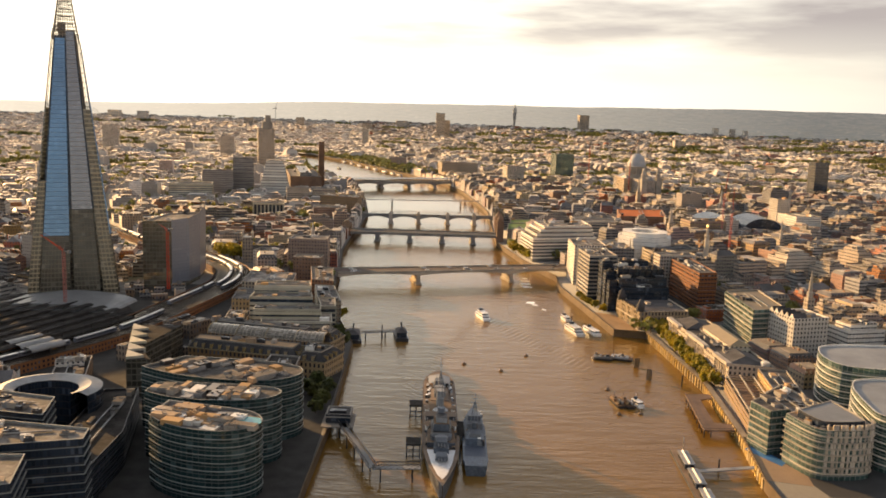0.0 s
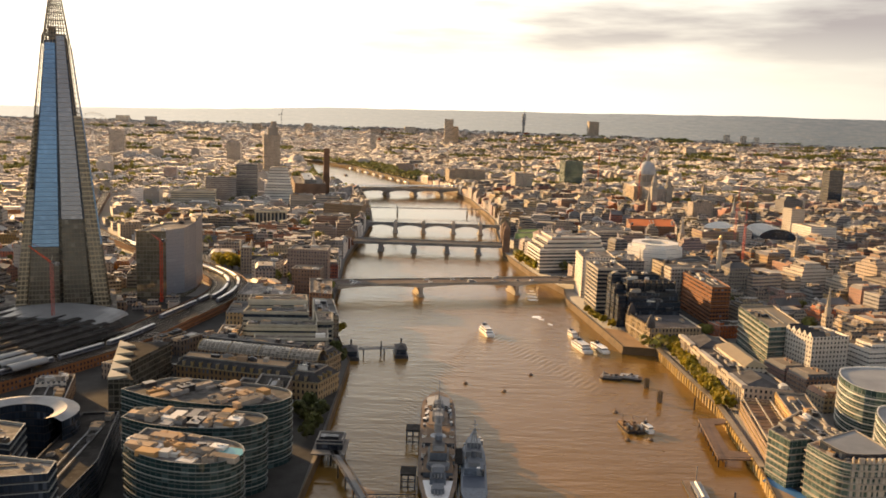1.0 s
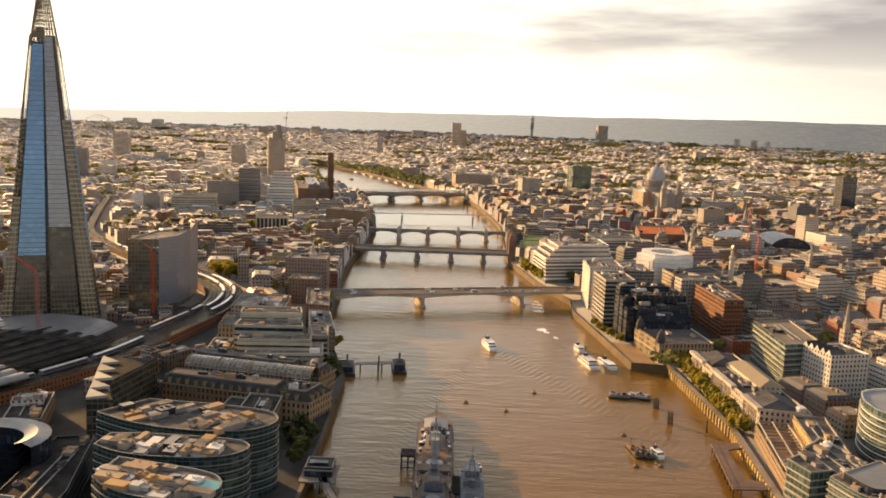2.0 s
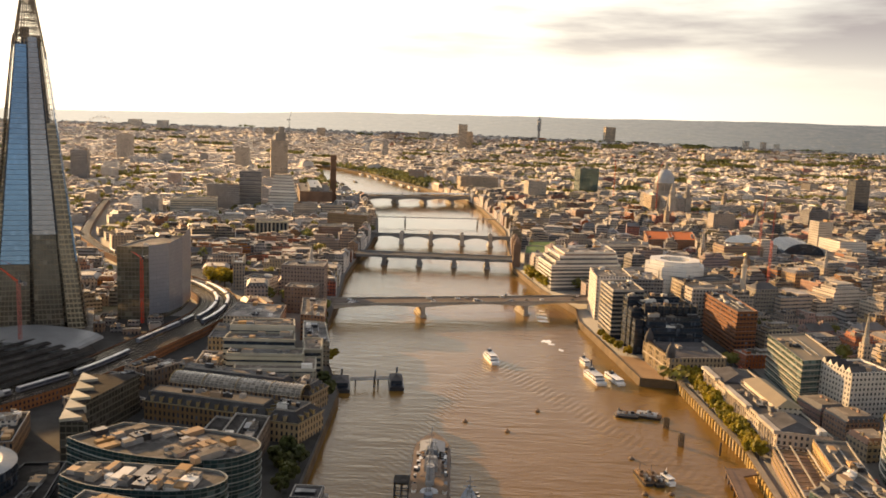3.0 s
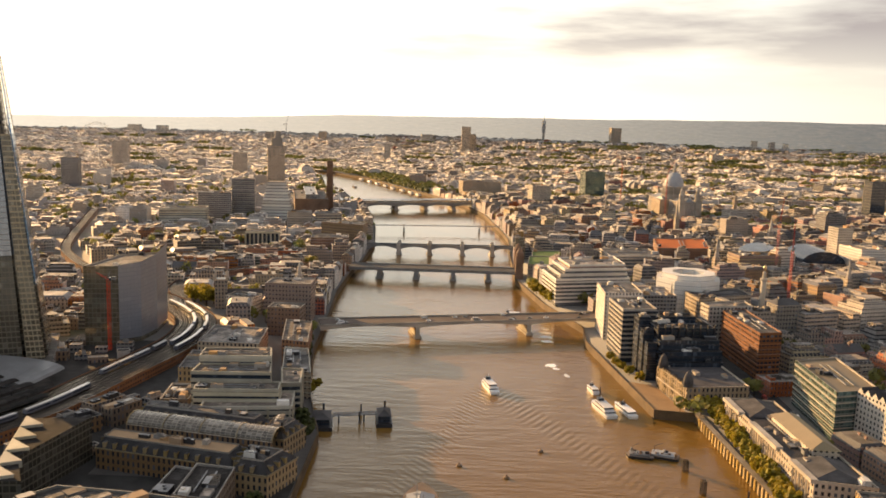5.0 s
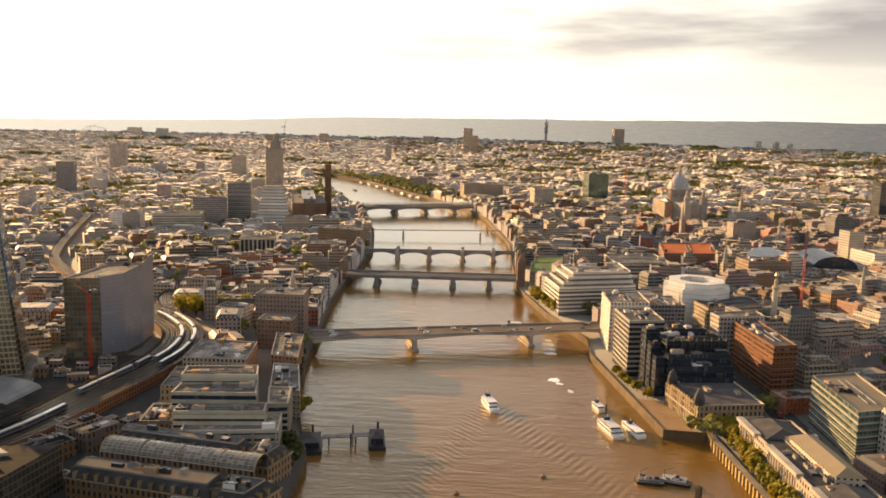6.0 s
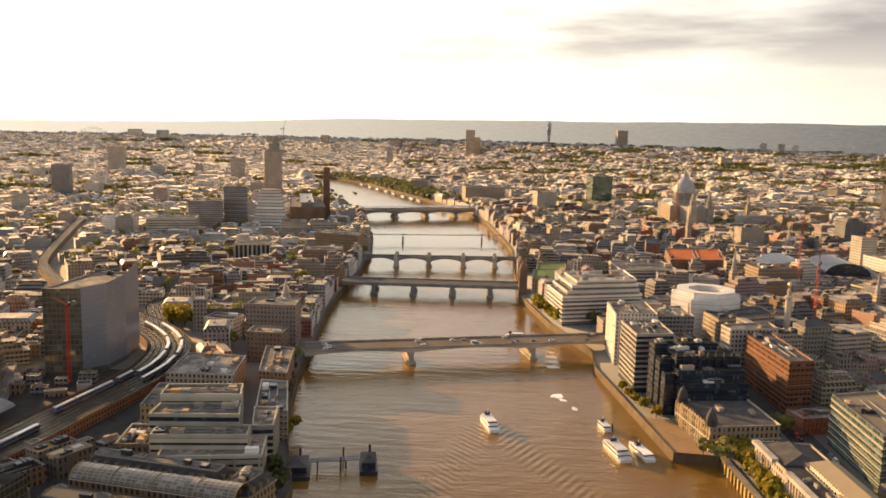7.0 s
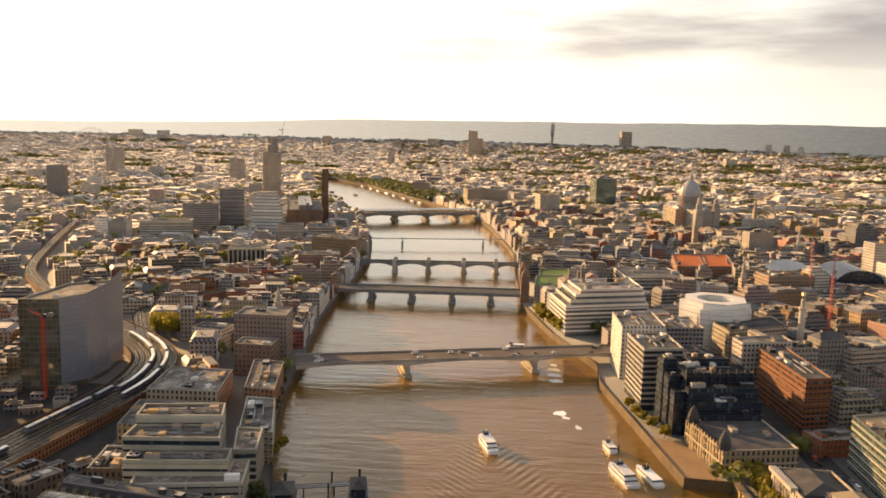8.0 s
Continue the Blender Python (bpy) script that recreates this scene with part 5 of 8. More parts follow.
# ---- ships, boats and piers ----
def hull(length, beam, free, bow=0.3, stern=0.15, square=0.0, n=24, sheer=0.15, flare=0.82):
    """Ship's hull with its bow at +y, deck line at height free; returns the shape and the deck outline."""
    s = Shape()
    rows = []
    for i in range(n + 1):
        t = i / n
        b = beam / 2
        if t > 1 - bow:
            b *= max(0.02, 1 - ((t - 1 + bow) / bow) ** 2.0)
        if t < stern:
            b *= max(square, 1 - ((stern - t) / stern) ** 2.4)
        z = free * (1 + sheer * (2 * t - 1) ** 2 * (1 if t > 0.5 else 0.5))
        y = (t - 0.5) * length
        rows.append((y, b, z))
    for (y0, b0, z0), (y1, b1, z1) in zip(rows, rows[1:]):
        for sg in (-1, 1):
            s.face([(sg * b0 * flare, y0, -1.0), (sg * b1 * flare, y1, -1.0), (sg * b1, y1, z1), (sg * b0, y0, z0)], 0)
        s.face([(-b0, y0, z0 - 0.05), (b0, y0, z0 - 0.05), (b1, y1, z1 - 0.05), (-b1, y1, z1 - 0.05)], 1)
    y, b, z = rows[0]
    s.face([(-b * flare, y, -1), (b * flare, y, -1), (b, y, z), (-b, y, z)], 0)
    return s


def gun_turret(root, y, z, back):
    s = Shape()
    s.lathe((0, y, z), [(3.4, 0), (3.4, 0.8)], 14)
    d = -1 if back else 1
    loop = [(-3.2, y - 3.8), (3.2, y - 3.8), (3.2, y + 3.8), (-3.2, y + 3.8)]
    top = [(-2.7, y - 3.2), (2.7, y - 3.2), (2.7, y + 3.2), (-2.7, y + 3.2)]
    s.ring([(a, b, z + 0.8) for a, b in loop], [(a, b, z + 3.0) for a, b in top]).face([(a, b, z + 3.0) for a, b in top])
    t = part("gun_turret", s, [M_SHIP], root)
    for x in (-1.6, 0, 1.6):
        b = Shape()
        b.bar((x, y + d * 3.2, z + 2.0), (x, y + d * 10.5, z + 3.0), 0.28, 0, 6)
        o = new("gun_barrel", b.mesh("gun_barrel", [M_SHIP]))
        o.parent = t


def lattice_mast(root, x, y, z, hgt, name="mast"):
    s = Shape()
    for a in range(3):
        c, q = math.cos(math.tau * a / 3 + 0.5), math.sin(math.tau * a / 3 + 0.5)
        s.bar((x + 2.6 * c, y + 2.6 * q, z), (x + 0.3 * c, y + 0.3 * q, z + hgt * 0.7), 0.28)
    s.bar((x, y, z + hgt * 0.6), (x, y, z + hgt), 0.22)
    for f, w in ((0.45, 4), (0.7, 6), (0.84, 3)):
        s.bar((x - w / 2, y, z + hgt * f), (x + w / 2, y, z + hgt * f), 0.16)
    s.box((x, y, z + hgt * 0.55), (2.4, 2.4, 1.2))
    part(name, s, [M_SHIP_LT], root)


def cruiser():
    root = thing("museum_warship", "long grey museum warship with gun turrets and tripod masts", "warship")
    part("hull", hull(186, 20.5, 6.2, 0.34, 0.16, 0.0, 30, 0.35), [M_SHIP, M_TEAK], root)
    s = Shape()
    s.face([(-7.6, 46, 7.15), (7.6, 46, 7.15), (5.5, 64, 7.6), (2.4, 80, 8.3), (0, 86, 8.6), (-2.4, 80, 8.3), (-5.5, 64, 7.6)])
    part("foredeck", s, [M_SHIP_WHITE], root, "pale painted foredeck")
    for y, w, l, z, hgt, m in ((22, 15, 40, 6, 3.5, M_SHIP), (28, 11, 20, 9.5, 4, M_SHIP_LT), (30, 8.5, 12, 13.5, 4, M_SHIP), (30, 6, 8, 17.5, 2.6, M_SHIP_LT),
                               (-12, 14, 34, 6, 3.2, M_SHIP), (-36, 11, 22, 6, 3.5, M_SHIP), (-36, 7, 12, 9.5, 3, M_SHIP_LT), (4, 17, 8, 6, 5.5, M_SHIP)):
        s = Shape()
        s.box((0, y, z), (w, l, hgt), 0, 0, 1)
        part("deckhouse", s, [m, M_TEAK if m is M_SHIP else M_DARK], root)
    for y, w, l, z, m in ((36, 12, 5, 9.6, M_SHIP), (41, 7, 3, 10.2, M_SHIP_LT), (24, 4, 6, 20.1, M_SHIP), (-3, 9, 6, 9.2, M_SHIP_LT), (-30, 5, 4, 12.6, M_SHIP), (-44, 6, 5, 9.6, M_SHIP_LT)):
        s = Shape()
        s.lathe((0, y, z), [(w / 2, 0), (w / 2, 2.2), (w / 2 - 0.3, 2.4)], 10)
        part("gun_director", s, [m], root)
    s = Shape()
    s.gable([(-7, -74), (7, -74), (7, -58), (-7, -58)], 9.0, 1.6, 0, 0)
    part("awning", s, [M_SHIP_LT], root, "pale canvas awning over the quarterdeck")
    s = Shape()
    for sd in (-1, 1):
        for y in (-60, -72):
            s.bar((sd * 6.6, y, 6), (sd * 6.6, y, 9.1), 0.12)
    part("awning_post", s, [M_SHIP_LT], root)
    for sd in (-1, 1):                           # disruptive paint panels on the sides
        for y0, y1 in ((-70, -40), (-12, 12), (30, 52)):
            s = Shape()
            s.face([(sd * 10.0, y0, 1.2), (sd * 10.0, y1, 1.2), (sd * 10.45, y1 - 6, 5.9), (sd * 10.45, y0 + 8, 5.9)])
            part("paint_panel", s, [M_DARK], root, "dark blue-black camouflage panel")
    for y in (14, -16):
        s = Shape()
        s.lathe((0, y, 8), [(2.9, 0), (2.9, 1), (2.5, 10), (2.8, 10.2), (2.8, 11)], 16)
        ob = part("funnel", s, [M_SHIP_LT], root)
        ob.scale = (0.8, 1, 1)
    for y, z, back in ((60, 7.6, False), (47, 10.2, False), (-54, 10.0, True), (-66, 6.6, True)):
        gun_turret(root, y, z, back)
    s = Shape()
    s.box((0, 47, 6.2), (8, 9, 4.0)).box((0, -54, 6), (8, 9, 4))
    part("barbette", s, [M_SHIP], root)
    lattice_mast(root, 0, 20, 9, 30)
    lattice_mast(root, 0, -24, 9, 27)
    rnd = random.Random(4)
    for k in range(120):
        y, sd = rnd.uniform(-78, 44), rnd.choice((-1, 1))
        s = Shape()
        s.box((sd * rnd.uniform(4.5, 8), y, 6.1), (rnd.uniform(1, 2.4), rnd.uniform(1, 5), rnd.uniform(0.8, 2.2)), 0, 0, 1)
        part("deck_locker", s, [rnd.choice((M_SHIP, M_SHIP_LT, M_DARK, M_TEAK, M_DARK)), rnd.choice((M_BOAT, M_TEAK, M_SHIP, M_DARK, M_SUNLIT_TAN))], root)
    for sd in (-1, 1):
        for y in (18, 4, -8):
            s = hull(9, 2.6, 1.2, 0.35, 0.2, 0.5, 8)
            ob = part("lifeboat", s, [M_BOAT, M_TEAK], root)
            ob.location = (sd * 7.6, y, 9.5)
        s = Shape()
        for y in range(-80, 60, 6):
            s.bar((sd * 9.6, y, 6.0), (sd * 9.6, y, 7.3), 0.06)
        part("rail", s, [M_SHIP_LT], root)
    return root


ship = cruiser()
ship.matrix_basis = pose(-56, 312, 0, 0, 0, 180.5)


def patrol_ship():
    root = thing("patrol_ship", "small dark grey naval ship with a flat stern deck, moored alongside", "warship")
    part("hull", hull(86, 13.0, 5.0, 0.4, 0.08, 0.88, 22, 0.25), [M_SHIP, M_SHIP], root)
    s = Shape()
    s.face([(-5.6, -42, 5.3), (5.6, -42, 5.3), (5.6, -16, 5.2), (-5.6, -16, 5.2)])
    part("stern_deck", s, [M_DECK], root, "dark blue stern deck")
    for y, w, l, z, hgt, m in ((2, 10, 32, 5, 3.4, M_SHIP), (8, 8.5, 16, 8.4, 3.2, M_SHIP_LT), (10, 7, 8, 11.6, 2.6, M_SHIP), (-8, 6, 8, 8.4, 2.4, M_SHIP_LT)):
        s = Shape()
        s.box((0, y, z), (w, l, hgt), 0, 0, 1)
        part("deckhouse", s, [m, M_SHIP], root)
    s = Shape()
    s.lathe((0, -4, 8), [(1.9, 0), (1.6, 6), (1.8, 6.4)], 12)
    part("funnel", s, [M_SHIP], root)
    lattice_mast(root, 0, 4, 11, 17)
    rnd = random.Random(6)
    for k in range(30):
        s = Shape()
        s.box((rnd.choice((-1, 1)) * rnd.uniform(2, 5), rnd.uniform(-16, 30), 5.2), (rnd.uniform(0.7, 1.8), rnd.uniform(0.8, 2.6), rnd.uniform(0.8, 4.2)), 0, 0, 1)
        part("deck_locker", s, [rnd.choice((M_SHIP, M_SHIP_LT, M_DARK)), rnd.choice((M_BOAT, M_SHIP_LT, M_TEAK))], root)
    s = Shape()
    s.lathe((0, 27, 5.6), [(1.5, 0), (1.5, 1.4), (0.8, 2)], 10).bar((0, 27.6, 6.8), (0, 32, 7.6), 0.15)
    part("deck_gun", s, [M_SHIP], root)
    return root


M_DECK = plain("blue_grey_deck_paint", (0.075, 0.10, 0.15), 0.6, scale=0.6)
ob = patrol_ship()
ob.matrix_basis = pose(-37, 293, 0, 0, 0, -1)


def frame_tower(name, label, category, x, y, w, d, z1, group="", mat=None, cap=True):
    """Braced steel or timber frame standing in the river."""
    root = thing(name, label, category, group, at=(x, y, 0))
    for sx in (-1, 0, 1):
        for sy in (-1, 0, 1):
            if sx == 0 and sy == 0:
                continue
            s = Shape()
            s.bar((x + sx * w / 2, y + sy * d / 2, -3), (x + sx * w / 2, y + sy * d / 2, z1), 0.26, 0, 6)
            part("pile", s, [mat or M_DARK], root)
    for z in (1.5, z1 * 0.55, z1 - 0.4):
        s = Shape()
        for a, b in (((-1, -1), (1, -1)), ((1, -1), (1, 1)), ((1, 1), (-1, 1)), ((-1, 1), (-1, -1))):
            s.bar((x + a[0] * w / 2, y + a[1] * d / 2, z), (x + b[0] * w / 2, y + b[1] * d / 2, z), 0.25)
        part("brace", s, [mat or M_DARK], root)
    if cap:
        s = Shape()
        s.box((x, y, z1), (w + 1, d + 1, 0.5))
        part("platform", s, [M_NEAR_BLACK], root)
    return root


frame_tower("mooring_dolphin", "dark steel mooring frame beside the museum ship", "mooring", -70.5, 334, 7, 9, 8, "mooring frames")
frame_tower("mooring_dolphin", "dark steel mooring frame beside the museum ship", "mooring", -70.5, 274, 7, 9, 8, "mooring frames")
frame_tower("mooring_dolphin", "dark steel mooring frame beside the museum ship", "mooring", -44.6, 300, 3, 20, 6, "mooring frames")
for x, y, z1 in ((90, 450, 7), (92, 420, 8)):
    frame_tower("timber_dolphin", "dark timber mooring dolphin standing in the water", "mooring", x, y, 2.6, 2.6, z1, "timber dolphins", M_BARK, False)
for x, y, z1 in ((112, 408, 8), (-103, 522, 7), (-102, 505, 8), (62, 585, 5), (93, 268, 6)):
    s = Shape()
    s.lathe((x, y, -3), [(0.55, 0), (0.5, z1 + 3)], 8)
    whole("mooring_post", s, M_DARK, "single dark mooring pile in the water", "pile", "mooring piles")
for x, y in ((10, 470), (-38, 444), (58, 396), (56, 348), (70, 350), (-12, 430)):
    s = Shape()
    s.lathe((x, y, -0.4), [(1.5, 0), (1.7, 0.8), (1.2, 1.5), (0.3, 1.8), (0.25, 2.6)], 12)
    whole("mooring_buoy", s, M_TEAK, "rusty round mooring buoy afloat", "buoy", "mooring buoys")


def brow(name, label, pts, width, z, truss=2.2, mat=None):
    """Walkway on trestles from point to point."""
    root = thing(name, label, "walkway", at=(*pts[0], 0))
    for (ax, ay), (bx, by) in zip(pts, pts[1:]):
        a, b = Vector((ax, ay)), Vector((bx, by))
        d = (b - a).normalized()
        n = Vector((-d.y, d.x)) * width / 2
        s = Shape()
        s.prism(ccw([tuple(a - n), tuple(b - n), tuple(b + n), tuple(a + n)]), z - 0.4, z, 0, 0)
        part("deck", s, [M_METAL], root)
        for sg in (-1, 1):
            s = Shape()
            p, q = a + n * sg, b + n * sg
            s.bar((*p, z + truss), (*q, z + truss), 0.22)
            k = max(2, int((b - a).length / 3))
            for i in range(k):
                u, v = p + (q - p) * i / k, p + (q - p) * (i + 1) / k
                s.bar((*u, z), (*v, z + truss), 0.12).bar((*v, z), (*v, z + truss), 0.12)
            part("truss", s, [mat or M_METAL], root)
        for i in range(1 + int((b - a).length / 16)):
            p = a + d * (i * 16 + 4)
            s = Shape()
            for sg in (-1, 1):
                s.bar((*(p + n * sg), -3), (*(p + n * sg), z), 0.35, 0, 6)
            part("trestle", s, [M_DARK], root)
    return root


brow("ship_walkway", "covered steel walkway from the bank to the museum ship", [(-112, 300), (-90, 241), (-66, 243)], 4.0, 7.0, mat=M_DARK)
building("pier_pavilion", "low glazed entrance pavilion on the river pier", [(-121, 300), (-107, 300), (-107, 314), (-121, 314)], 12, G_DARK, M_SLATE, "pavilion", 2, M_CONC, 3.2, 2, seed=51, base=7)
s = Shape()
s.box((-114, 305, 6.3), (18, 22, 0.7))
for x in (-121, -114, -107):
    for y in (296, 305, 314):
        s.bar((x, y, -3), (x, y, 6.3), 0.4, 0, 6)
whole("pier_deck", s, M_CONC, "concrete pier deck on piles beside the river walk", "pier")
brow("landing_walkway", "slim steel walkway to the landing stage", [(-119, 504), (-91, 511)], 2.4, 5.0, 1.2)


def landing(x, y, label, w, d):
    root = thing("landing_stage", label, "pier", at=(x, y, 0))
    s = Shape()
    s.box((x, y, -1), (w, d, 3.4), 8)
    part("pontoon", s, [M_DARK], root)
    s = Shape()
    s.box((x, y, 2.4), (w * 0.75, d * 0.6, 4.0), 8)
    part("cabin", s, [G_DARK], root)
    s = Shape()
    s.gable(rect(x, y, w * 0.9, d * 0.75, 8), 6.4, 2.6, 0, 0, 0.4)
    part("roof", s, [M_SLATE], root)
    s = Shape()
    s.bar((x, y + d * 0.25, 6), (x, y + d * 0.25, 12), 0.7, 0, 8)
    part("post", s, [M_DARK], root)


landing(-125, 500, "dark riverside landing building with a hipped roof", 13, 24)
landing(-87, 510, "dark floating landing stage with a hipped roof", 10, 22)


def cruise_boat(name, label, length, beam, decks, group=""):
    root = thing(name, label, "boat", group)
    part("hull", hull(length, beam, 1.7, 0.35, 0.06, 0.9, 14, 0.3), [M_BOAT, M_BOAT], root)
    z = 1.7
    for k in range(decks):
        s = Shape()
        l, w = length * (0.66 - 0.16 * k), beam * (0.84 - 0.1 * k)
        s.box((0, -length * (0.06 + 0.02 * k), z), (w, l, 0.8), 0, 0)
        side = part("cabin_side", s, [M_BOAT], root)
        s = Shape()
        s.box((0, -length * (0.06 + 0.02 * k), z + 0.8), (w - 0.2, l - 0.3, 1.0), 0, 0)
        part("window_strip", s, [G_DARK], side)
        s = Shape()
        s.box((0, -length * (0.06 + 0.02 * k), z + 1.8), (w + 0.3, l + 0.4, 0.35), 0, 0)
        part("cabin_roof", s, [M_BOAT], root)
        z += 2.15
    s = Shape()
    s.box((0, length * 0.12, z), (beam * 0.45, length * 0.1, 1.8), 0, 0)
    part("wheelhouse", s, [G_DARK], root)
    s = Shape()
    s.bar((0, length * 0.08, z), (0, length * 0.08, z + 4), 0.12)
    part("mast", s, [M_BOAT], root)
    return root


def put(ob, x, y, turn, z=0.0):
    ob.matrix_basis = pose(x, y, z, 0, 0, turn)
    return ob


put(cruise_boat("river_boat", "white twin-deck river boat under way with a foaming wake", 30, 7.5, 2), -18, 588, 15)
put(cruise_boat("moored_catamaran", "white passenger catamaran moored near the quay", 34, 9, 2), 58, 549, 14)
put(cruise_boat("moored_catamaran", "white low passenger boat moored alongside", 30, 7, 1), 73, 549, 15)
put(cruise_boat("passenger_boat", "white passenger boat crossing below the bridge", 26, 7, 2), 8, 812, 95)
put(cruise_boat("work_boat", "small dark and white work boat", 16, 5.5, 1), 57, 590, 14)
put(cruise_boat("work_boat", "small white work boat at the barges", 12, 4.5, 1), 71, 366, 20)


def barge(label, length, beam, fill):
    root = thing("barge", label, "barge", "barges")
    part("hull", hull(length, beam, 1.6, 0.12, 0.12, 0.8, 10, 0.0), [M_DARK, M_TEAK], root)
    s = Shape()
    s.box((0, 0, 1.5), (beam * 0.75, length * 0.74, 1.1), 0, 0)
    part("hold_cover", s, [fill], root)
    rnd = random.Random(int(length * 10 + beam))
    for k in range(9):
        s = Shape()
        s.box((rnd.uniform(-0.34, 0.34) * beam, rnd.uniform(-0.4, 0.4) * length, 2.5), (rnd.uniform(0.5, 1.6), rnd.uniform(0.6, 2.4), rnd.uniform(0.4, 1.8)), rnd.uniform(0, 40))
        part("deck_gear", s, [rnd.choice((M_DARK, M_RUSTY, M_SHIP_LT, M_TEAK))], root)
    s = Shape()
    s.bar((0, length * 0.3, 2.5), (0, length * 0.3, 6.5), 0.15).bar((0, length * 0.3, 6.2), (beam * 0.3, length * 0.05, 7.4), 0.12)
    part("derrick", s, [M_DARK], root)
    return root


put(barge("dark open river barge moored in midstream", 20, 6, M_TEAK), 59, 369, 8)
put(barge("dark open river barge moored in midstream", 20, 6, M_TEAK), 65, 368, 8)
put(barge("pale covered pontoon moored in midstream", 18, 10, M_SHIP_LT), 82, 470, 70)
put(barge("dark work pontoon with gear, moored in midstream", 16, 9, M_METAL), 68, 469, 80)

root = thing("passenger_pier", "long floating passenger pier with white canopies", "pier", at=(75, 248, 0))
s = Shape()
s.box((75, 245, -1), (9, 92, 2.6), -3, 0, 1)
part("pontoon", s, [M_DARK, M_TEAK], root)
for y in (272, 248, 224):
    s = Shape()
    s.prism(rect(75 + (y - 245) * 0.05, y, 5.6, 19, -3), 4.6, 5.0, 0, 0)
    part("canopy", s, [M_METAL], root)
    s = Shape()
    s.gable(rect(75 + (y - 245) * 0.05, y, 1.4, 18, -3), 5.0, 0.7, 0, 0)
    part("roof_light", s, [M_WHITE], root)
    s = Shape()
    s.box((75 + (y - 245) * 0.05, y, 1.6), (4.6, 17, 3.0), -3)
    part("cabin", s, [G_DARK], root)
s = Shape()
s.bar((78, 284, 1), (78, 284, 12), 0.3)
part("flagpole", s, [M_METAL], root)
s = Shape()
s.box((98, 262, 3.0), (44, 3.2, 0.5), 12)
part("gangway", s, [M_METAL], root)

# working platform on piles by the quay
root = thing("jetty_platform", "rusty steel working platform on piles beside the quay", "jetty", at=(112, 345, 0))
s = Shape()
s.prism([(98, 312), (121, 313), (122, 322), (108, 325), (112, 366), (126, 372), (126, 378), (105, 376)], 4.6, 5.4)
part("deck", s, [M_RUSTY, M_RUSTY], root)
for i in range(9):
    for x in (99 + i * 0.85, 103 + i * 0.85):
        s = Shape()
        s.bar((x, 314 + i * 7.6, -3), (x, 314 + i * 7.6, 4.6), 0.35, 0, 6)
        part("pile", s, [M_DARK], root)
s = Shape()
for a, b in (((98, 312), (105, 376)), ((98, 312), (121, 313))):
    s.bar((*a, 6.5), (*b, 6.5), 0.12)
    for i in range(14):
        p = Vector(a) + (Vector(b) - Vector(a)) * i / 13
        s.bar((*p, 5.4), (*p, 6.5), 0.1)
part("rail", s, [M_DARK], root)
for i in range(54):
    y = 246 + i * 5.2
    x = bank(NORTH, y)
    s = Shape()
    s.box((x - 0.35, y, -3), (0.9, 2.3, 9.0))
    whole("fender", s, M_OCHRE, "ochre timber fender pile along the quay wall", "fender", "quay fenders")

s = Shape()
for y0, y1 in ((300, 400), (400, 533)):
    x0, x1 = bank(NORTH, y0), bank(NORTH, y1)
    s.face([(x0 - 0.1, y0, GZ + 1.05), (x0 + 3.6, y0, GZ + 1.05), (x1 + 3.6, y1, GZ + 1.05), (x1 - 0.1, y1, GZ + 1.05)])
    s.face([(x0 + 3.6, y0, GZ), (x0 + 3.6, y0, GZ + 1.05), (x1 + 3.6, y1, GZ + 1.05), (x1 + 3.6, y1, GZ)])
whole("quay_walk", s, M_PAVE, "pale paved walk along the river wall", "promenade", kind="structure")

# ---- arcade vault, saw-toothed block, curved block ----
root = thing("arcade_vault", "long glazed barrel vault over a riverside arcade", "arcade", at=(-178, 418, GZ))
keep_clear([(-228, 376), (-124, 376), (-124, 456), (-228, 456)])
s = Shape()
a, b = Vector((-221, 442)), Vector((-136, 424))
d = (b - a).normalized()
n = Vector((-d.y, d.x))
k = 12
for i in range(k):
    t0, t1 = math.pi * i / k, math.pi * (i + 1) / k
    p0, p1 = n * (8.0 * math.cos(t0)), n * (8.0 * math.cos(t1))
    z0, z1 = 20 + 5.5 * math.sin(t0), 20 + 5.5 * math.sin(t1)
    s.face([(*(a + p0), z0), (*(b + p0), z0), (*(b + p1), z1), (*(a + p1), z1)], 0, [(0, i * 2.4), (88, i * 2.4), (88, i * 2.4 + 2.4), (0, i * 2.4 + 2.4)])
part("glass_vault", s, [G_VAULT], root)
for e in (a, b, a + d * 22, a + d * 44, a + d * 66):
    s = Shape()
    for i in range(k):
        t0, t1 = math.pi * i / k, math.pi * (i + 1) / k
        s.bar((*(e + n * (8.2 * math.cos(t0))), 20 + 5.7 * math.sin(t0)), (*(e + n * (8.2 * math.cos(t1))), 20 + 5.7 * math.sin(t1)), 0.3)
    part("arch_rib", s, [M_TAN], root)
for sg in (-1, 1):
    s = Shape()
    p, q = a + n * 8.2 * sg, b + n * 8.2 * sg
    s.prism(ccw([tuple(p - n * 0.5), tuple(q - n * 0.5), tuple(q + n * 0.5), tuple(p + n * 0.5)]), GZ, 20.6, 0, 1)
    part("side_wall", s, [F_WAREHOUSE, M_STONE], root)

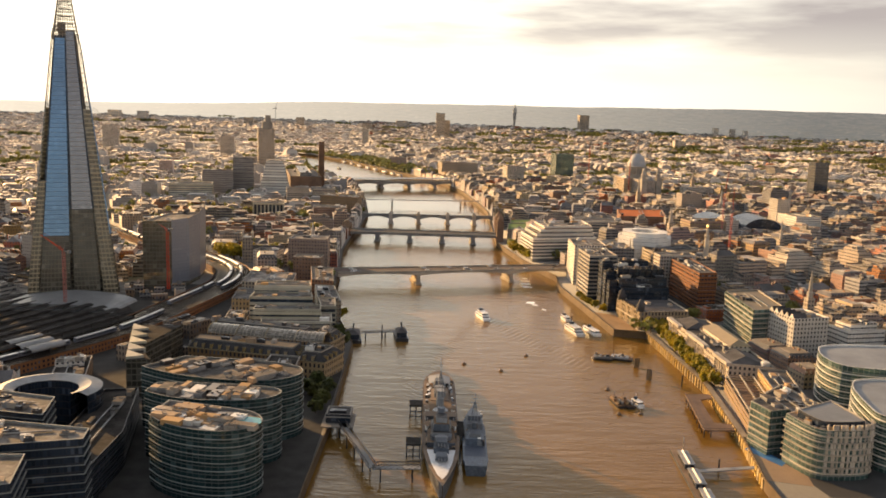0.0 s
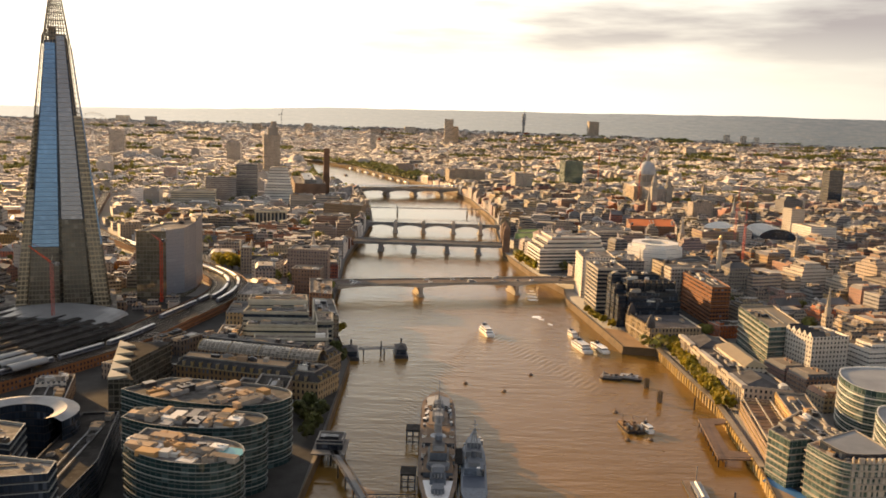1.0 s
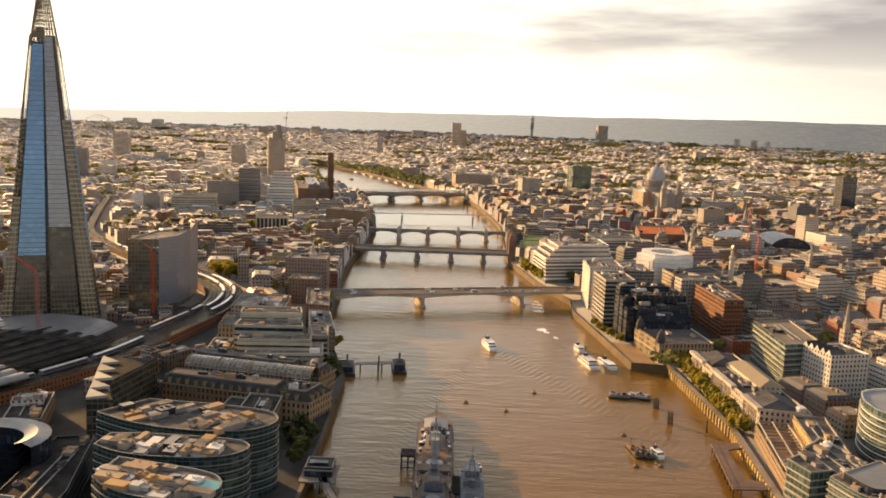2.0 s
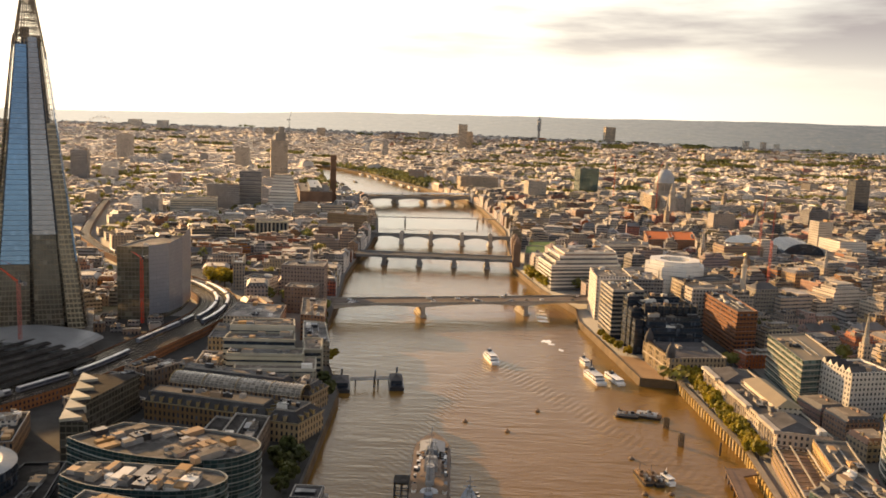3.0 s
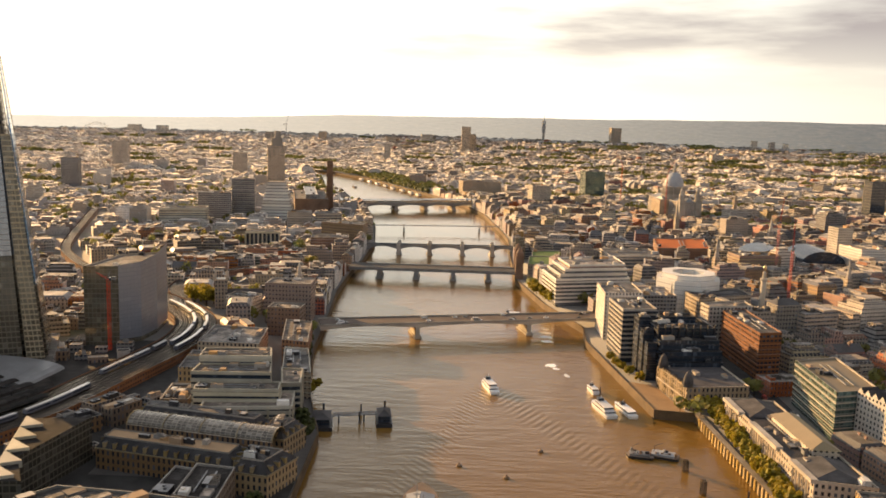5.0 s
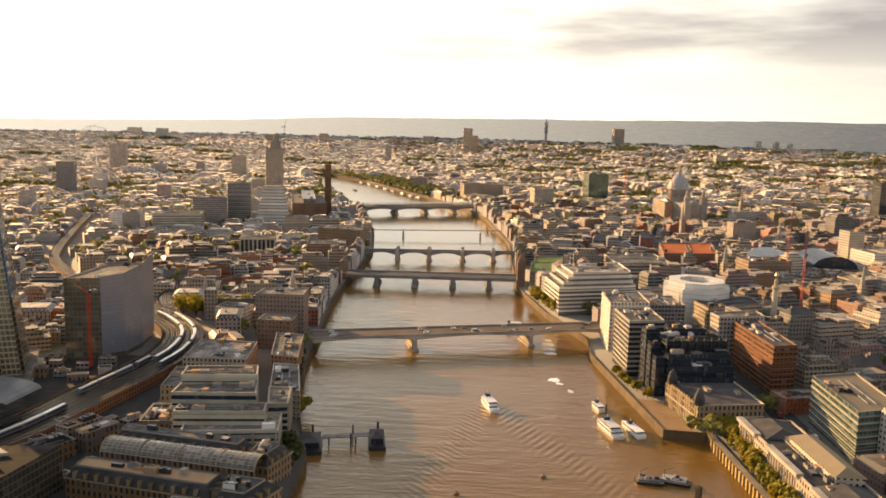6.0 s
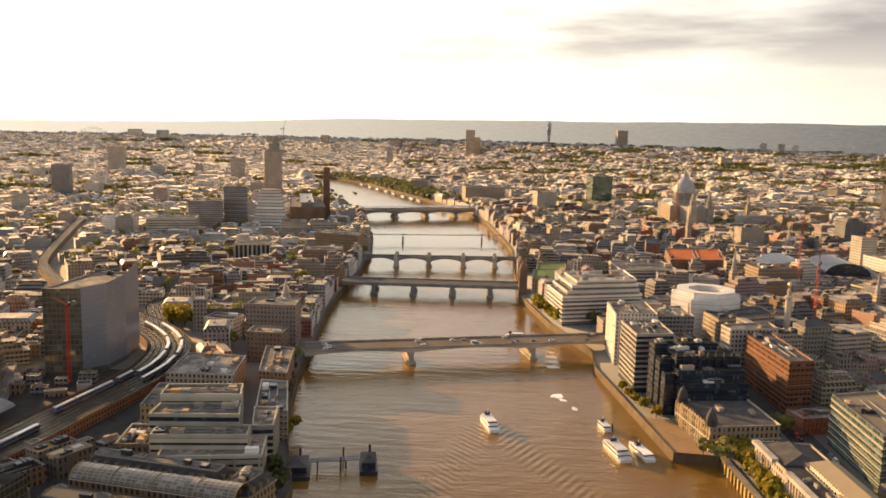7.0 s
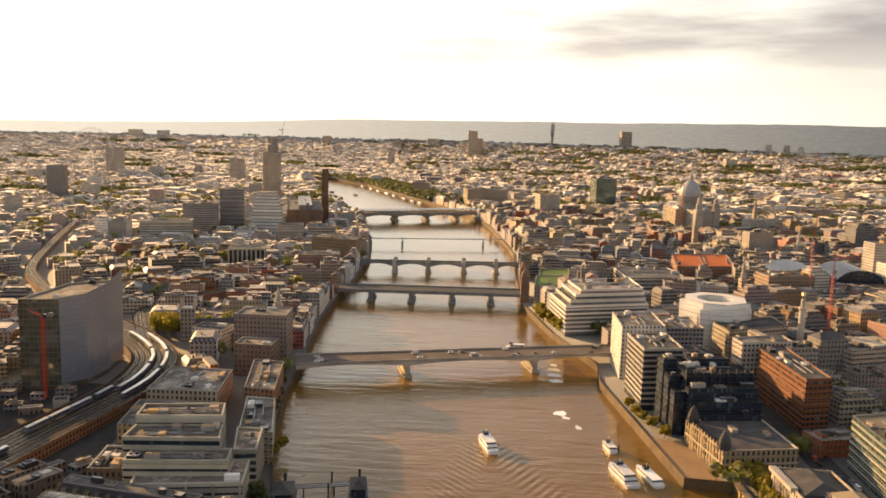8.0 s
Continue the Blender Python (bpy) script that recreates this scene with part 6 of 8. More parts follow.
saw = thing("saw_toothed_office", "long dark office block with a saw-toothed sunlit flank", "office building", at=(-246, 376, GZ))
SAW = ccw([(-268, 414), (-246, 336), (-232, 338), (-247, 364), (-236, 420)])
keep_clear(SAW)
s = Shape()
s.ring([(x, y, GZ) for x, y in SAW], [(x, y, 29) for x, y in SAW])
part("wall", s, [G_BASE], saw)
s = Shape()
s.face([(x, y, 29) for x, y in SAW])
part("roof", s, [M_NEAR_BLACK], saw)
# sunlit teeth put in as cream-coloured fins on the dark block
for i in range(5):
    f0, f1 = i / 5, (i + 1) / 5
    a, b = Vector((-246, 336)).lerp(Vector((-268, 414)), f0), Vector((-246, 336)).lerp(Vector((-268, 414)), f1)
    s = Shape()
    s.prism(ccw([tuple(a), tuple(b), (a.x + 9.5, a.y + 5.0)]), 27, 30.6, 0, 0)
    part("sun_fin", s, [M_CREAM], saw, "pale triangular roof fin")
roof_clutter(saw, [(-255, 410), (-238, 350), (-236, 352), (-230, 414)], 29, 8, random.Random(3), None, 0.7)

ring_block = thing("curved_office", "curved office block with a pale rounded roof round a dark court", "office building", at=(-262, 272, GZ))
keep_clear([(-290, 244), (-230, 244), (-230, 304), (-290, 304)])
s, r = Shape(), Shape()
for i in range(18):
    t0, t1 = radians(-25 + 230 * i / 18), radians(-25 + 230 * (i + 1) / 18)
    o0, o1 = (-263 + 27 * math.cos(t0), 270 + 25 * math.sin(t0)), (-263 + 27 * math.cos(t1), 270 + 25 * math.sin(t1))
    i0, i1 = (-263 + 16 * math.cos(t0), 268 + 14 * math.sin(t0)), (-263 + 16 * math.cos(t1), 268 + 14 * math.sin(t1))
    s.face([(*o0, GZ), (*o1, GZ), (*o1, 33), (*o0, 33)], 0, [(i * 5, 0), (i * 5 + 5, 0), (i * 5 + 5, 27), (i * 5, 27)])
    s.face([(*i1, GZ), (*i0, GZ), (*i0, 33), (*i1, 33)], 0, [(i * 3, 0), (i * 3 + 3, 0), (i * 3 + 3, 27), (i * 3, 27)])
    m0, m1 = ((o0[0] + i0[0]) / 2, (o0[1] + i0[1]) / 2), ((o1[0] + i1[0]) / 2, (o1[1] + i1[1]) / 2)
    r.face([(*o0, 33), (*o1, 33), (*m1, 34.6), (*m0, 34.6)]).face([(*m0, 34.6), (*m1, 34.6), (*i1, 33), (*i0, 33)])
part("wall", s, [G_DARK], ring_block)
part("roof", r, [M_METAL], ring_block)

building("station_house", "small white rendered house beside the tracks", rect(-291, 363, 17, 10, 20), 19, F_WHITE, M_ROOF, "house", 0, M_STONE, 3.6, 2, seed=81)
building("street_block", "low brick block with a sunlit tan roof deck", rect(-259, 490, 24, 11, 62), 15, F_WAREHOUSE, M_SUNLIT_TAN, "office building", 0, M_CONC, 3.6, 3, seed=82)
building("street_block", "low brick block with a sunlit tan roof deck", rect(-243, 478, 22, 10, 62), 17, F_WAREHOUSE, M_SUNLIT_TAN, "office building", 0, M_CONC, 3.6, 3, seed=83)
building("street_block", "low dark brick block by the viaduct", rect(-262, 456, 26, 16, 55), 15, F_WAREHOUSE, M_NEAR_BLACK, "office building", 0, M_CONC, 3.6, 4, seed=84)
building("street_block", "low dark brick block by the viaduct", rect(-262, 420, 34, 20, 62), 16, F_WAREHOUSE, M_NEAR_BLACK, "office building", 0, M_CONC, 3.6, 5, seed=85)

# added dark block hides a patch of sunlit ground
building("street_block", "low dark block added over sunlit ground beside the terraced office", rect(-219, 513, 18, 32, 5), 14, F_WAREHOUSE, M_NEAR_BLACK, "office building", 0, M_CONC, 3.6, 6, seed=87)
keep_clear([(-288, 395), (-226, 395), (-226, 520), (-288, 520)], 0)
# added dark block stands for shaded ground left of the saw-toothed office
building("street_block", "long dark block added for the shaded ground beside the viaduct", rect(-287, 356, 20, 46, 16), 17, F_WAREHOUSE, M_NEAR_BLACK, "office building", 0, M_CONC, 3.6, 8, seed=86)
keep_clear([(-310, 335), (-268, 335), (-268, 395), (-310, 395)], 0)


def arched_canopy(x, y):
    root = thing("arched_canopy", "pale arched canopy over the station tracks", "canopy", "arched canopies", at=(x, y, RZ))
    d = Vector((0.49, 0.87))
    n = Vector((d.y, -d.x))
    s = Shape()
    for i in range(8):
        t0, t1 = math.pi * i / 8, math.pi * (i + 1) / 8
        q = [Vector((x, y)) + d * v + n * 5 * math.cos(t) for v, t in ((0, t0), (26, t0), (26, t1), (0, t1))]
        zz = [RZ + 4.5 + 2.4 * math.sin(t) for t in (t0, t0, t1, t1)]
        s.face([(*p, z) for p, z in zip(q, zz)]).face([(*p, z - 0.3) for p, z in zip(q[::-1], zz[::-1])])
    part("roof", s, [M_COPPER], root)
    for v in (1, 13, 25):
        for sg in (-1, 1):
            p = Vector((x, y)) + d * v + n * 4.9 * sg
            s = Shape()
            s.bar((p.x, p.y, RZ), (p.x, p.y, RZ + 4.6), 0.2)
            part("post", s, [M_DARK], root)


for p in ((-349, 400), (-339, 393), (-329, 387)):
    arched_canopy(*p)

# ---- riverside details of the customs hall ----
hall = bpy.data.objects["custom_house"]
s = Shape()
s.prism(ccw([(146, 478), (149, 424), (163, 423), (160, 480)]), 22, 26, 0, 0)
s.gable(ccw([(145, 479), (148, 423), (164, 422), (161, 481)]), 26, 3.5, 1, 0, 0.1)
part("attic_roof", s, [F_WHITE, M_TAN], hall, "tan hipped roof over the central hall")
for wing in ([(132, 513), (134.5, 482), (157, 483), (157.5, 511)], [(136, 420), (138, 393), (163, 388), (162, 419)]):
    s = Shape()
    s.gable(ccw(wing), 22.4, 4.5, 0, 0, 0.2)
    part("wing_roof", s, [M_SLATE], hall, "dark slate hipped wing roof")
for c0, c1 in ((512, 492), (470, 436), (414, 394)):
    k = int((c0 - c1) / 3.4)
    for i in range(k):
        y = c0 - (i + 0.5) * (c0 - c1) / k
        x = np.interp(y, [390, 516], [137, 130]) - 0.9
        s = Shape()
        s.lathe((float(x), y, GZ + 5), [(0.75, 0), (0.6, 0.6), (0.5, 11), (0.8, 11.6)], 8)
        part("column", s, [M_STONE], hall)
for y0, y1 in ((516, 488), (472, 432), (416, 390)):
    x0, x1 = np.interp(y0, [390, 516], [137, 130]), np.interp(y1, [390, 516], [137, 130])
    s = Shape()
    s.prism(ccw([(x0 - 1.8, y0), (x1 - 1.8, y1), (x1 + 2, y1), (x0 + 2, y0)]), 21.5, 23.6, 0, 0)
    part("cornice", s, [M_STONE], hall)
white = bpy.data.objects["white_office"]
for i in range(5):
    f = (i + 0.5) / 5
    c = Vector((203, 496)) + (Vector((211, 467)) - Vector((203, 496))) * f
    s = Shape()
    s.gable(rect(c.x + 5.5, c.y + 1.5, 12, 5.2, 15), 37.1, 3.4, 1, 0)
    part("roof_gable", s, [M_WHITE, M_SLATE], white)
market = bpy.data.objects["market_hall"]
for i in range(13):
    f = (i + 0.5) / 13
    p = Vector((103, 590)) + (Vector((112, 541)) - Vector((103, 590))) * f
    s = Shape()
    s.gable(rect(p.x + 1.2, p.y, 2.6, 2.4, 12), 21.1, 2.2, 1, 0)
    part("dormer", s, [M_TAN, M_SLATE], market)
    s = Shape()
    s.box((p.x - 0.25, p.y + 1.7, GZ), (0.8, 0.9, 15), 12)
    part("pilaster", s, [M_TAN], market)
for p in ((106, 586), (113, 544)):
    s = Shape()
    s.lathe((*p, 21), [(3.6, 0), (3.6, 4), (2.2, 8), (0.2, 11)], 10)
    part("pavilion_roof", s, [M_SLATE], market)
s = Shape()
s.face([(91, 538, GZ + 0.05), (111.5, 536, GZ + 0.05), (102, 592, GZ + 0.05), (84, 600, GZ + 0.05)])
whole("quay_terrace", s, M_SUNLIT_TAN, "sunlit timber quay terrace before the market hall", "terrace", kind="structure")
rot = bpy.data.objects["white_rotunda"]
s = Shape()
o = [(180 + 27 * math.cos(t), 822 + 27 * math.sin(t)) for t in [math.tau * (i + 0.2) / 8 for i in range(8)]]
i_ = [(180 + 16 * math.cos(t), 822 + 16 * math.sin(t)) for t in [math.tau * (i + 0.2) / 8 for i in range(8)]]
s.ring([(*p, 45) for p in o], [(*p, 51) for p in o]).ring([(*p, 51) for p in o], [(*p, 51) for p in i_], 1).ring([(*p, 51) for p in i_], [(*p, 45.2) for p in i_])
part("court_ring", s, [F_ROTUNDA, M_WHITE], rot)
s = Shape()
s.face([(*p, 45.3) for p in i_])
part("court_floor", s, [M_NEAR_BLACK], rot)
half = bpy.data.objects["half_built_block"]
for i in range(15):
    f = i / 14
    p, q = Vector((134, 383)) + (Vector((123, 305)) - Vector((134, 383))) * f, Vector((150, 379)) + (Vector((140, 313)) - Vector((150, 379))) * f
    s = Shape()
    s.bar((*p, 17.4), (*q, 17.4), 0.35)
    part("roof_beam", s, [M_TEAK], half)
for p, q in (((134, 384), (122.5, 304)), ((142, 382), (131, 308)), ((150, 380), (140, 312))):
    s = Shape()
    s.bar((*p, 17.9), (*q, 17.9), 0.5)
    part("edge_beam", s, [M_STONE], half)
s = Shape()
s.face([(112, 284, GZ + 0.14), (124, 262, GZ + 0.14), (129, 268, GZ + 0.14), (117, 290, GZ + 0.14)])
whole("blue_terrace", s, M_BLUE, "bright blue terrace surface between the apartment blocks", "terrace", kind="structure")
pit = bpy.data.objects["riverside_office"]
s = Shape()
s.face([(-150, 204, 40.2), (-142, 206, 40.2), (-139.5, 211, 40.2), (-141, 217, 40.2), (-150, 219, 40.2)])
part("roof_pool", s, [M_POOL], pit, "turquoise glazed roof corner")
news = bpy.data.objects["station_office"]
s = Shape()
edge = [(-311, 644.2), (-298.2, 657.6), (-295.2, 685), (-299.2, 721.6)]
for (ax, ay), (bx, by), z0, z1 in zip(edge, edge[1:], (70, 71, 73), (71, 73, 77)):
    w = math.dist((ax, ay), (bx, by))
    s.face([(ax, ay, GZ + 4), (bx, by, GZ + 4), (bx, by, z1), (ax, ay, z0)], 0, [(ay, 0), (ay + w, 0), (ay + w, z1), (ay, z0)])
part("curved_flank", s, [M_PANEL], news, "smooth pale grey curved flank")

s = Shape()
s.face([(109, 244, GZ + 0.05), (131, 238, GZ + 0.05), (133, 250, GZ + 0.05), (126, 270, GZ + 0.05), (118, 292, GZ + 0.05), (117, 294, GZ + 0.05)])
whole("quay_promenade", s, M_SUNLIT_TAN, "sunlit paved promenade along the river wall", "promenade", kind="structure")
s = Shape()
s.face([(168, 340, GZ + 0.06), (184, 336, GZ + 0.06), (186, 600, GZ + 0.06), (168, 600, GZ + 0.06)]).face([(155, 600, GZ + 0.06), (186, 600, GZ + 0.06), (178, 720, GZ + 0.06), (160, 720, GZ + 0.06)])
whole("road", s, M_ASPHALT, "dark asphalt street behind the customs hall", "road", kind="structure")
for i in range(24):
    s = Shape()
    s.face([(x_, y_, GZ + 0.075) for x_, y_ in rect(177, 346 + i * 10.6, 0.3, 4)])
    whole("lane_marking", s, M_WHITE, "white painted lane dash on the street", "road marking", kind="structure")

# sheet laid over the ground so that it reads as shaded
s = Shape()
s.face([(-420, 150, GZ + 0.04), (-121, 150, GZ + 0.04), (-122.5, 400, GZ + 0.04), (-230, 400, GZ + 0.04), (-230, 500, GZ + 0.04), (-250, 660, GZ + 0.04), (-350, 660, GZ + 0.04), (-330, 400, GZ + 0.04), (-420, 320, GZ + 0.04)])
whole("plaza", s, M_SHADE_PAVE, "near-black paving sheet standing for shade between the riverside offices", "paving", kind="structure")
s = Shape()
s.face([(134, 226, GZ + 0.03), (262, 226, GZ + 0.03), (262, 332, GZ + 0.03), (150, 340, GZ + 0.03), (120, 296, GZ + 0.03)])
whole("quay_street", s, M_ASPHALT, "dark asphalt street round the apartment blocks", "road", kind="structure")

# ---- the column ----
root = thing("monument_column", "fluted stone column with a gilded top", "monument", at=(240, 782, GZ))
keep_clear(rect(240, 782, 12, 12), 2)
for name, prof, mat in (("plinth", [(4.6, 0), (4.6, 9), (3.4, 10)], M_STONE), ("shaft", [(2.9, 10), (2.5, 46), (3.4, 47.5), (3.4, 49)], M_STONE), ("drum", [(1.7, 49), (1.7, 54), (0.8, 56)], M_STONE), ("gilt_urn", [(0.8, 56), (1.7, 58.5), (1.2, 60.5), (0.1, 62)], M_GILT)):
    s = Shape()
    s.lathe((240, 782, GZ), prof, 14)
    part(name, s, [mat], root)


def steeple(x, y, top, w, mat, label):
    root = thing("church_steeple", label, "church", at=(x, y, GZ))
    keep_clear(rect(x, y, w * 2, w * 3), 3)
    s = Shape()
    s.prism(rect(x, y, w, w, 12), GZ, GZ + (top - GZ) * 0.55, 0, 0)
    part("tower", s, [mat], root)
    s = Shape()
    z = GZ + (top - GZ) * 0.55
    s.lathe((x, y, z), [(w * 0.42, 0), (w * 0.42, (top - z) * 0.2), (w * 0.3, (top - z) * 0.22), (w * 0.25, (top - z) * 0.45), (0.1, top - z)], 8)
    part("spire", s, [M_STONE], root)
    s = Shape()
    s.prism(rect(x + w, y + w * 1.6, w * 1.8, w * 2.4, 12), GZ, GZ + 11, 0, 0)
    s.gable(rect(x + w, y + w * 1.6, w * 1.8, w * 2.4, 12), GZ + 11, 4, 1, 0)
    part("nave", s, [mat, M_SLATE], root)


for x, y, top, w in ((262, 560, 58, 6.5), (258, 1000, 66, 7), (372, 905, 60, 6), (310, 1420, 70, 7), (214, 1560, 62, 6), (150, 760, 52, 5), (-205, 838, 45, 9), (420, 1290, 64, 7), (520, 1800, 68, 7)):
    steeple(x, y, top, w, F_STONE, "pale stone church tower with a slim spire")

# ---- cathedral ----
def cathedral(x, y, turn):
    root = thing("cathedral", "large domed stone cathedral with twin west towers", "cathedral", at=(x, y, GZ))
    keep_clear(rect(x, y, 150, 90, turn), 4)
    c, q = math.cos(radians(turn)), math.sin(radians(turn))
    at = lambda u, v: (x + u * c - v * q, y + u * q + v * c)
    for name, u, v, w, d, top in (("nave", 0, 0, 140, 36, 42), ("transept", 0, 0, 36, 74, 42)):
        s = Shape()
        s.prism(rect(*at(u, v), w, d, turn), GZ, top, 0, 1)
        s.gable(rect(*at(u, v), w - 3, d - 14, turn), top, 6, 1, 0, 0.05)
        part(name, s, [F_STONE, M_COPPER], root)
    for name, prof, mat in (("drum", [(24, 36), (24, 45), (20.5, 46), (20.5, 60), (22, 60.5), (19.5, 62)], M_STONE),
                            ("dome", [(19, 62), (18.6, 69), (16.6, 76), (13, 82.5), (8, 87.5), (3.4, 89.5)], M_DOME),
                            ("lantern", [(3.6, 89.5), (3.6, 98), (2.6, 99), (1.8, 105), (0.9, 107), (0.9, 109), (0.1, 113)], M_STONE)):
        s = Shape()
        s.lathe((x, y, GZ), prof, 28)
        part(name, s, [mat], root)
    for i in range(28):
        t = math.tau * i / 28
        s = Shape()
        s.bar((x + 22.4 * math.cos(t), y + 22.4 * math.sin(t), GZ + 45), (x + 22.4 * math.cos(t), y + 22.4 * math.sin(t), GZ + 59), 0.6, 0, 6)
        part("column", s, [M_STONE], root)
    for v in (-17, 17):
        s = Shape()
        px, py = at(-66, v)
        s.box((px, py, GZ), (13, 13, 40), turn)
        s.lathe((px, py, GZ + 40), [(5.5, 0), (5.5, 10), (4, 12), (3.6, 18), (2, 21), (0.2, 27)], 10)
        part("west_tower", s, [M_STONE], root)


cathedral(377, 1740, 105)

# ---- tall landmarks ----
def slab(name, label, x, y, w, d, top, turn, wall, roof=M_ROOF, category="tower block", bands=0, seed=1):
    return building(name, label, rect(x, y, w, d, turn), top, wall, roof, category, bands, M_CONC, 3.8 if bands < 14 else 7.0, 2, seed=seed)


chim = thing("brick_chimney", "tall square dark brick power station chimney", "chimney", at=(-297, 1608, GZ))
s = Shape()
s.ring([(x, y, GZ) for x, y in rect(-297, 1608, 13, 13, 10)], [(x, y, 102) for x, y in rect(-297, 1608, 11, 11, 10)]).face([(x, y, 102) for x, y in rect(-297, 1608, 11, 11, 10)])
part("shaft", s, [M_OLDBRICK], chim)
s = Shape()
s.prism(rect(-297, 1608, 11.8, 11.8, 10), 96, 98, 0, 0)
part("collar", s, [M_OLDBRICK], chim)
building("gallery_hall", "long brown brick former power station", rect(-335, 1615, 60, 190, 12), 38, M_OLDBRICK, M_ROOF, "gallery", 0, M_OLDBRICK, plant=4, seed=60)
building("glazed_attic", "two-storey glass attic on the brick gallery", rect(-335, 1615, 22, 170, 12), 45, G_GREY, M_COPPER, "gallery", 0, M_WHITE, plant=2, seed=61)
core = slab("tower_under_construction", "brown tower with a bare concrete core under construction", -490, 2020, 40, 30, 110, 15, F_STONE, bands=14, seed=62)
s = Shape()
s.prism(rect(-488, 2022, 24, 20, 15), 109, 128, 0, 0).prism(rect(-486, 2024, 13, 11, 15), 128, 143, 0, 0)
part("core", s, [M_CONC], core, "bare concrete lift core")
sl = thing("stepped_white_tower", "white banded tower with slanting stepped sides", "office building", at=(-362, 1450, GZ))
keep_clear(rect(-362, 1450, 60, 40), 4)
for k in range(13):
    s = Shape()
    w, z = 60 - k * 2.4, GZ + k * 5.2
    s.prism(rect(-362, 1450, w, 34 - k * 0.6, 8), z, z + 4.0, 0, 1)
    part("storey", s, [M_WHITE, M_ROOF_LT], sl)
    s = Shape()
    s.prism(rect(-362, 1450, w - 2, 32 - k * 0.6, 8), z + 4.0, z + 5.2, 0, 1)
    part("window_strip", s, [G_GREY, M_ROOF_LT], sl)
# walls of these far towers are lightened or greyed to stand for haze
slab("dark_slab", "residential slab tower greyed for haze", -427, 1480, 38, 26, 74, 10, F_GREY, bands=14, seed=63)
slab("tower_block", "dark tower block in the haze", -923, 1900, 36, 30, 74, 12, F_GREY, seed=64)
slab("tower_block", "grey tower block in the haze", -1090, 2600, 46, 30, 84, 8, F_PALE, seed=65)
slab("tower_block", "pale tower block in the haze", -700, 2500, 40, 30, 66, 8, F_PALE, seed=66)
slab("tower_block", "white tower block standing over low roofs", -353, 3376, 24, 20, 76, 5, F_WHITE, seed=67)
slab("slim_slab", "tall slim concrete office slab", -50, 3889, 40, 18, 143, 4, F_PALE, bands=14, seed=68)
slab("glass_slab", "tall office slab with walls paled for haze", 722, 4560, 54, 38, 152, 8, F_PALE, bands=14, seed=69)
slab("tower_block", "pale tower block among low roofs", -20, 3950, 30, 20, 110, 4, F_PALE, seed=70)
slab("tower_block", "tower block among low roofs, paled for haze", 560, 4500, 36, 30, 80, 4, F_PALE, seed=71)
slab("tower_block", "tower block among low roofs, paled for haze", 620, 4520, 26, 30, 76, 4, F_PALE, seed=72)
for i, (x, y, w, top) in enumerate(((1395, 4420, 28, 112), (1480, 4410, 26, 110), (1545, 4400, 24, 104), (1340, 4300, 40, 70), (1130, 3950, 60, 62), (1010, 3700, 50, 62), (-1490, 4100, 50, 100), (-760, 4300, 40, 92), (-250, 4450, 60, 90), (-420, 4300, 50, 78), (180, 4400, 50, 74), (900, 4550, 50, 84), (-1700, 4300, 60, 96), (-1000, 4200, 44, 84))):
    slab("tower_block", "pale hazy tower block on the skyline", x, y, w, w * 0.7, top, 6, F_PALE if i % 2 else F_WHITE, seed=80 + i)
bt = thing("telecom_tower", "slim round telecommunications tower with dish galleries", "tower", at=(360, 4672, GZ))
for name, prof, mat in (("base", [(8, 0), (8, 40)], M_CONC), ("shaft", [(6.5, 40), (6.5, 120)], M_CONC), ("dish_gallery", [(9.5, 110), (9.5, 118), (7, 119), (10, 124), (10, 132), (7, 133), (10, 138), (10, 150)], M_METAL), ("drum", [(10.5, 150), (10.5, 172), (9, 173)], G_GREY), ("mast", [(3.4, 173), (3, 182), (1.2, 183), (0.8, 200)], M_METAL)):
    s = Shape()
    s.lathe((360, 4672, GZ), prof, 18)
    part(name, s, [mat], bt)
building("green_glass_block", "dark green glass office tower near the cathedral", rect(262, 2080, 48, 40, 12), 72, G_GREEN, M_ROOF, "office building", 10, M_DARK, 6, 3, seed=73)
building("dark_tower", "dark blue slab tower beyond the old town", rect(800, 1790, 34, 26, 12), 88, G_DARK, M_ROOF, "office building", 12, M_DARK, 6, 2, seed=74)
building("hotel_block", "pale stone block with a colonnaded front by the far bridge", rect(-8, 2040, 92, 46, 12), 42, F_STONE, M_ROOF_LT, "office building", 2, M_STONE, 12, 6, seed=75)
building("pale_tower", "white stone stepped tower block", rect(112, 1790, 40, 34, 12), 56, F_WHITE, M_ROOF_LT, "office building", 0, M_STONE, 4, 3, seed=76)
building("rust_roof_block", "office block with a rust-orange flat roof", [(210, 1095), (280, 1106), (298, 1205), (224, 1190)], 34, F_BRICK, M_RUST, "office building", 0, M_CONC, 4, 4, seed=77)
building("banded_block", "grey block with many horizontal floor bands", [(132, 990), (196, 1004), (190, 1060), (128, 1046)], 38, G_GREY, M_ROOF, "office building", 8, M_STONE, 4, 4, band_h=1.4, seed=78)
building("pale_office", "pale cubic office block with a tall stair tower", rect(470, 1090, 40, 46, 12), 46, F_WHITE, M_ROOF_LT, "office building", 0, M_CONC, 4, 4, seed=79)
building("pale_tower", "white stair tower of an office block", rect(468, 1160, 22, 22, 12), 62, F_WHITE, M_ROOF_LT, "office building", 0, M_CONC, 4, 1, seed=95)
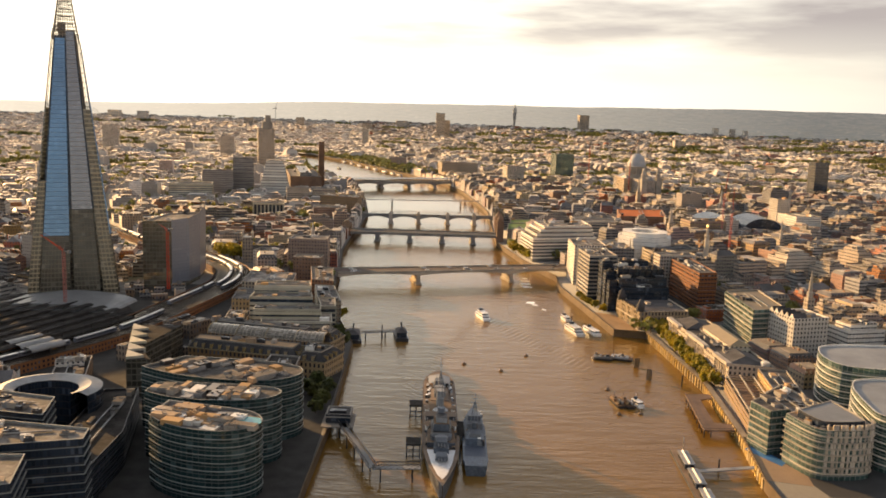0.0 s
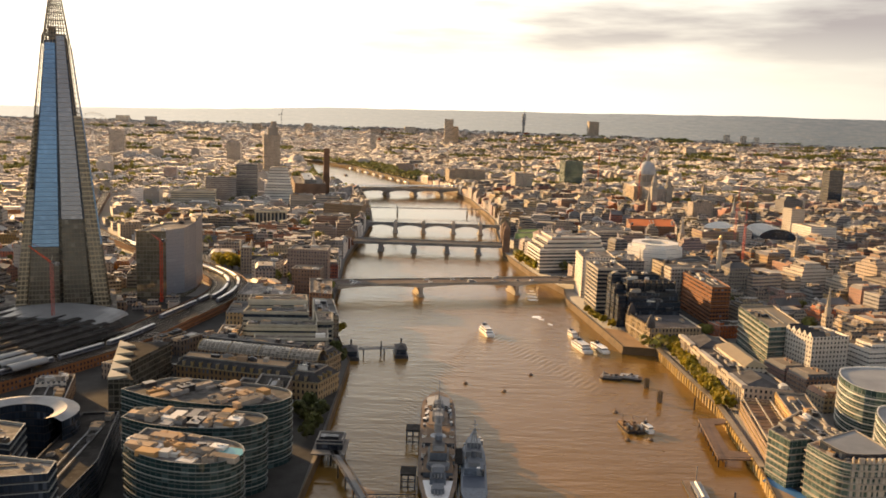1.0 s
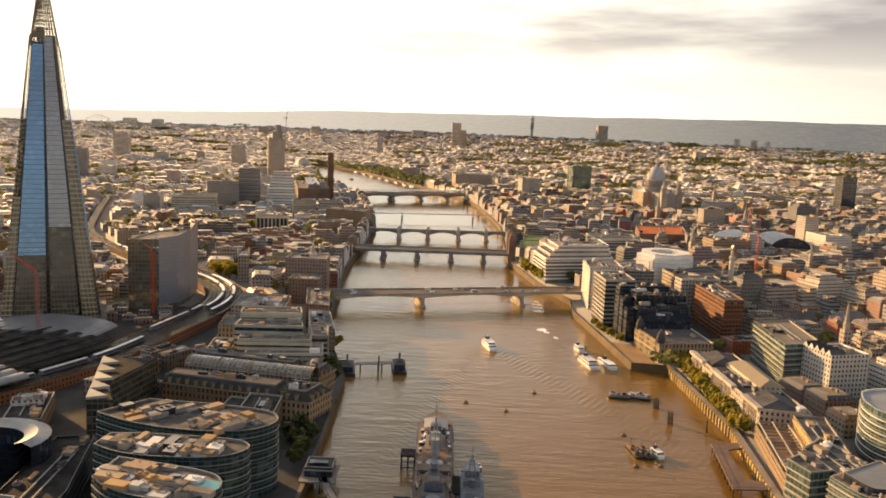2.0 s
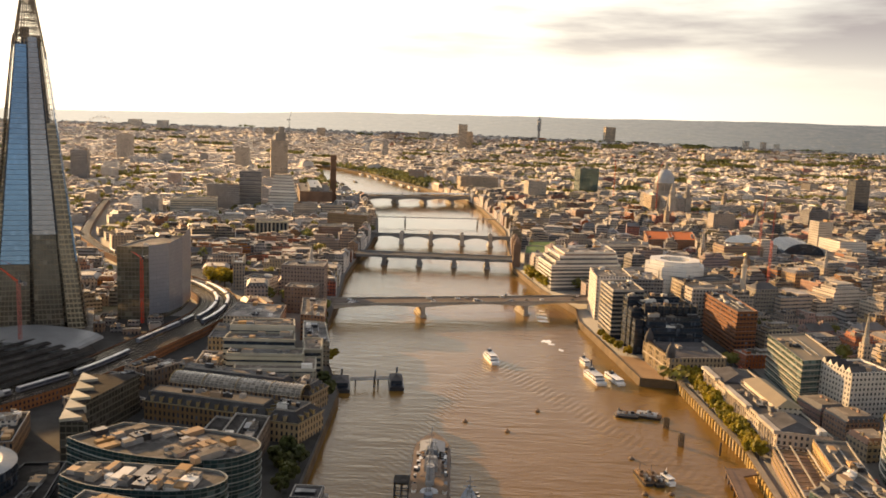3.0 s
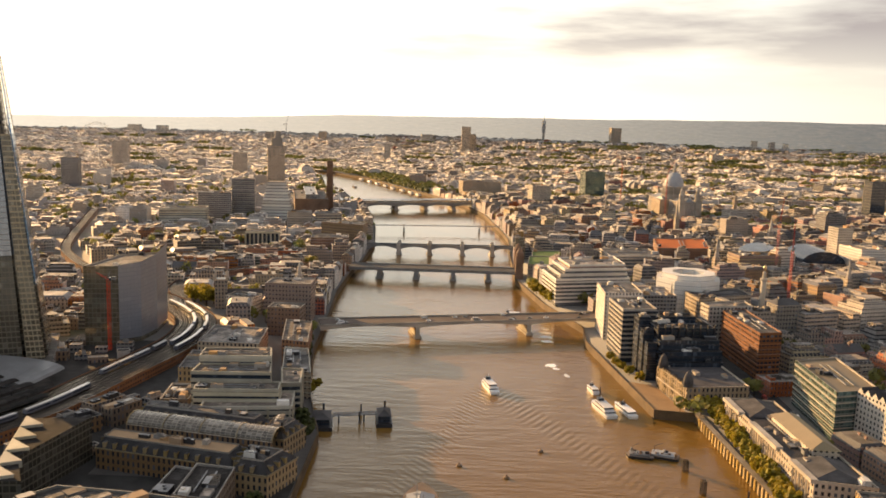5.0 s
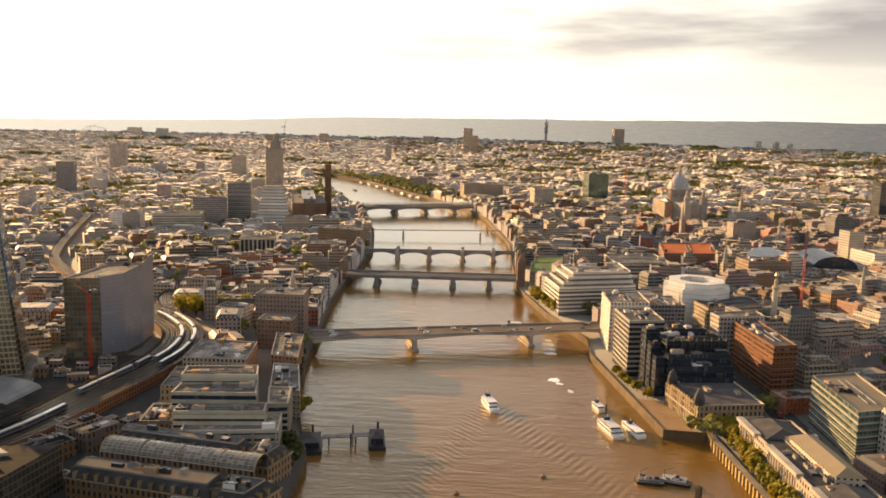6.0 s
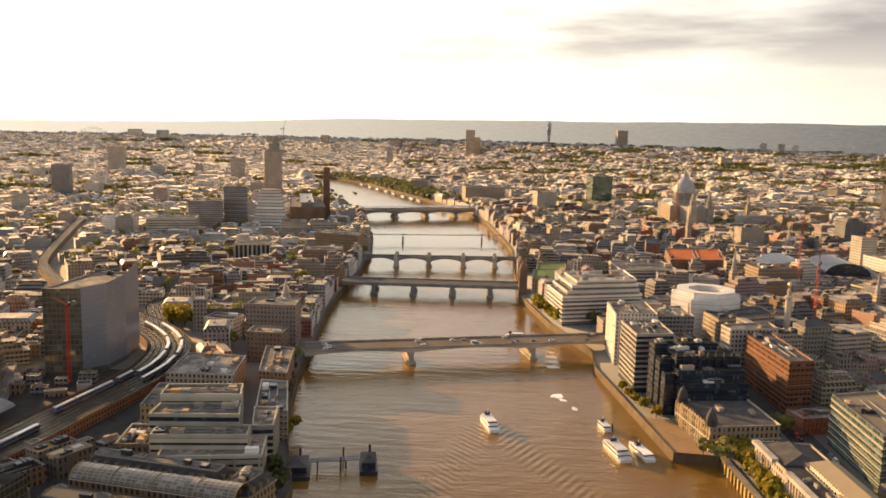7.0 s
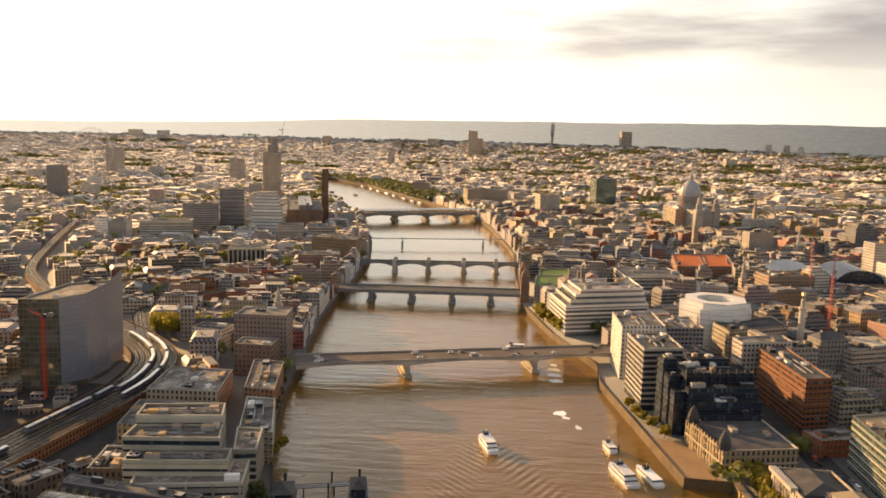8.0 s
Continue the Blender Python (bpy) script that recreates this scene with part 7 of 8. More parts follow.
building("white_terrace_block", "pale stone block with close rows of windows", [(-258, 760), (-231, 753), (-227, 772), (-254, 779)], 24, F_WHITE, M_ROOF, "office building", 0, M_STONE, 4, 5, seed=301)
building("green_glazed_block", "low green glazed block with a bright metal roof edge", [(-352, 1004), (-282, 1016), (-286, 1038), (-356, 1028)], 17, G_GREEN, M_COPPER, "office building", 2, M_WHITE, 4, 3, seed=302)
building("banded_block", "long cream office block with banded floors", [(-520, 1321), (-451, 1341), (-458, 1376), (-527, 1356)], 36, G_GREY, M_ROOF_LT, "office building", 8, M_CREAM, 3.8, 6, band_h=1.9, seed=303)
building("grey_slab", "grey concrete office slab", [(-490, 1424), (-438, 1441), (-446, 1466), (-498, 1449)], 52, F_GREY, M_ROOF, "office building", 0, M_CONC, 4, 4, seed=304)
arc = building("colonnaded_hall", "dark hall with a row of tall pale columns", [(-340, 1151), (-295, 1161), (-299, 1186), (-344, 1176)], 28, G_DARK, M_ROOF_LT, "hall", 0, M_CREAM, 4, 4, seed=305)
for i in range(9):
    s = Shape()
    s.box((-339.5 + 44 * i / 8, 1150.2 + 9.8 * i / 8, GZ), (2.2, 1.6, 20), 12)
    part("column", s, [M_CREAM], arc)
s = Shape()
s.box((-317.3, 1155.2, GZ + 20), (48, 2.2, 2.4), 12.5)
part("entablature", s, [M_CREAM], arc)
building("brick_riverside_block", "red brick riverside block with rows of balconies", [(-241, 1102), (-193, 1113), (-198, 1150), (-246, 1140)], 30, F_BRICK, M_ROOF, "apartment block", 7, M_CONC, 3.6, 5, band_h=0.5, seed=306)
building("banded_block", "pale office block with long window bands", [(-321, 1340), (-284, 1350), (-290, 1378), (-327, 1368)], 34, F_PALE, M_ROOF_LT, "office building", 7, M_STONE, 4, 5, band_h=1.5, seed=307)
building("banded_block", "grey office block with long window bands", [(-278, 1352), (-239, 1362), (-245, 1390), (-284, 1380)], 33, G_GREY, M_ROOF_LT, "office building", 7, M_STONE, 4, 5, band_h=1.5, seed=308)
building("brick_riverside_block", "brown riverside block with cream floor bands", [(-249, 1231), (-186, 1210), (-183, 1248), (-246, 1268)], 35, F_WAREHOUSE, M_ROOF, "apartment block", 8, M_TAN, 3.7, 6, band_h=0.8, seed=309)
building("brown_banded_office", "brown office block with tan floor bands", [(285, 1000), (338, 1012), (333, 1042), (280, 1030)], 42, F_BROWN, M_ROOF, "office building", 9, M_TAN, 3.9, 8, band_h=1.2, seed=310)
building("long_office", "long low stone office block with a pale roof", [(46, 1322), (201, 1360), (196, 1387), (41, 1349)], 26, F_STONE, M_ROOF_LT, "office building", 5, M_STONE, 4, 14, band_h=0.8, seed=311)
building("white_flat_block", "white flat-roofed office block", [(468, 1653), (574, 1682), (568, 1720), (462, 1690)], 30, F_WHITE, M_ROOF, "office building", 0, M_WHITE, 4, 8, seed=312)
minster = thing("church_tower", "square grey stone church tower with four corner pinnacles", "church", at=(-270, 787, GZ))
keep_clear(rect(-262, 790, 50, 22, 10), 2)
s = Shape()
s.prism(rect(-270, 787, 11.5, 11.5, 12), GZ, 34, 0, 1)
part("tower", s, [F_STONE, M_COPPER], minster)
for sx, sy in ((-1, -1), (1, -1), (1, 1), (-1, 1)):
    px, py = rect(-270, 787, 11, 11, 12)[((-1, -1), (1, -1), (1, 1), (-1, 1)).index((sx, sy))]
    s = Shape()
    s.lathe((px, py, 33), [(1.2, 0), (1.2, 4), (1.5, 4.2), (0.1, 9)], 8)
    part("pinnacle", s, [M_STONE], minster)
s = Shape()
s.prism(rect(-248, 792, 34, 12, 12), GZ, 19, 0, 1).gable(rect(-248, 792, 34, 12, 12), 19, 5, 1, 0)
part("nave", s, [F_STONE, M_SLATE], minster)
vault = thing("twin_vault_block", "office block with two dark barrel-vaulted glass roofs", "office building", at=(378, 1100, GZ))
keep_clear([(318, 1060), (440, 1060), (440, 1140), (318, 1140)])
s = Shape()
s.prism([(320, 1062), (440, 1066), (440, 1135), (320, 1130)], GZ, 26, 0, 1)
part("wall", s, [F_STONE, M_ROOF], vault)
for cx in (350, 410):
    s = Shape()
    for i in range(10):
        t0, t1 = math.pi * i / 10, math.pi * (i + 1) / 10
        s.face([(cx - 27 * math.cos(t0), 1064, 26 + 15 * math.sin(t0)), (cx - 27 * math.cos(t1), 1064, 26 + 15 * math.sin(t1)), (cx - 27 * math.cos(t1), 1132, 26 + 15 * math.sin(t1)), (cx - 27 * math.cos(t0), 1132, 26 + 15 * math.sin(t0))], 0, [(i * 8.5, 0), (i * 8.5 + 8.5, 0), (i * 8.5 + 8.5, 68), (i * 8.5, 68)])
    s.face([(cx - 27 * math.cos(math.pi * i / 10), 1064, 26 + 15 * math.sin(math.pi * i / 10)) for i in range(11)], 0, [(i * 5, 30 * math.sin(math.pi * i / 10)) for i in range(11)])
    part("barrel_roof", s, [G_DARK], vault)

# big wheel in the haze
wheel = thing("observation_wheel", "huge white spoked observation wheel far off in the haze", "ferris wheel", at=(-1222, 2740, GZ))
s = Shape()
for i in range(40):
    t0, t1 = math.tau * i / 40, math.tau * (i + 1) / 40
    u = Vector((0.75, 0.66, 0))
    c = Vector((-1222, 2740, 72))
    p = lambda t, r: tuple(c + u * r * math.cos(t) + Vector((0, 0, r * math.sin(t))))
    s.bar(p(t0, 60), p(t1, 60), 0.9)
    s.bar(p(t0, 55), p(t1, 55), 0.5)
part("rim", s, [M_WHITE], wheel)
s = Shape()
for i in range(24):
    s.bar(p(math.tau * i / 24, 55), tuple(c), 0.12)
part("spokes", s, [M_WHITE], wheel)
for i in range(32):
    t = math.tau * i / 32
    s = Shape()
    s.lathe(p(t, 64), [(0.4, -1.8), (2.2, -0.9), (2.2, 0.9), (0.4, 1.8)], 8)
    part("capsule", s, [M_WHITE], wheel)
s = Shape()
s.bar((-1222, 2740, 72), (-1200, 2700, GZ), 1.6).bar((-1222, 2740, 72), (-1250, 2705, GZ), 1.6)
part("stay", s, [M_WHITE], wheel)


# ---- cranes ----
def crane(x, y, base, top, jib, turn, mat=None, luff=35, label="red tower crane with a raised jib"):
    root = thing("tower_crane", label, "crane", "tower cranes", at=(x, y, base))
    mat = mat or M_RED
    s = Shape()
    for sx in (-0.9, 0.9):
        for sy in (-0.9, 0.9):
            s.bar((x + sx, y + sy, base), (x + sx, y + sy, top), 0.2)
    z, k = base, 0
    while z + 3 < top:
        a, b = (-0.9, 0.9) if k % 2 else (0.9, -0.9)
        s.bar((x + a, y - 0.9, z), (x + b, y - 0.9, z + 3), 0.13).bar((x - 0.9, y + a, z), (x - 0.9, y + b, z + 3), 0.13)
        z, k = z + 3, k + 1
    part("mast", s, [mat], root)
    d = Vector((math.cos(radians(turn)) * math.cos(radians(luff)), math.sin(radians(turn)) * math.cos(radians(luff)), math.sin(radians(luff))))
    o, e = Vector((x, y, top)), Vector((x, y, top)) + d * jib
    side = Vector((-math.sin(radians(turn)), math.cos(radians(turn)), 0)) * 0.7
    s = Shape()
    s.bar(o + side, e, 0.18).bar(o - side, e, 0.18).bar(o + Vector((0, 0, 1.4)), e, 0.18)
    for i in range(12):
        f, g_ = i / 12, (i + 1) / 12
        s.bar(o + side * (1 - f) + d * jib * f, o - side * (1 - g_) + d * jib * g_, 0.1)
    part("jib", s, [mat], root)
    s = Shape()
    back = o - Vector((d.x, d.y, 0)).normalized() * 7
    s.bar(o, back, 0.4).box((back.x, back.y, top - 1.2), (2.4, 2.4, 2.4), turn).bar(o, o + Vector((0, 0, 7)) - d * 2, 0.25)
    part("counter_jib", s, [M_METAL], root)
    s = Shape()
    s.box((x + 1.4, y, top - 0.5), (1.8, 1.8, 2.2), turn)
    part("cab", s, [G_DARK], root)


crane(-303, 606, RZ, 66, 16, 255, luff=30)
crane(282, 830, 20, 76, 34, 70, luff=62)
crane(330, 1005, 20, 82, 34, 60, luff=60)
crane(430, 640, 20, 70, 30, 120, luff=50)
crane(340, 1640, 20, 98, 40, 30, luff=55)
crane(300, 1900, 20, 100, 40, 150, luff=55)
crane(-468, 2028, 100, 160, 40, 60, M_METAL, 70, "grey tower crane with a raised jib")
crane(-360, 520, GZ, 60, 30, 150, luff=20)

building("garden_roof_block", "low office block with a green planted roof", [(36, 990), (72, 997), (80, 1062), (42, 1054)], 24, F_STONE, M_SEDUM, "office building", 4, M_CONC, 4, 1, seed=96)
building("garden_roof_block", "low office block with a green planted roof", [(46, 1066), (82, 1074), (86, 1120), (50, 1112)], 22, F_STONE, M_SEDUM, "office building", 4, M_CONC, 4, 1, seed=97)

# ---- footbridge, solar roof, riverside ----
foot = thing("footbridge", "slim steel suspension footbridge on two Y-shaped piers", "bridge", at=(-100, 1420, 0))
a, b = Vector((-206, 1398)), Vector((18, 1438))
d = (b - a).normalized()
n = Vector((-d.y, d.x))
s = Shape()
s.prism(ccw([tuple(a - n * 2), tuple(b - n * 2), tuple(b + n * 2), tuple(a + n * 2)]), 10.2, 10.8, 0, 0)
part("deck", s, [M_METAL], foot)
for f in (0.29, 0.85):
    p = a + (b - a) * f
    s = Shape()
    s.bar((*p, -3), (*p, 7), 1.6, 0, 8)
    s.bar((*p, 7), (*(p + n * 6), 14), 0.6).bar((*p, 7), (*(p - n * 6), 14), 0.6)
    part("pier", s, [M_METAL], foot)
for sg in (-1, 1):
    s = Shape()
    s.bar((*(a + n * sg * 3), 11.5), (*(b + n * sg * 3), 11.5), 0.2)
    part("cable", s, [M_METAL], foot)
arch = bpy.data.objects["far_rail_bridge"]
s = Shape()
a, b = Vector((-290, 1704)), Vector((-14, 1798))
d = (b - a).normalized()
n = Vector((-d.y, d.x))
for i in range(34):
    p, q = a + (b - a) * (i / 34), a + (b - a) * ((i + 0.86) / 34)
    s = Shape()
    s.gable([tuple(p - n * 13), tuple(q - n * 13), tuple(q + n * 13), tuple(p + n * 13)], 20.5, 1.6, 0, 0)
    part("roof_panel", s, [M_SOLAR], arch)
for i in range(20):
    p = a + (b - a) * (i + 0.5) / 20
    s = Shape()
    for sg in (-1, 1):
        s.bar((*(p + n * 12 * sg), 15), (*(p + n * 12 * sg), 20.5), 0.3)
    part("roof_post", s, [M_WHITE], arch)
rail = bpy.data.objects["rail_bridge"]
for u in (-1, 1):
    s = Shape()
    s.prism(rect(26, 1010 + u * 17, 9, 8, 2), GZ, 34, 0, 0)
    s.lathe((26, 1010 + u * 17, 34), [(4.5, 0), (4.4, 3), (2.5, 6), (0.2, 10)], 8)
    part("bridge_tower", s, [M_OLDBRICK], rail)
iron = bpy.data.objects["arch_bridge"]
for u in (45, 88, 134, 176):
    p = Vector((-176, 1178)) + (Vector((30, 1196)) - Vector((-176, 1178))).normalized() * u
    for sg in (-1, 1):
        s = Shape()
        s.box((p.x, p.y + sg * 9.6, -3), (5, 3.5, 20.5), 5)
        part("pier_turret", s, [M_STONE], iron)


def vehicle(kind, x, y, z, turn, mat):
    """Car, van or bus with wheels."""
    root = thing(kind, {"car": "small parked car on the road", "bus": "red double-deck bus on the bridge", "van": "white van on the road"}[kind], kind, kind + "s")
    l, w, hgt = {"car": (4.3, 1.8, 0.8), "van": (5.4, 2.0, 1.6), "bus": (11, 2.5, 3.6)}[kind]
    s = Shape()
    s.box((0, 0, 0.35), (l, w, hgt))
    part("body", s, [mat], root)
    s = Shape()
    s.prism(rect(-0.2, 0, l * (0.55 if kind == "car" else 0.9), w * 0.9), 0.35 + hgt, 0.35 + hgt + 0.6, 0, 1)
    part("cabin", s, [G_DARK, mat], root)
    for sx in (-1, 1):
        for sy in (-1, 1):
            s = Shape()
            s.bar((sx * l * 0.32, sy * w * 0.5, 0.35), (sx * l * 0.32, sy * w * 0.42, 0.35), 0.34, 0, 10)
            part("wheel", s, [M_DARK], root)
    root.matrix_basis = pose(x, y, z, 0, 0, turn)
    return root


rnd = random.Random(12)
for i in range(20):
    u = rnd.uniform(8, 250)
    lane = rnd.choice((-9, -5.5, 5.5, 9))
    p = Vector((-163, 711)) + Vector((251, 68)).normalized() * u + Vector((-68, 251)).normalized() * lane
    kind = rnd.choices(("car", "van", "bus"), (6, 3, 0))[0]
    vehicle(kind, p.x, p.y, 13.52, 14.4, M_RED if kind == "bus" else rnd.choice((M_BOAT, M_DARK, M_METAL, M_BOAT)))
rnd = random.Random(31)
for i in range(34):
    y = 342 + i * 7.6 + rnd.uniform(-2, 2)
    kind = rnd.choices(("car", "van"), (5, 2))[0]
    vehicle(kind, rnd.choice((171.5, 174.5, 179.5, 182.5)), y, GZ + 0.06, 90, rnd.choice((M_BOAT, M_DARK, M_METAL, M_SHIP, M_RED)))


# low sheds, hoardings and site huts between the tracks and the glass tower
rnd = random.Random(77)
for k, (x, y) in enumerate(((-338, 598), (-322, 602), (-308, 596), (-334, 618), (-316, 622), (-300, 628), (-342, 634), (-292, 604), (-346, 610),
                            (-274, 470), (-250, 505), (-236, 512), (-274, 500), (-232, 440), (-240, 424), (-252, 440))):
    w, d = rnd.uniform(7, 15), rnd.uniform(5, 10)
    building("site_shed", "low flat-roofed shed beside the tracks", rect(x, y, w, d, 15 + rnd.uniform(-8, 8) if y > 560 else 62), GZ + rnd.uniform(3.5, 8), rnd.choice((F_WAREHOUSE, M_CONC, F_GREY)),
             rnd.choice((M_NEAR_BLACK, M_SUNLIT_TAN, M_ROOF, M_COPPER)), "shed", 0, M_CONC, plant=3, seed=200 + k, group="site sheds", clutter=0.5, parapet=0.4)

# white slabs below the road bridge paint the sun that windows throw on water
def foam(cx, cy, length, wide, turn, seed):
    rnd = random.Random(seed)
    n, c, q = 12, math.cos(radians(turn)), math.sin(radians(turn))
    edge = []
    for i in range(n):
        a = math.tau * i / n
        u, v = length / 2 * math.cos(a) * rnd.uniform(0.8, 1.1), wide / 2 * math.sin(a) * rnd.uniform(0.6, 1.2)
        edge.append((cx + u * c - v * q, cy + u * q + v * c))
    s = Shape()
    s.prism(ccw(edge), -0.1, 0.12, 0, 0)
    whole("foam_streak", s, M_SUN_PATCH, "white streak standing for reflected sun on the brown river", "foam", "foam streaks")


for k, row in enumerate(((39, 772, 7, 5, -30), (38, 758, 11, 9, -25), (37, 743, 12, 10, -25), (37, 728, 12, 9, -18), (33, 653, 10, 11, -30), (36, 644, 7, 5, -50), (42.6, 626, 4, 9, 10))):
    foam(*row, k)

# vessels moored below the far embankment
moored = cruise_boat("moored_boat", "white vessel moored below the far embankment", 34, 8, 1, "far moored boats")
for k, (y, off) in enumerate(((2080, 14), (2125, 14), (2180, 14), (2240, 16), (2300, 14), (2365, 15), (2430, 15), (2500, 16))):
    m = pose(bank(NORTH, y) - off, y, 0, 0, 0, 23)
    if k:
        copy_thing(moored, m)
    else:
        moored.matrix_basis = m
for x, y in ((-352, 2140), (-372, 2180), (-330, 2230), (-398, 2290)):
    put(barge("dark lighter moored in the far reach", 30, 8, M_DARK), x, y, 20)

# ---- the town between ----
def near_path(path, reach):
    pts = [(p.x, p.y) for p in path[::2]]
    return lambda x, y: any((x - a) ** 2 + (y - b) ** 2 < reach * reach for a, b in pts)


OPEN = [
    near_path(MAIN, 27), near_path(BRANCH, 18), near_path(WEST, 24),
    lambda x, y: -500 < x < -285 and 335 < y < 565 and (x + 352) * 0.37 < (y - 335),
    lambda x, y: x < -330 and 335 < y < 560,
    lambda x, y: -142 < x < -100 and 150 < y < 480,
    lambda x, y: -240 < x < -120 and 150 < y < 460,
    lambda x, y: 60 < x < 128 and 200 < y < 640,
    lambda x, y: -120 < x < 90 and 680 < y < 790,
    lambda x, y: x > 60 and y < 345,
    lambda x, y: 156 < x < 176 and 600 < y < 700,      # street
    lambda x, y: 160 < x < 190 and 380 < y < 466,
    lambda x, y: 166 < x < 188 and 380 < y < 600,      # street behind the customs hall
]


def town_house(s, rnd, cx, cy, w, d, turn, top, roof, simple=False):
    """One town building: walls with a pitched roof and chimneys, or a flat roof behind a parapet with plant on it."""
    pts = rect(cx, cy, w, d, turn)
    gz = land(cx, cy) - 1.5 if land(cx, cy) > GZ + 0.5 else GZ
    top += max(0, gz - GZ)
    c, sn = math.cos(radians(turn)), math.sin(radians(turn))
    at = lambda u, v: (cx + u * c - v * sn, cy + u * sn + v * c)
    if roof >= 2:
        s.ring([(x, y, gz) for x, y in pts], [(x, y, top) for x, y in pts])
        rise = min(min(w, d) * 0.3, 6)
        if min(w, d) > 17 or rnd.random() < 0.4:
            inner, up = offset(pts, -min(w, d) * 0.14), 3.2        # mansard
            s.ring([(x, y, top) for x, y in pts], [(x, y, top + up) for x, y in inner], 1).face([(x, y, top + up) for x, y in inner], 2)
            for k in range(0 if simple else int(w / 3.4)):
                u = -w / 2 + 2 + k * 3.4
                for sg in (-1, 1):
                    s.box((*at(u, sg * (d / 2 - 0.9)), top + 0.4), (1.3, 1.6, 1.7), turn, 0, 1)
            rise = up
        else:
            s.gable(pts, top, rise, 1, 0, rnd.choice((0, 0.2)))
        for k in range(rnd.randrange(1, 4)):
            s.box((*at(rnd.uniform(-0.42, 0.42) * w, rnd.uniform(-0.2, 0.2) * d), top), (1.1, 2.2, rise + rnd.uniform(1, 2.2)), turn, 0, 2)
    else:
        s.prism(pts, gz, top, 0, 1, 0.9)
        tier = rnd.random()
        if tier < 0.45 and min(w, d) > 12:
            s.prism(rect(*at(0, 0), w * 0.72, d * 0.68, turn), top - 0.9, top + 3.2, 0, 1)
            top += 3.2 + 0.9
            if tier < 0.16:                      # a second set-back storey
                s.prism(rect(*at(0, 0), w * 0.5, d * 0.44, turn), top - 0.9, top + 2.6, 0, 1)
        elif tier < 0.62 and min(w, d) > 14:     # two wings of unequal height
            s.prism(rect(*at(w * 0.26, 0), w * 0.4, d * 0.92, turn), top - 0.9, top + rnd.uniform(2, 6), 0, 1)
        for k in range(rnd.randrange(2, 5) if simple else rnd.randrange(4, 12)):
            bw, bd = rnd.uniform(0.06, 0.3) * w, rnd.uniform(0.06, 0.3) * d
            u, v = rnd.uniform(-0.36, 0.36) * (w - bw), rnd.uniform(-0.34, 0.34) * (d - bd)
            s.box((*at(u, v), top - 0.9), (bw, bd, rnd.uniform(1.2, 4.2)), turn, rnd.choice((0, 2, 2)), 2)


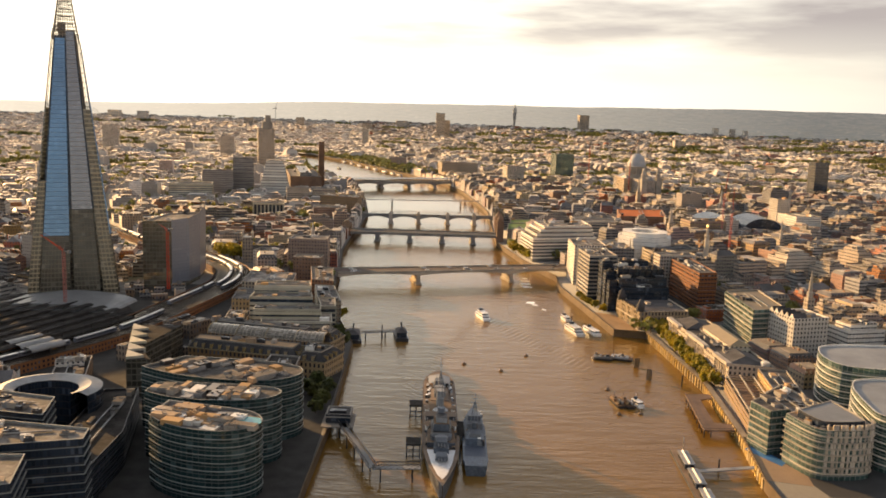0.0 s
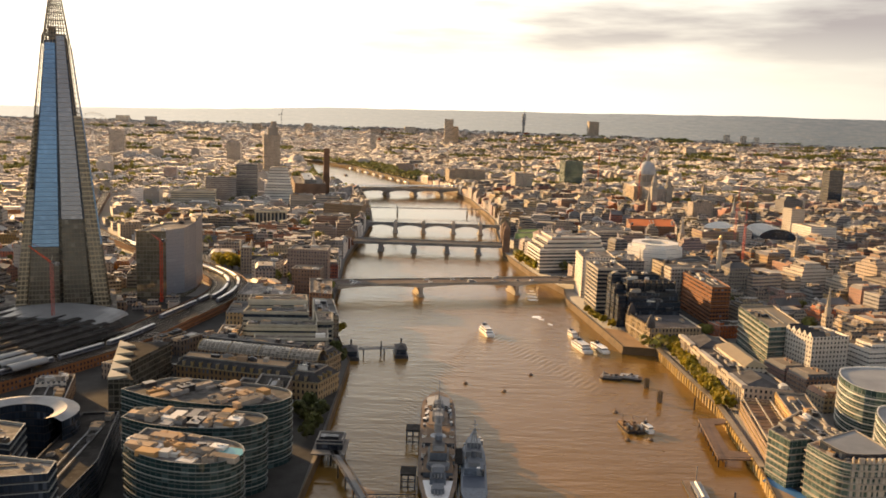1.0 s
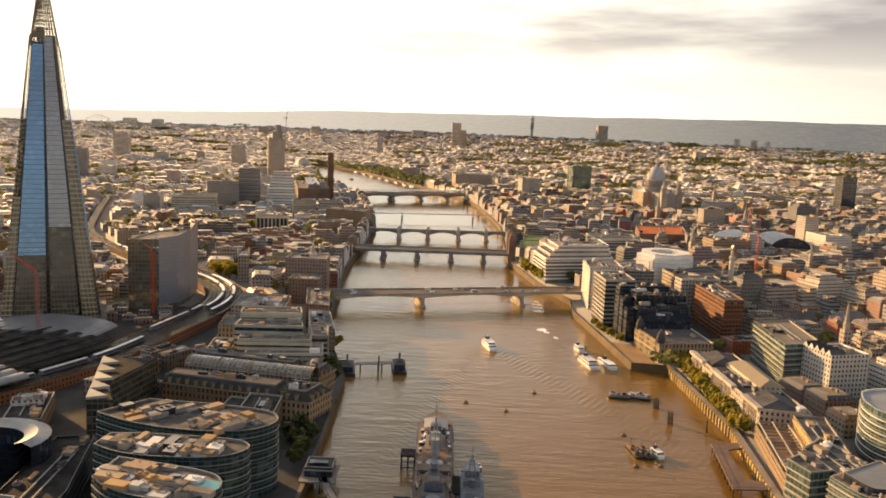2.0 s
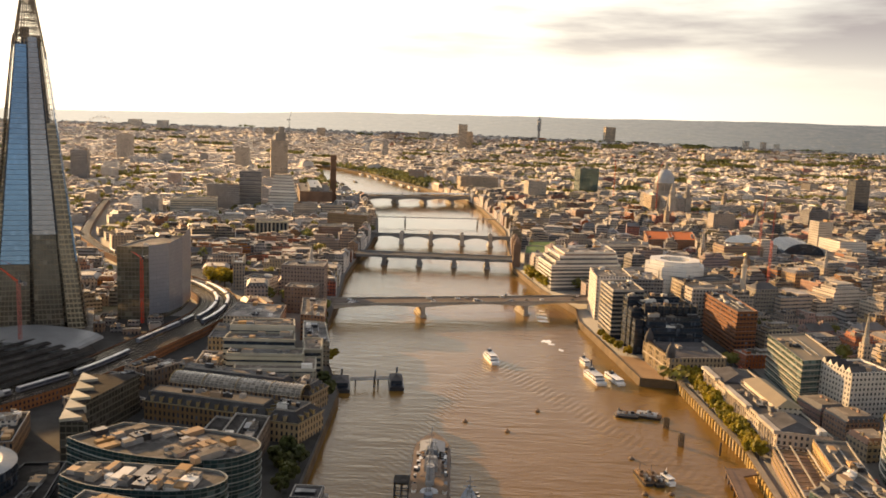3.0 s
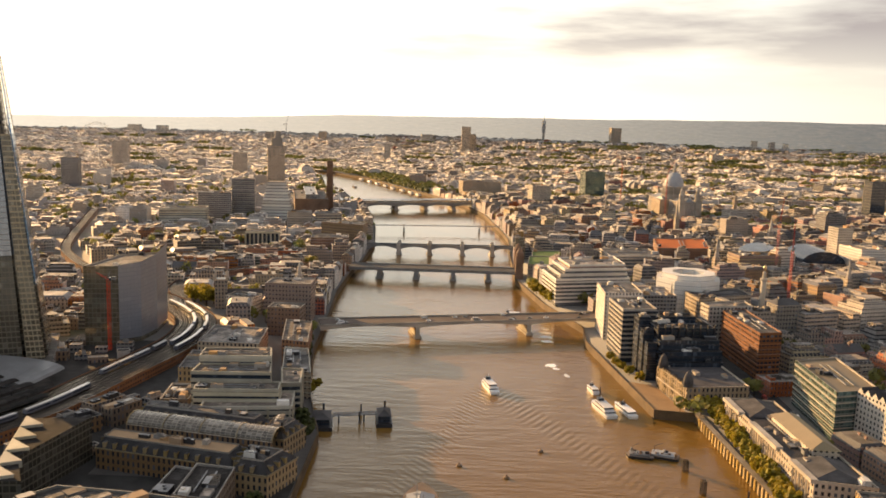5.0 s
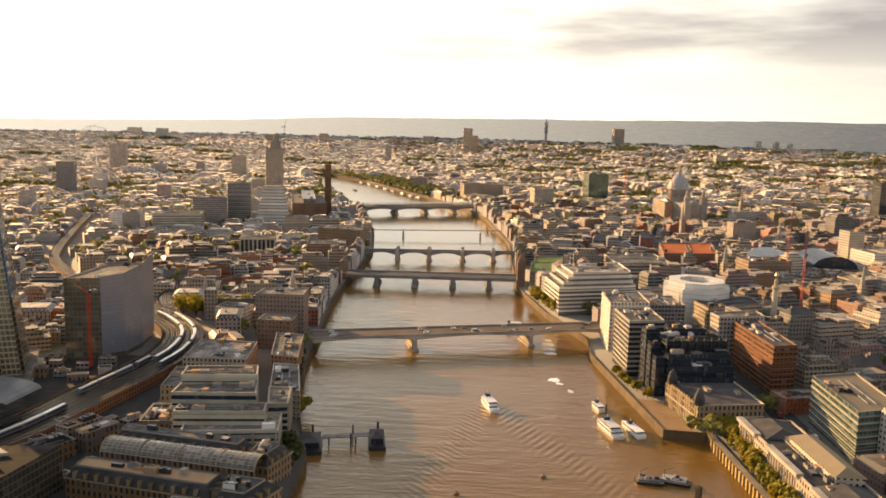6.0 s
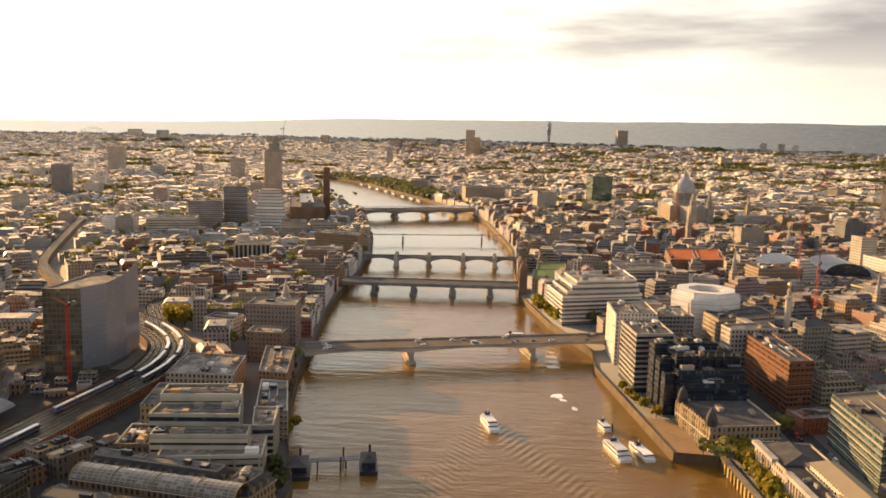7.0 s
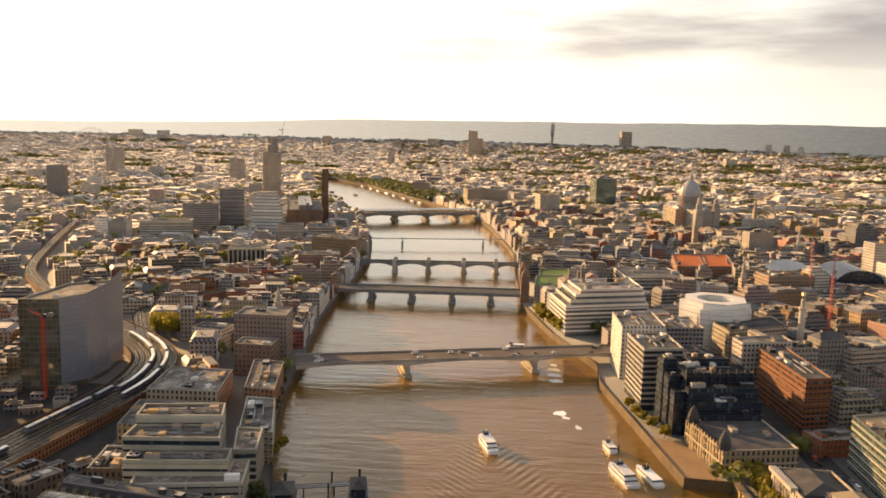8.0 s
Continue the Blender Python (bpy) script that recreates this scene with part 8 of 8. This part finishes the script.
def town():
    rnd = random.Random(5)
    walls = [facade("town_stone", (0.37, 0.30, 0.22), bay=3.0, storey=3.7, wide=0.46, tall=0.55, island=True, tint=0.2, hue=0.02, haze_sheen=0.9),
             facade("town_pale", (0.40, 0.325, 0.235), bay=3.4, storey=3.6, wide=0.5, tall=0.5, island=True, tint=0.2, hue=0.02, haze_sheen=0.9),
             facade("town_brick", (0.34, 0.135, 0.065), bay=2.8, storey=3.4, wide=0.42, tall=0.5, island=True, tint=0.2, hue=0.02, haze_sheen=0.9),
             facade("town_grey", (0.27, 0.26, 0.25), bay=3.0, storey=3.5, wide=0.75, tall=0.55, island=True, tint=0.2, hue=0.04, haze_sheen=0.9),
             facade("town_stock_brick", (0.37, 0.26, 0.14), bay=3.0, storey=3.6, wide=0.42, tall=0.55, island=True, tint=0.2, hue=0.02, haze_sheen=0.9),
             facade("town_white", (0.50, 0.44, 0.36), bay=3.0, storey=3.4, wide=0.6, tall=0.42, island=True, tint=0.2, hue=0.01, haze_sheen=0.9)]
    dark = plain("town_roof_dark", (0.105, 0.094, 0.082), 0.55, scale=0.5, vary=0.3, tint=0.3, island=True, haze_sheen=0.25, spec=0.4, patch=0.6)
    lite = plain("town_roof_pale", (0.21, 0.175, 0.14), 0.6, scale=0.5, vary=0.3, tint=0.3, island=True, haze_sheen=0.25, spec=0.4, patch=0.6)
    slate = plain("town_roof_slate", (0.12, 0.115, 0.115), 0.5, scale=1.0, vary=0.3, tint=0.25, island=True, haze_sheen=0.25, spec=0.4)
    tile = plain("town_roof_tile", (0.25, 0.12, 0.065), 0.55, scale=1.0, vary=0.3, tint=0.25, island=True, haze_sheen=0.25, spec=0.4)
    roofs = [[dark, lite], [lite, dark], [slate, lite], [tile, lite]]
    # paler copies of the town colours: distance haze put into walls and roofs
    hazy_walls = [facade("suburb_" + nm, rgb, glass=(0.19, 0.18, 0.17), wide=0.36, tall=0.42, glass_rough=0.3, island=True, tint=0.16, hue=0.01, haze_sheen=1.0)
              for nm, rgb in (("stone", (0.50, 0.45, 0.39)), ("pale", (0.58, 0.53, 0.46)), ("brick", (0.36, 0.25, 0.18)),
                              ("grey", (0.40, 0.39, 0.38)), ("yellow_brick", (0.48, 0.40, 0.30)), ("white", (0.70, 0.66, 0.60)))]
    lead = plain("suburb_roof_lead", (0.25, 0.235, 0.22), 0.5, scale=0.5, vary=0.2, tint=0.2, island=True, haze_sheen=1.0, spec=0.65, patch=0.3)
    grit = plain("suburb_roof_gravel", (0.32, 0.28, 0.24), 0.6, scale=0.5, vary=0.2, tint=0.2, island=True, haze_sheen=1.0, spec=0.5, patch=0.3)
    clay = plain("suburb_roof_tile", (0.30, 0.19, 0.13), 0.55, scale=1.0, vary=0.2, tint=0.2, island=True, haze_sheen=1.0, spec=0.5)
    hazy_roofs = [[lead, grit], [grit, lead], [lead, grit], [clay, grit]]
    names = ("stone", "pale", "brick", "grey", "yellow brick", "white")
    covers = ("dark flat", "pale flat", "slate", "red tiled")
    # districts, each with its own street grid
    centres = []
    for i in range(-9, 10):
        for j in range(0, 18):
            centres.append((i * 290 + rnd.uniform(-90, 90), j * 290 + rnd.uniform(-90, 90), rnd.choice((12, 12, 14, 8, -8, 22, 30, -20)) + rnd.uniform(-4, 4)))
    cx_, cy_ = np.array([c[0] for c in centres]), np.array([c[1] for c in centres])
    far, near = {}, 0
    for k, (ox, oy, turn) in enumerate(centres):
        c, sn = math.cos(radians(turn)), math.sin(radians(turn))
        dist0 = math.hypot(ox - EYE0[0], oy - EYE0[1])
        if dist0 > 5100:
            continue
        big = 0.60 if dist0 < 900 else 0.70 if dist0 < 2200 else 0.78 if dist0 < 3300 else 0.9
        v = -300.0
        while v < 300:
            d = rnd.uniform(22, 42) * big
            u = -300.0 + rnd.uniform(0, 20)
            while u < 300:
                w = rnd.uniform(18, 58) * big
                x, y = ox + (u + w / 2) * c - (v + d / 2) * sn, oy + (u + w / 2) * sn + (v + d / 2) * c
                gap = rnd.choice((0.6, 0.6, 0.6, 1.5, 7, 10))
                u += w + gap
                dx, dy = x - EYE0[0], y - EYE0[1]
                dist = math.hypot(dx, dy)
                if dist > 4865 or y < 120 or abs(dx) > 0.55 * dy + 40:
                    continue
                if int(np.argmin((cx_ - x) ** 2 + (cy_ - y) ** 2)) != k:
                    continue
                r = max(w, d) / 2
                if y < 2860 and bank(SOUTH, y) - r - 3 < x < bank(NORTH, y) + r + 5:
                    continue
                if any(math.hypot(x - bx, y - by) < br + r and inside(x, y, bp, min(w, d) * 0.5 + 1.5) for bx, by, br, bp in BUSY):
                    continue
                if any(zone(x, y) for zone in OPEN):
                    continue
                if rnd.random() < 0.03:
                    continue
                north = x > -60 if y < 1900 else x > -0.16 * (y - 1900) - 60
                if dist < 1300:
                    top = rnd.triangular(16, 42, 27) if north else rnd.triangular(10, 27, 16)
                elif dist < 2000:
                    top = rnd.triangular(13, 36, 23) if north else rnd.triangular(8, 21, 12)
                else:
                    top = rnd.triangular(10, 27, 17) if north else rnd.triangular(6, 17, 9)
                if dist > 3000:
                    top = 7 + (top - 7) * 0.6
                elif rnd.random() < 0.014 and not (120 < x < 500 and 690 < y < 1300):
                    top += rnd.uniform(12, 28)
                if (150 < x < 330 and 570 < y < 730) or (160 < x < 205 and 480 < y < 600) or (186 < x < 300 and 395 < y < 470) or (-350 < x < -280 and 580 < y < 645):
                    top = min(top, rnd.uniform(14, 21) if x > 0 else rnd.uniform(9, 13))
                if 230 < x < 520 and 1480 < y < 1860:
                    top = min(top, rnd.uniform(13, 20))
                if dist > 2100:                  # pale walls picked more often, for haze
                    style = rnd.choices(range(6), (4, 5, 2, 1, 3, 6))[0]
                else:
                    style = rnd.choices(range(6), (4, 4, 5, 3, 2, 5) if north else (3, 3, 5, 3, 4, 2))[0]
                roof = rnd.choices(range(4), (5, 3, 2.5, 0.6) if w * d < 900 * big else (5, 4, 1, 0.2))[0]
                if dist < 1300 and near < 300:
                    near += 1
                    s = Shape()
                    s.seed = rnd.random()
                    town_house(s, rnd, x, y, w, d, turn, top, roof)
                    ob = thing("town_building", f"{names[style]} town building with a {covers[roof]} roof", "building", "town buildings", at=(x, y, GZ))
                    offs = np.cumsum([0] + [len(f) for f in s.f])
                    groups = {}
                    for i, (f, m) in enumerate(zip(s.f, s.m)):
                        own = [b for b in s.boxes if b <= i < b + 5]
                        groups.setdefault(("roof_plant", own[0]) if own else ("wall", 0) if m == 0 else ("roof", 0), []).append(i)
                    base = ob
                    for (nm, _), idx in sorted(groups.items(), key=lambda g_: ("wall", "roof", "roof_plant").index(g_[0][0])):
                        t = Shape()
                        t.seed = s.s[0]
                        for i in idx:
                            t.face([s.v[q] for q in s.f[i]], s.m[i], s.uv[offs[i]:offs[i + 1]])
                        made = part(nm, t, [walls[style], *roofs[roof]], base if nm == "roof_plant" else ob)
                        base = made if nm == "roof" else base
                    continue
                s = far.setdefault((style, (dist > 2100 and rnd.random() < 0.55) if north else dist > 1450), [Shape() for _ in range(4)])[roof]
                s.seed = rnd.random()
                town_house(s, rnd, x, y, w, d, turn, top, roof, dist > 2100)
            v += d + rnd.choice((0.6, 8, 9, 12))
    for line, flip, y0, y1 in ((SOUTH, -1, 600, 1690), (NORTH, 1, 1120, 2040)):
        y = float(y0)
        while y < y1:
            d, w = rnd.uniform(13, 30), rnd.uniform(11, 16)
            x = bank(line, y + d / 2) + flip * (w / 2 + rnd.uniform(3.5, 6))
            slope = math.degrees(math.atan2(bank(line, y + d) - bank(line, y), d))
            cy = y + d / 2
            y += d + rnd.choice((0.5, 0.5, 5))
            if any(math.hypot(x - bx, cy - by) < br + 14 and inside(x, cy, bp, 9) for bx, by, br, bp in BUSY) or OPEN[1](x, cy) or abs(cy - 1007) < 26 or abs(cy - 1187) < 20 or (flip < 0 and 695 < cy < 735):
                continue
            style = rnd.choices(range(6), (4, 3, 5, 3, 5, 2))[0]
            roof = rnd.choices(range(4), (4, 3, 3, 1))[0]
            s = far.setdefault((style, False), [Shape() for _ in range(4)])[roof]
            s.seed = rnd.random()
            town_house(s, rnd, x, cy, w, d, -slope, rnd.triangular(13, 30, 20), roof)
    for (style, beyond), shapes in far.items():
        for roof, s in enumerate(shapes):
            if s.f:
                mats = [hazy_walls[style], *hazy_roofs[roof]] if beyond else [walls[style], *roofs[roof]]
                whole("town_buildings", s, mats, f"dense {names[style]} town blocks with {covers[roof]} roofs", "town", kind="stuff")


town()


def street_trees():
    """Small groups of trees in the streets and yards of the nearer town."""
    rnd = random.Random(21)
    s = Shape()
    count = 0
    while count < 1600:
        y = rnd.uniform(420, 2300)
        x = EYE0[0] + rnd.uniform(-0.53, 0.53) * (y - EYE0[1])
        if bank(SOUTH, y) - 6 < x < bank(NORTH, y) + 6:
            continue
        if any(math.hypot(x - bx, y - by) < br and inside(x, y, bp, 1) for bx, by, br, bp in BUSY):
            continue
        if any(zone(x, y) for zone in OPEN[:4]) or (-400 < x < -110 and y < 700) or (-350 < x < -280 and y < 730):
            continue
        for _ in range(rnd.randrange(1, 4)):
            count += 1
            px, py, hgt = x + rnd.uniform(-9, 9), y + rnd.uniform(-9, 9), rnd.uniform(9, 17)
            s.seed = rnd.random()
            for _ in range(26):
                v = Vector((rnd.gauss(0, 1), rnd.gauss(0, 1), rnd.gauss(0, 0.8))).normalized()
                p = Vector((px, py, GZ + hgt * 0.62)) + Vector((v.x * hgt * 0.4, v.y * hgt * 0.4, v.z * hgt * 0.38)) * rnd.uniform(0.55, 1)
                u = v.orthogonal().normalized()
                w_ = v.cross(u)
                e = hgt * 0.12 * rnd.uniform(0.7, 1.2)
                s.face([p - u * e - w_ * e, p + u * e - w_ * e * 0.6, p + u * e * 0.7 + w_ * e, p - u * e * 0.8 + w_ * e])
            s.bar((px, py, GZ), (px, py, GZ + hgt * 0.5), 0.25, 1)
    whole("street_greenery", s, [M_LEAF_FAR, M_BARK], "scattered street and courtyard trees among the blocks", "trees", kind="stuff")


street_trees()
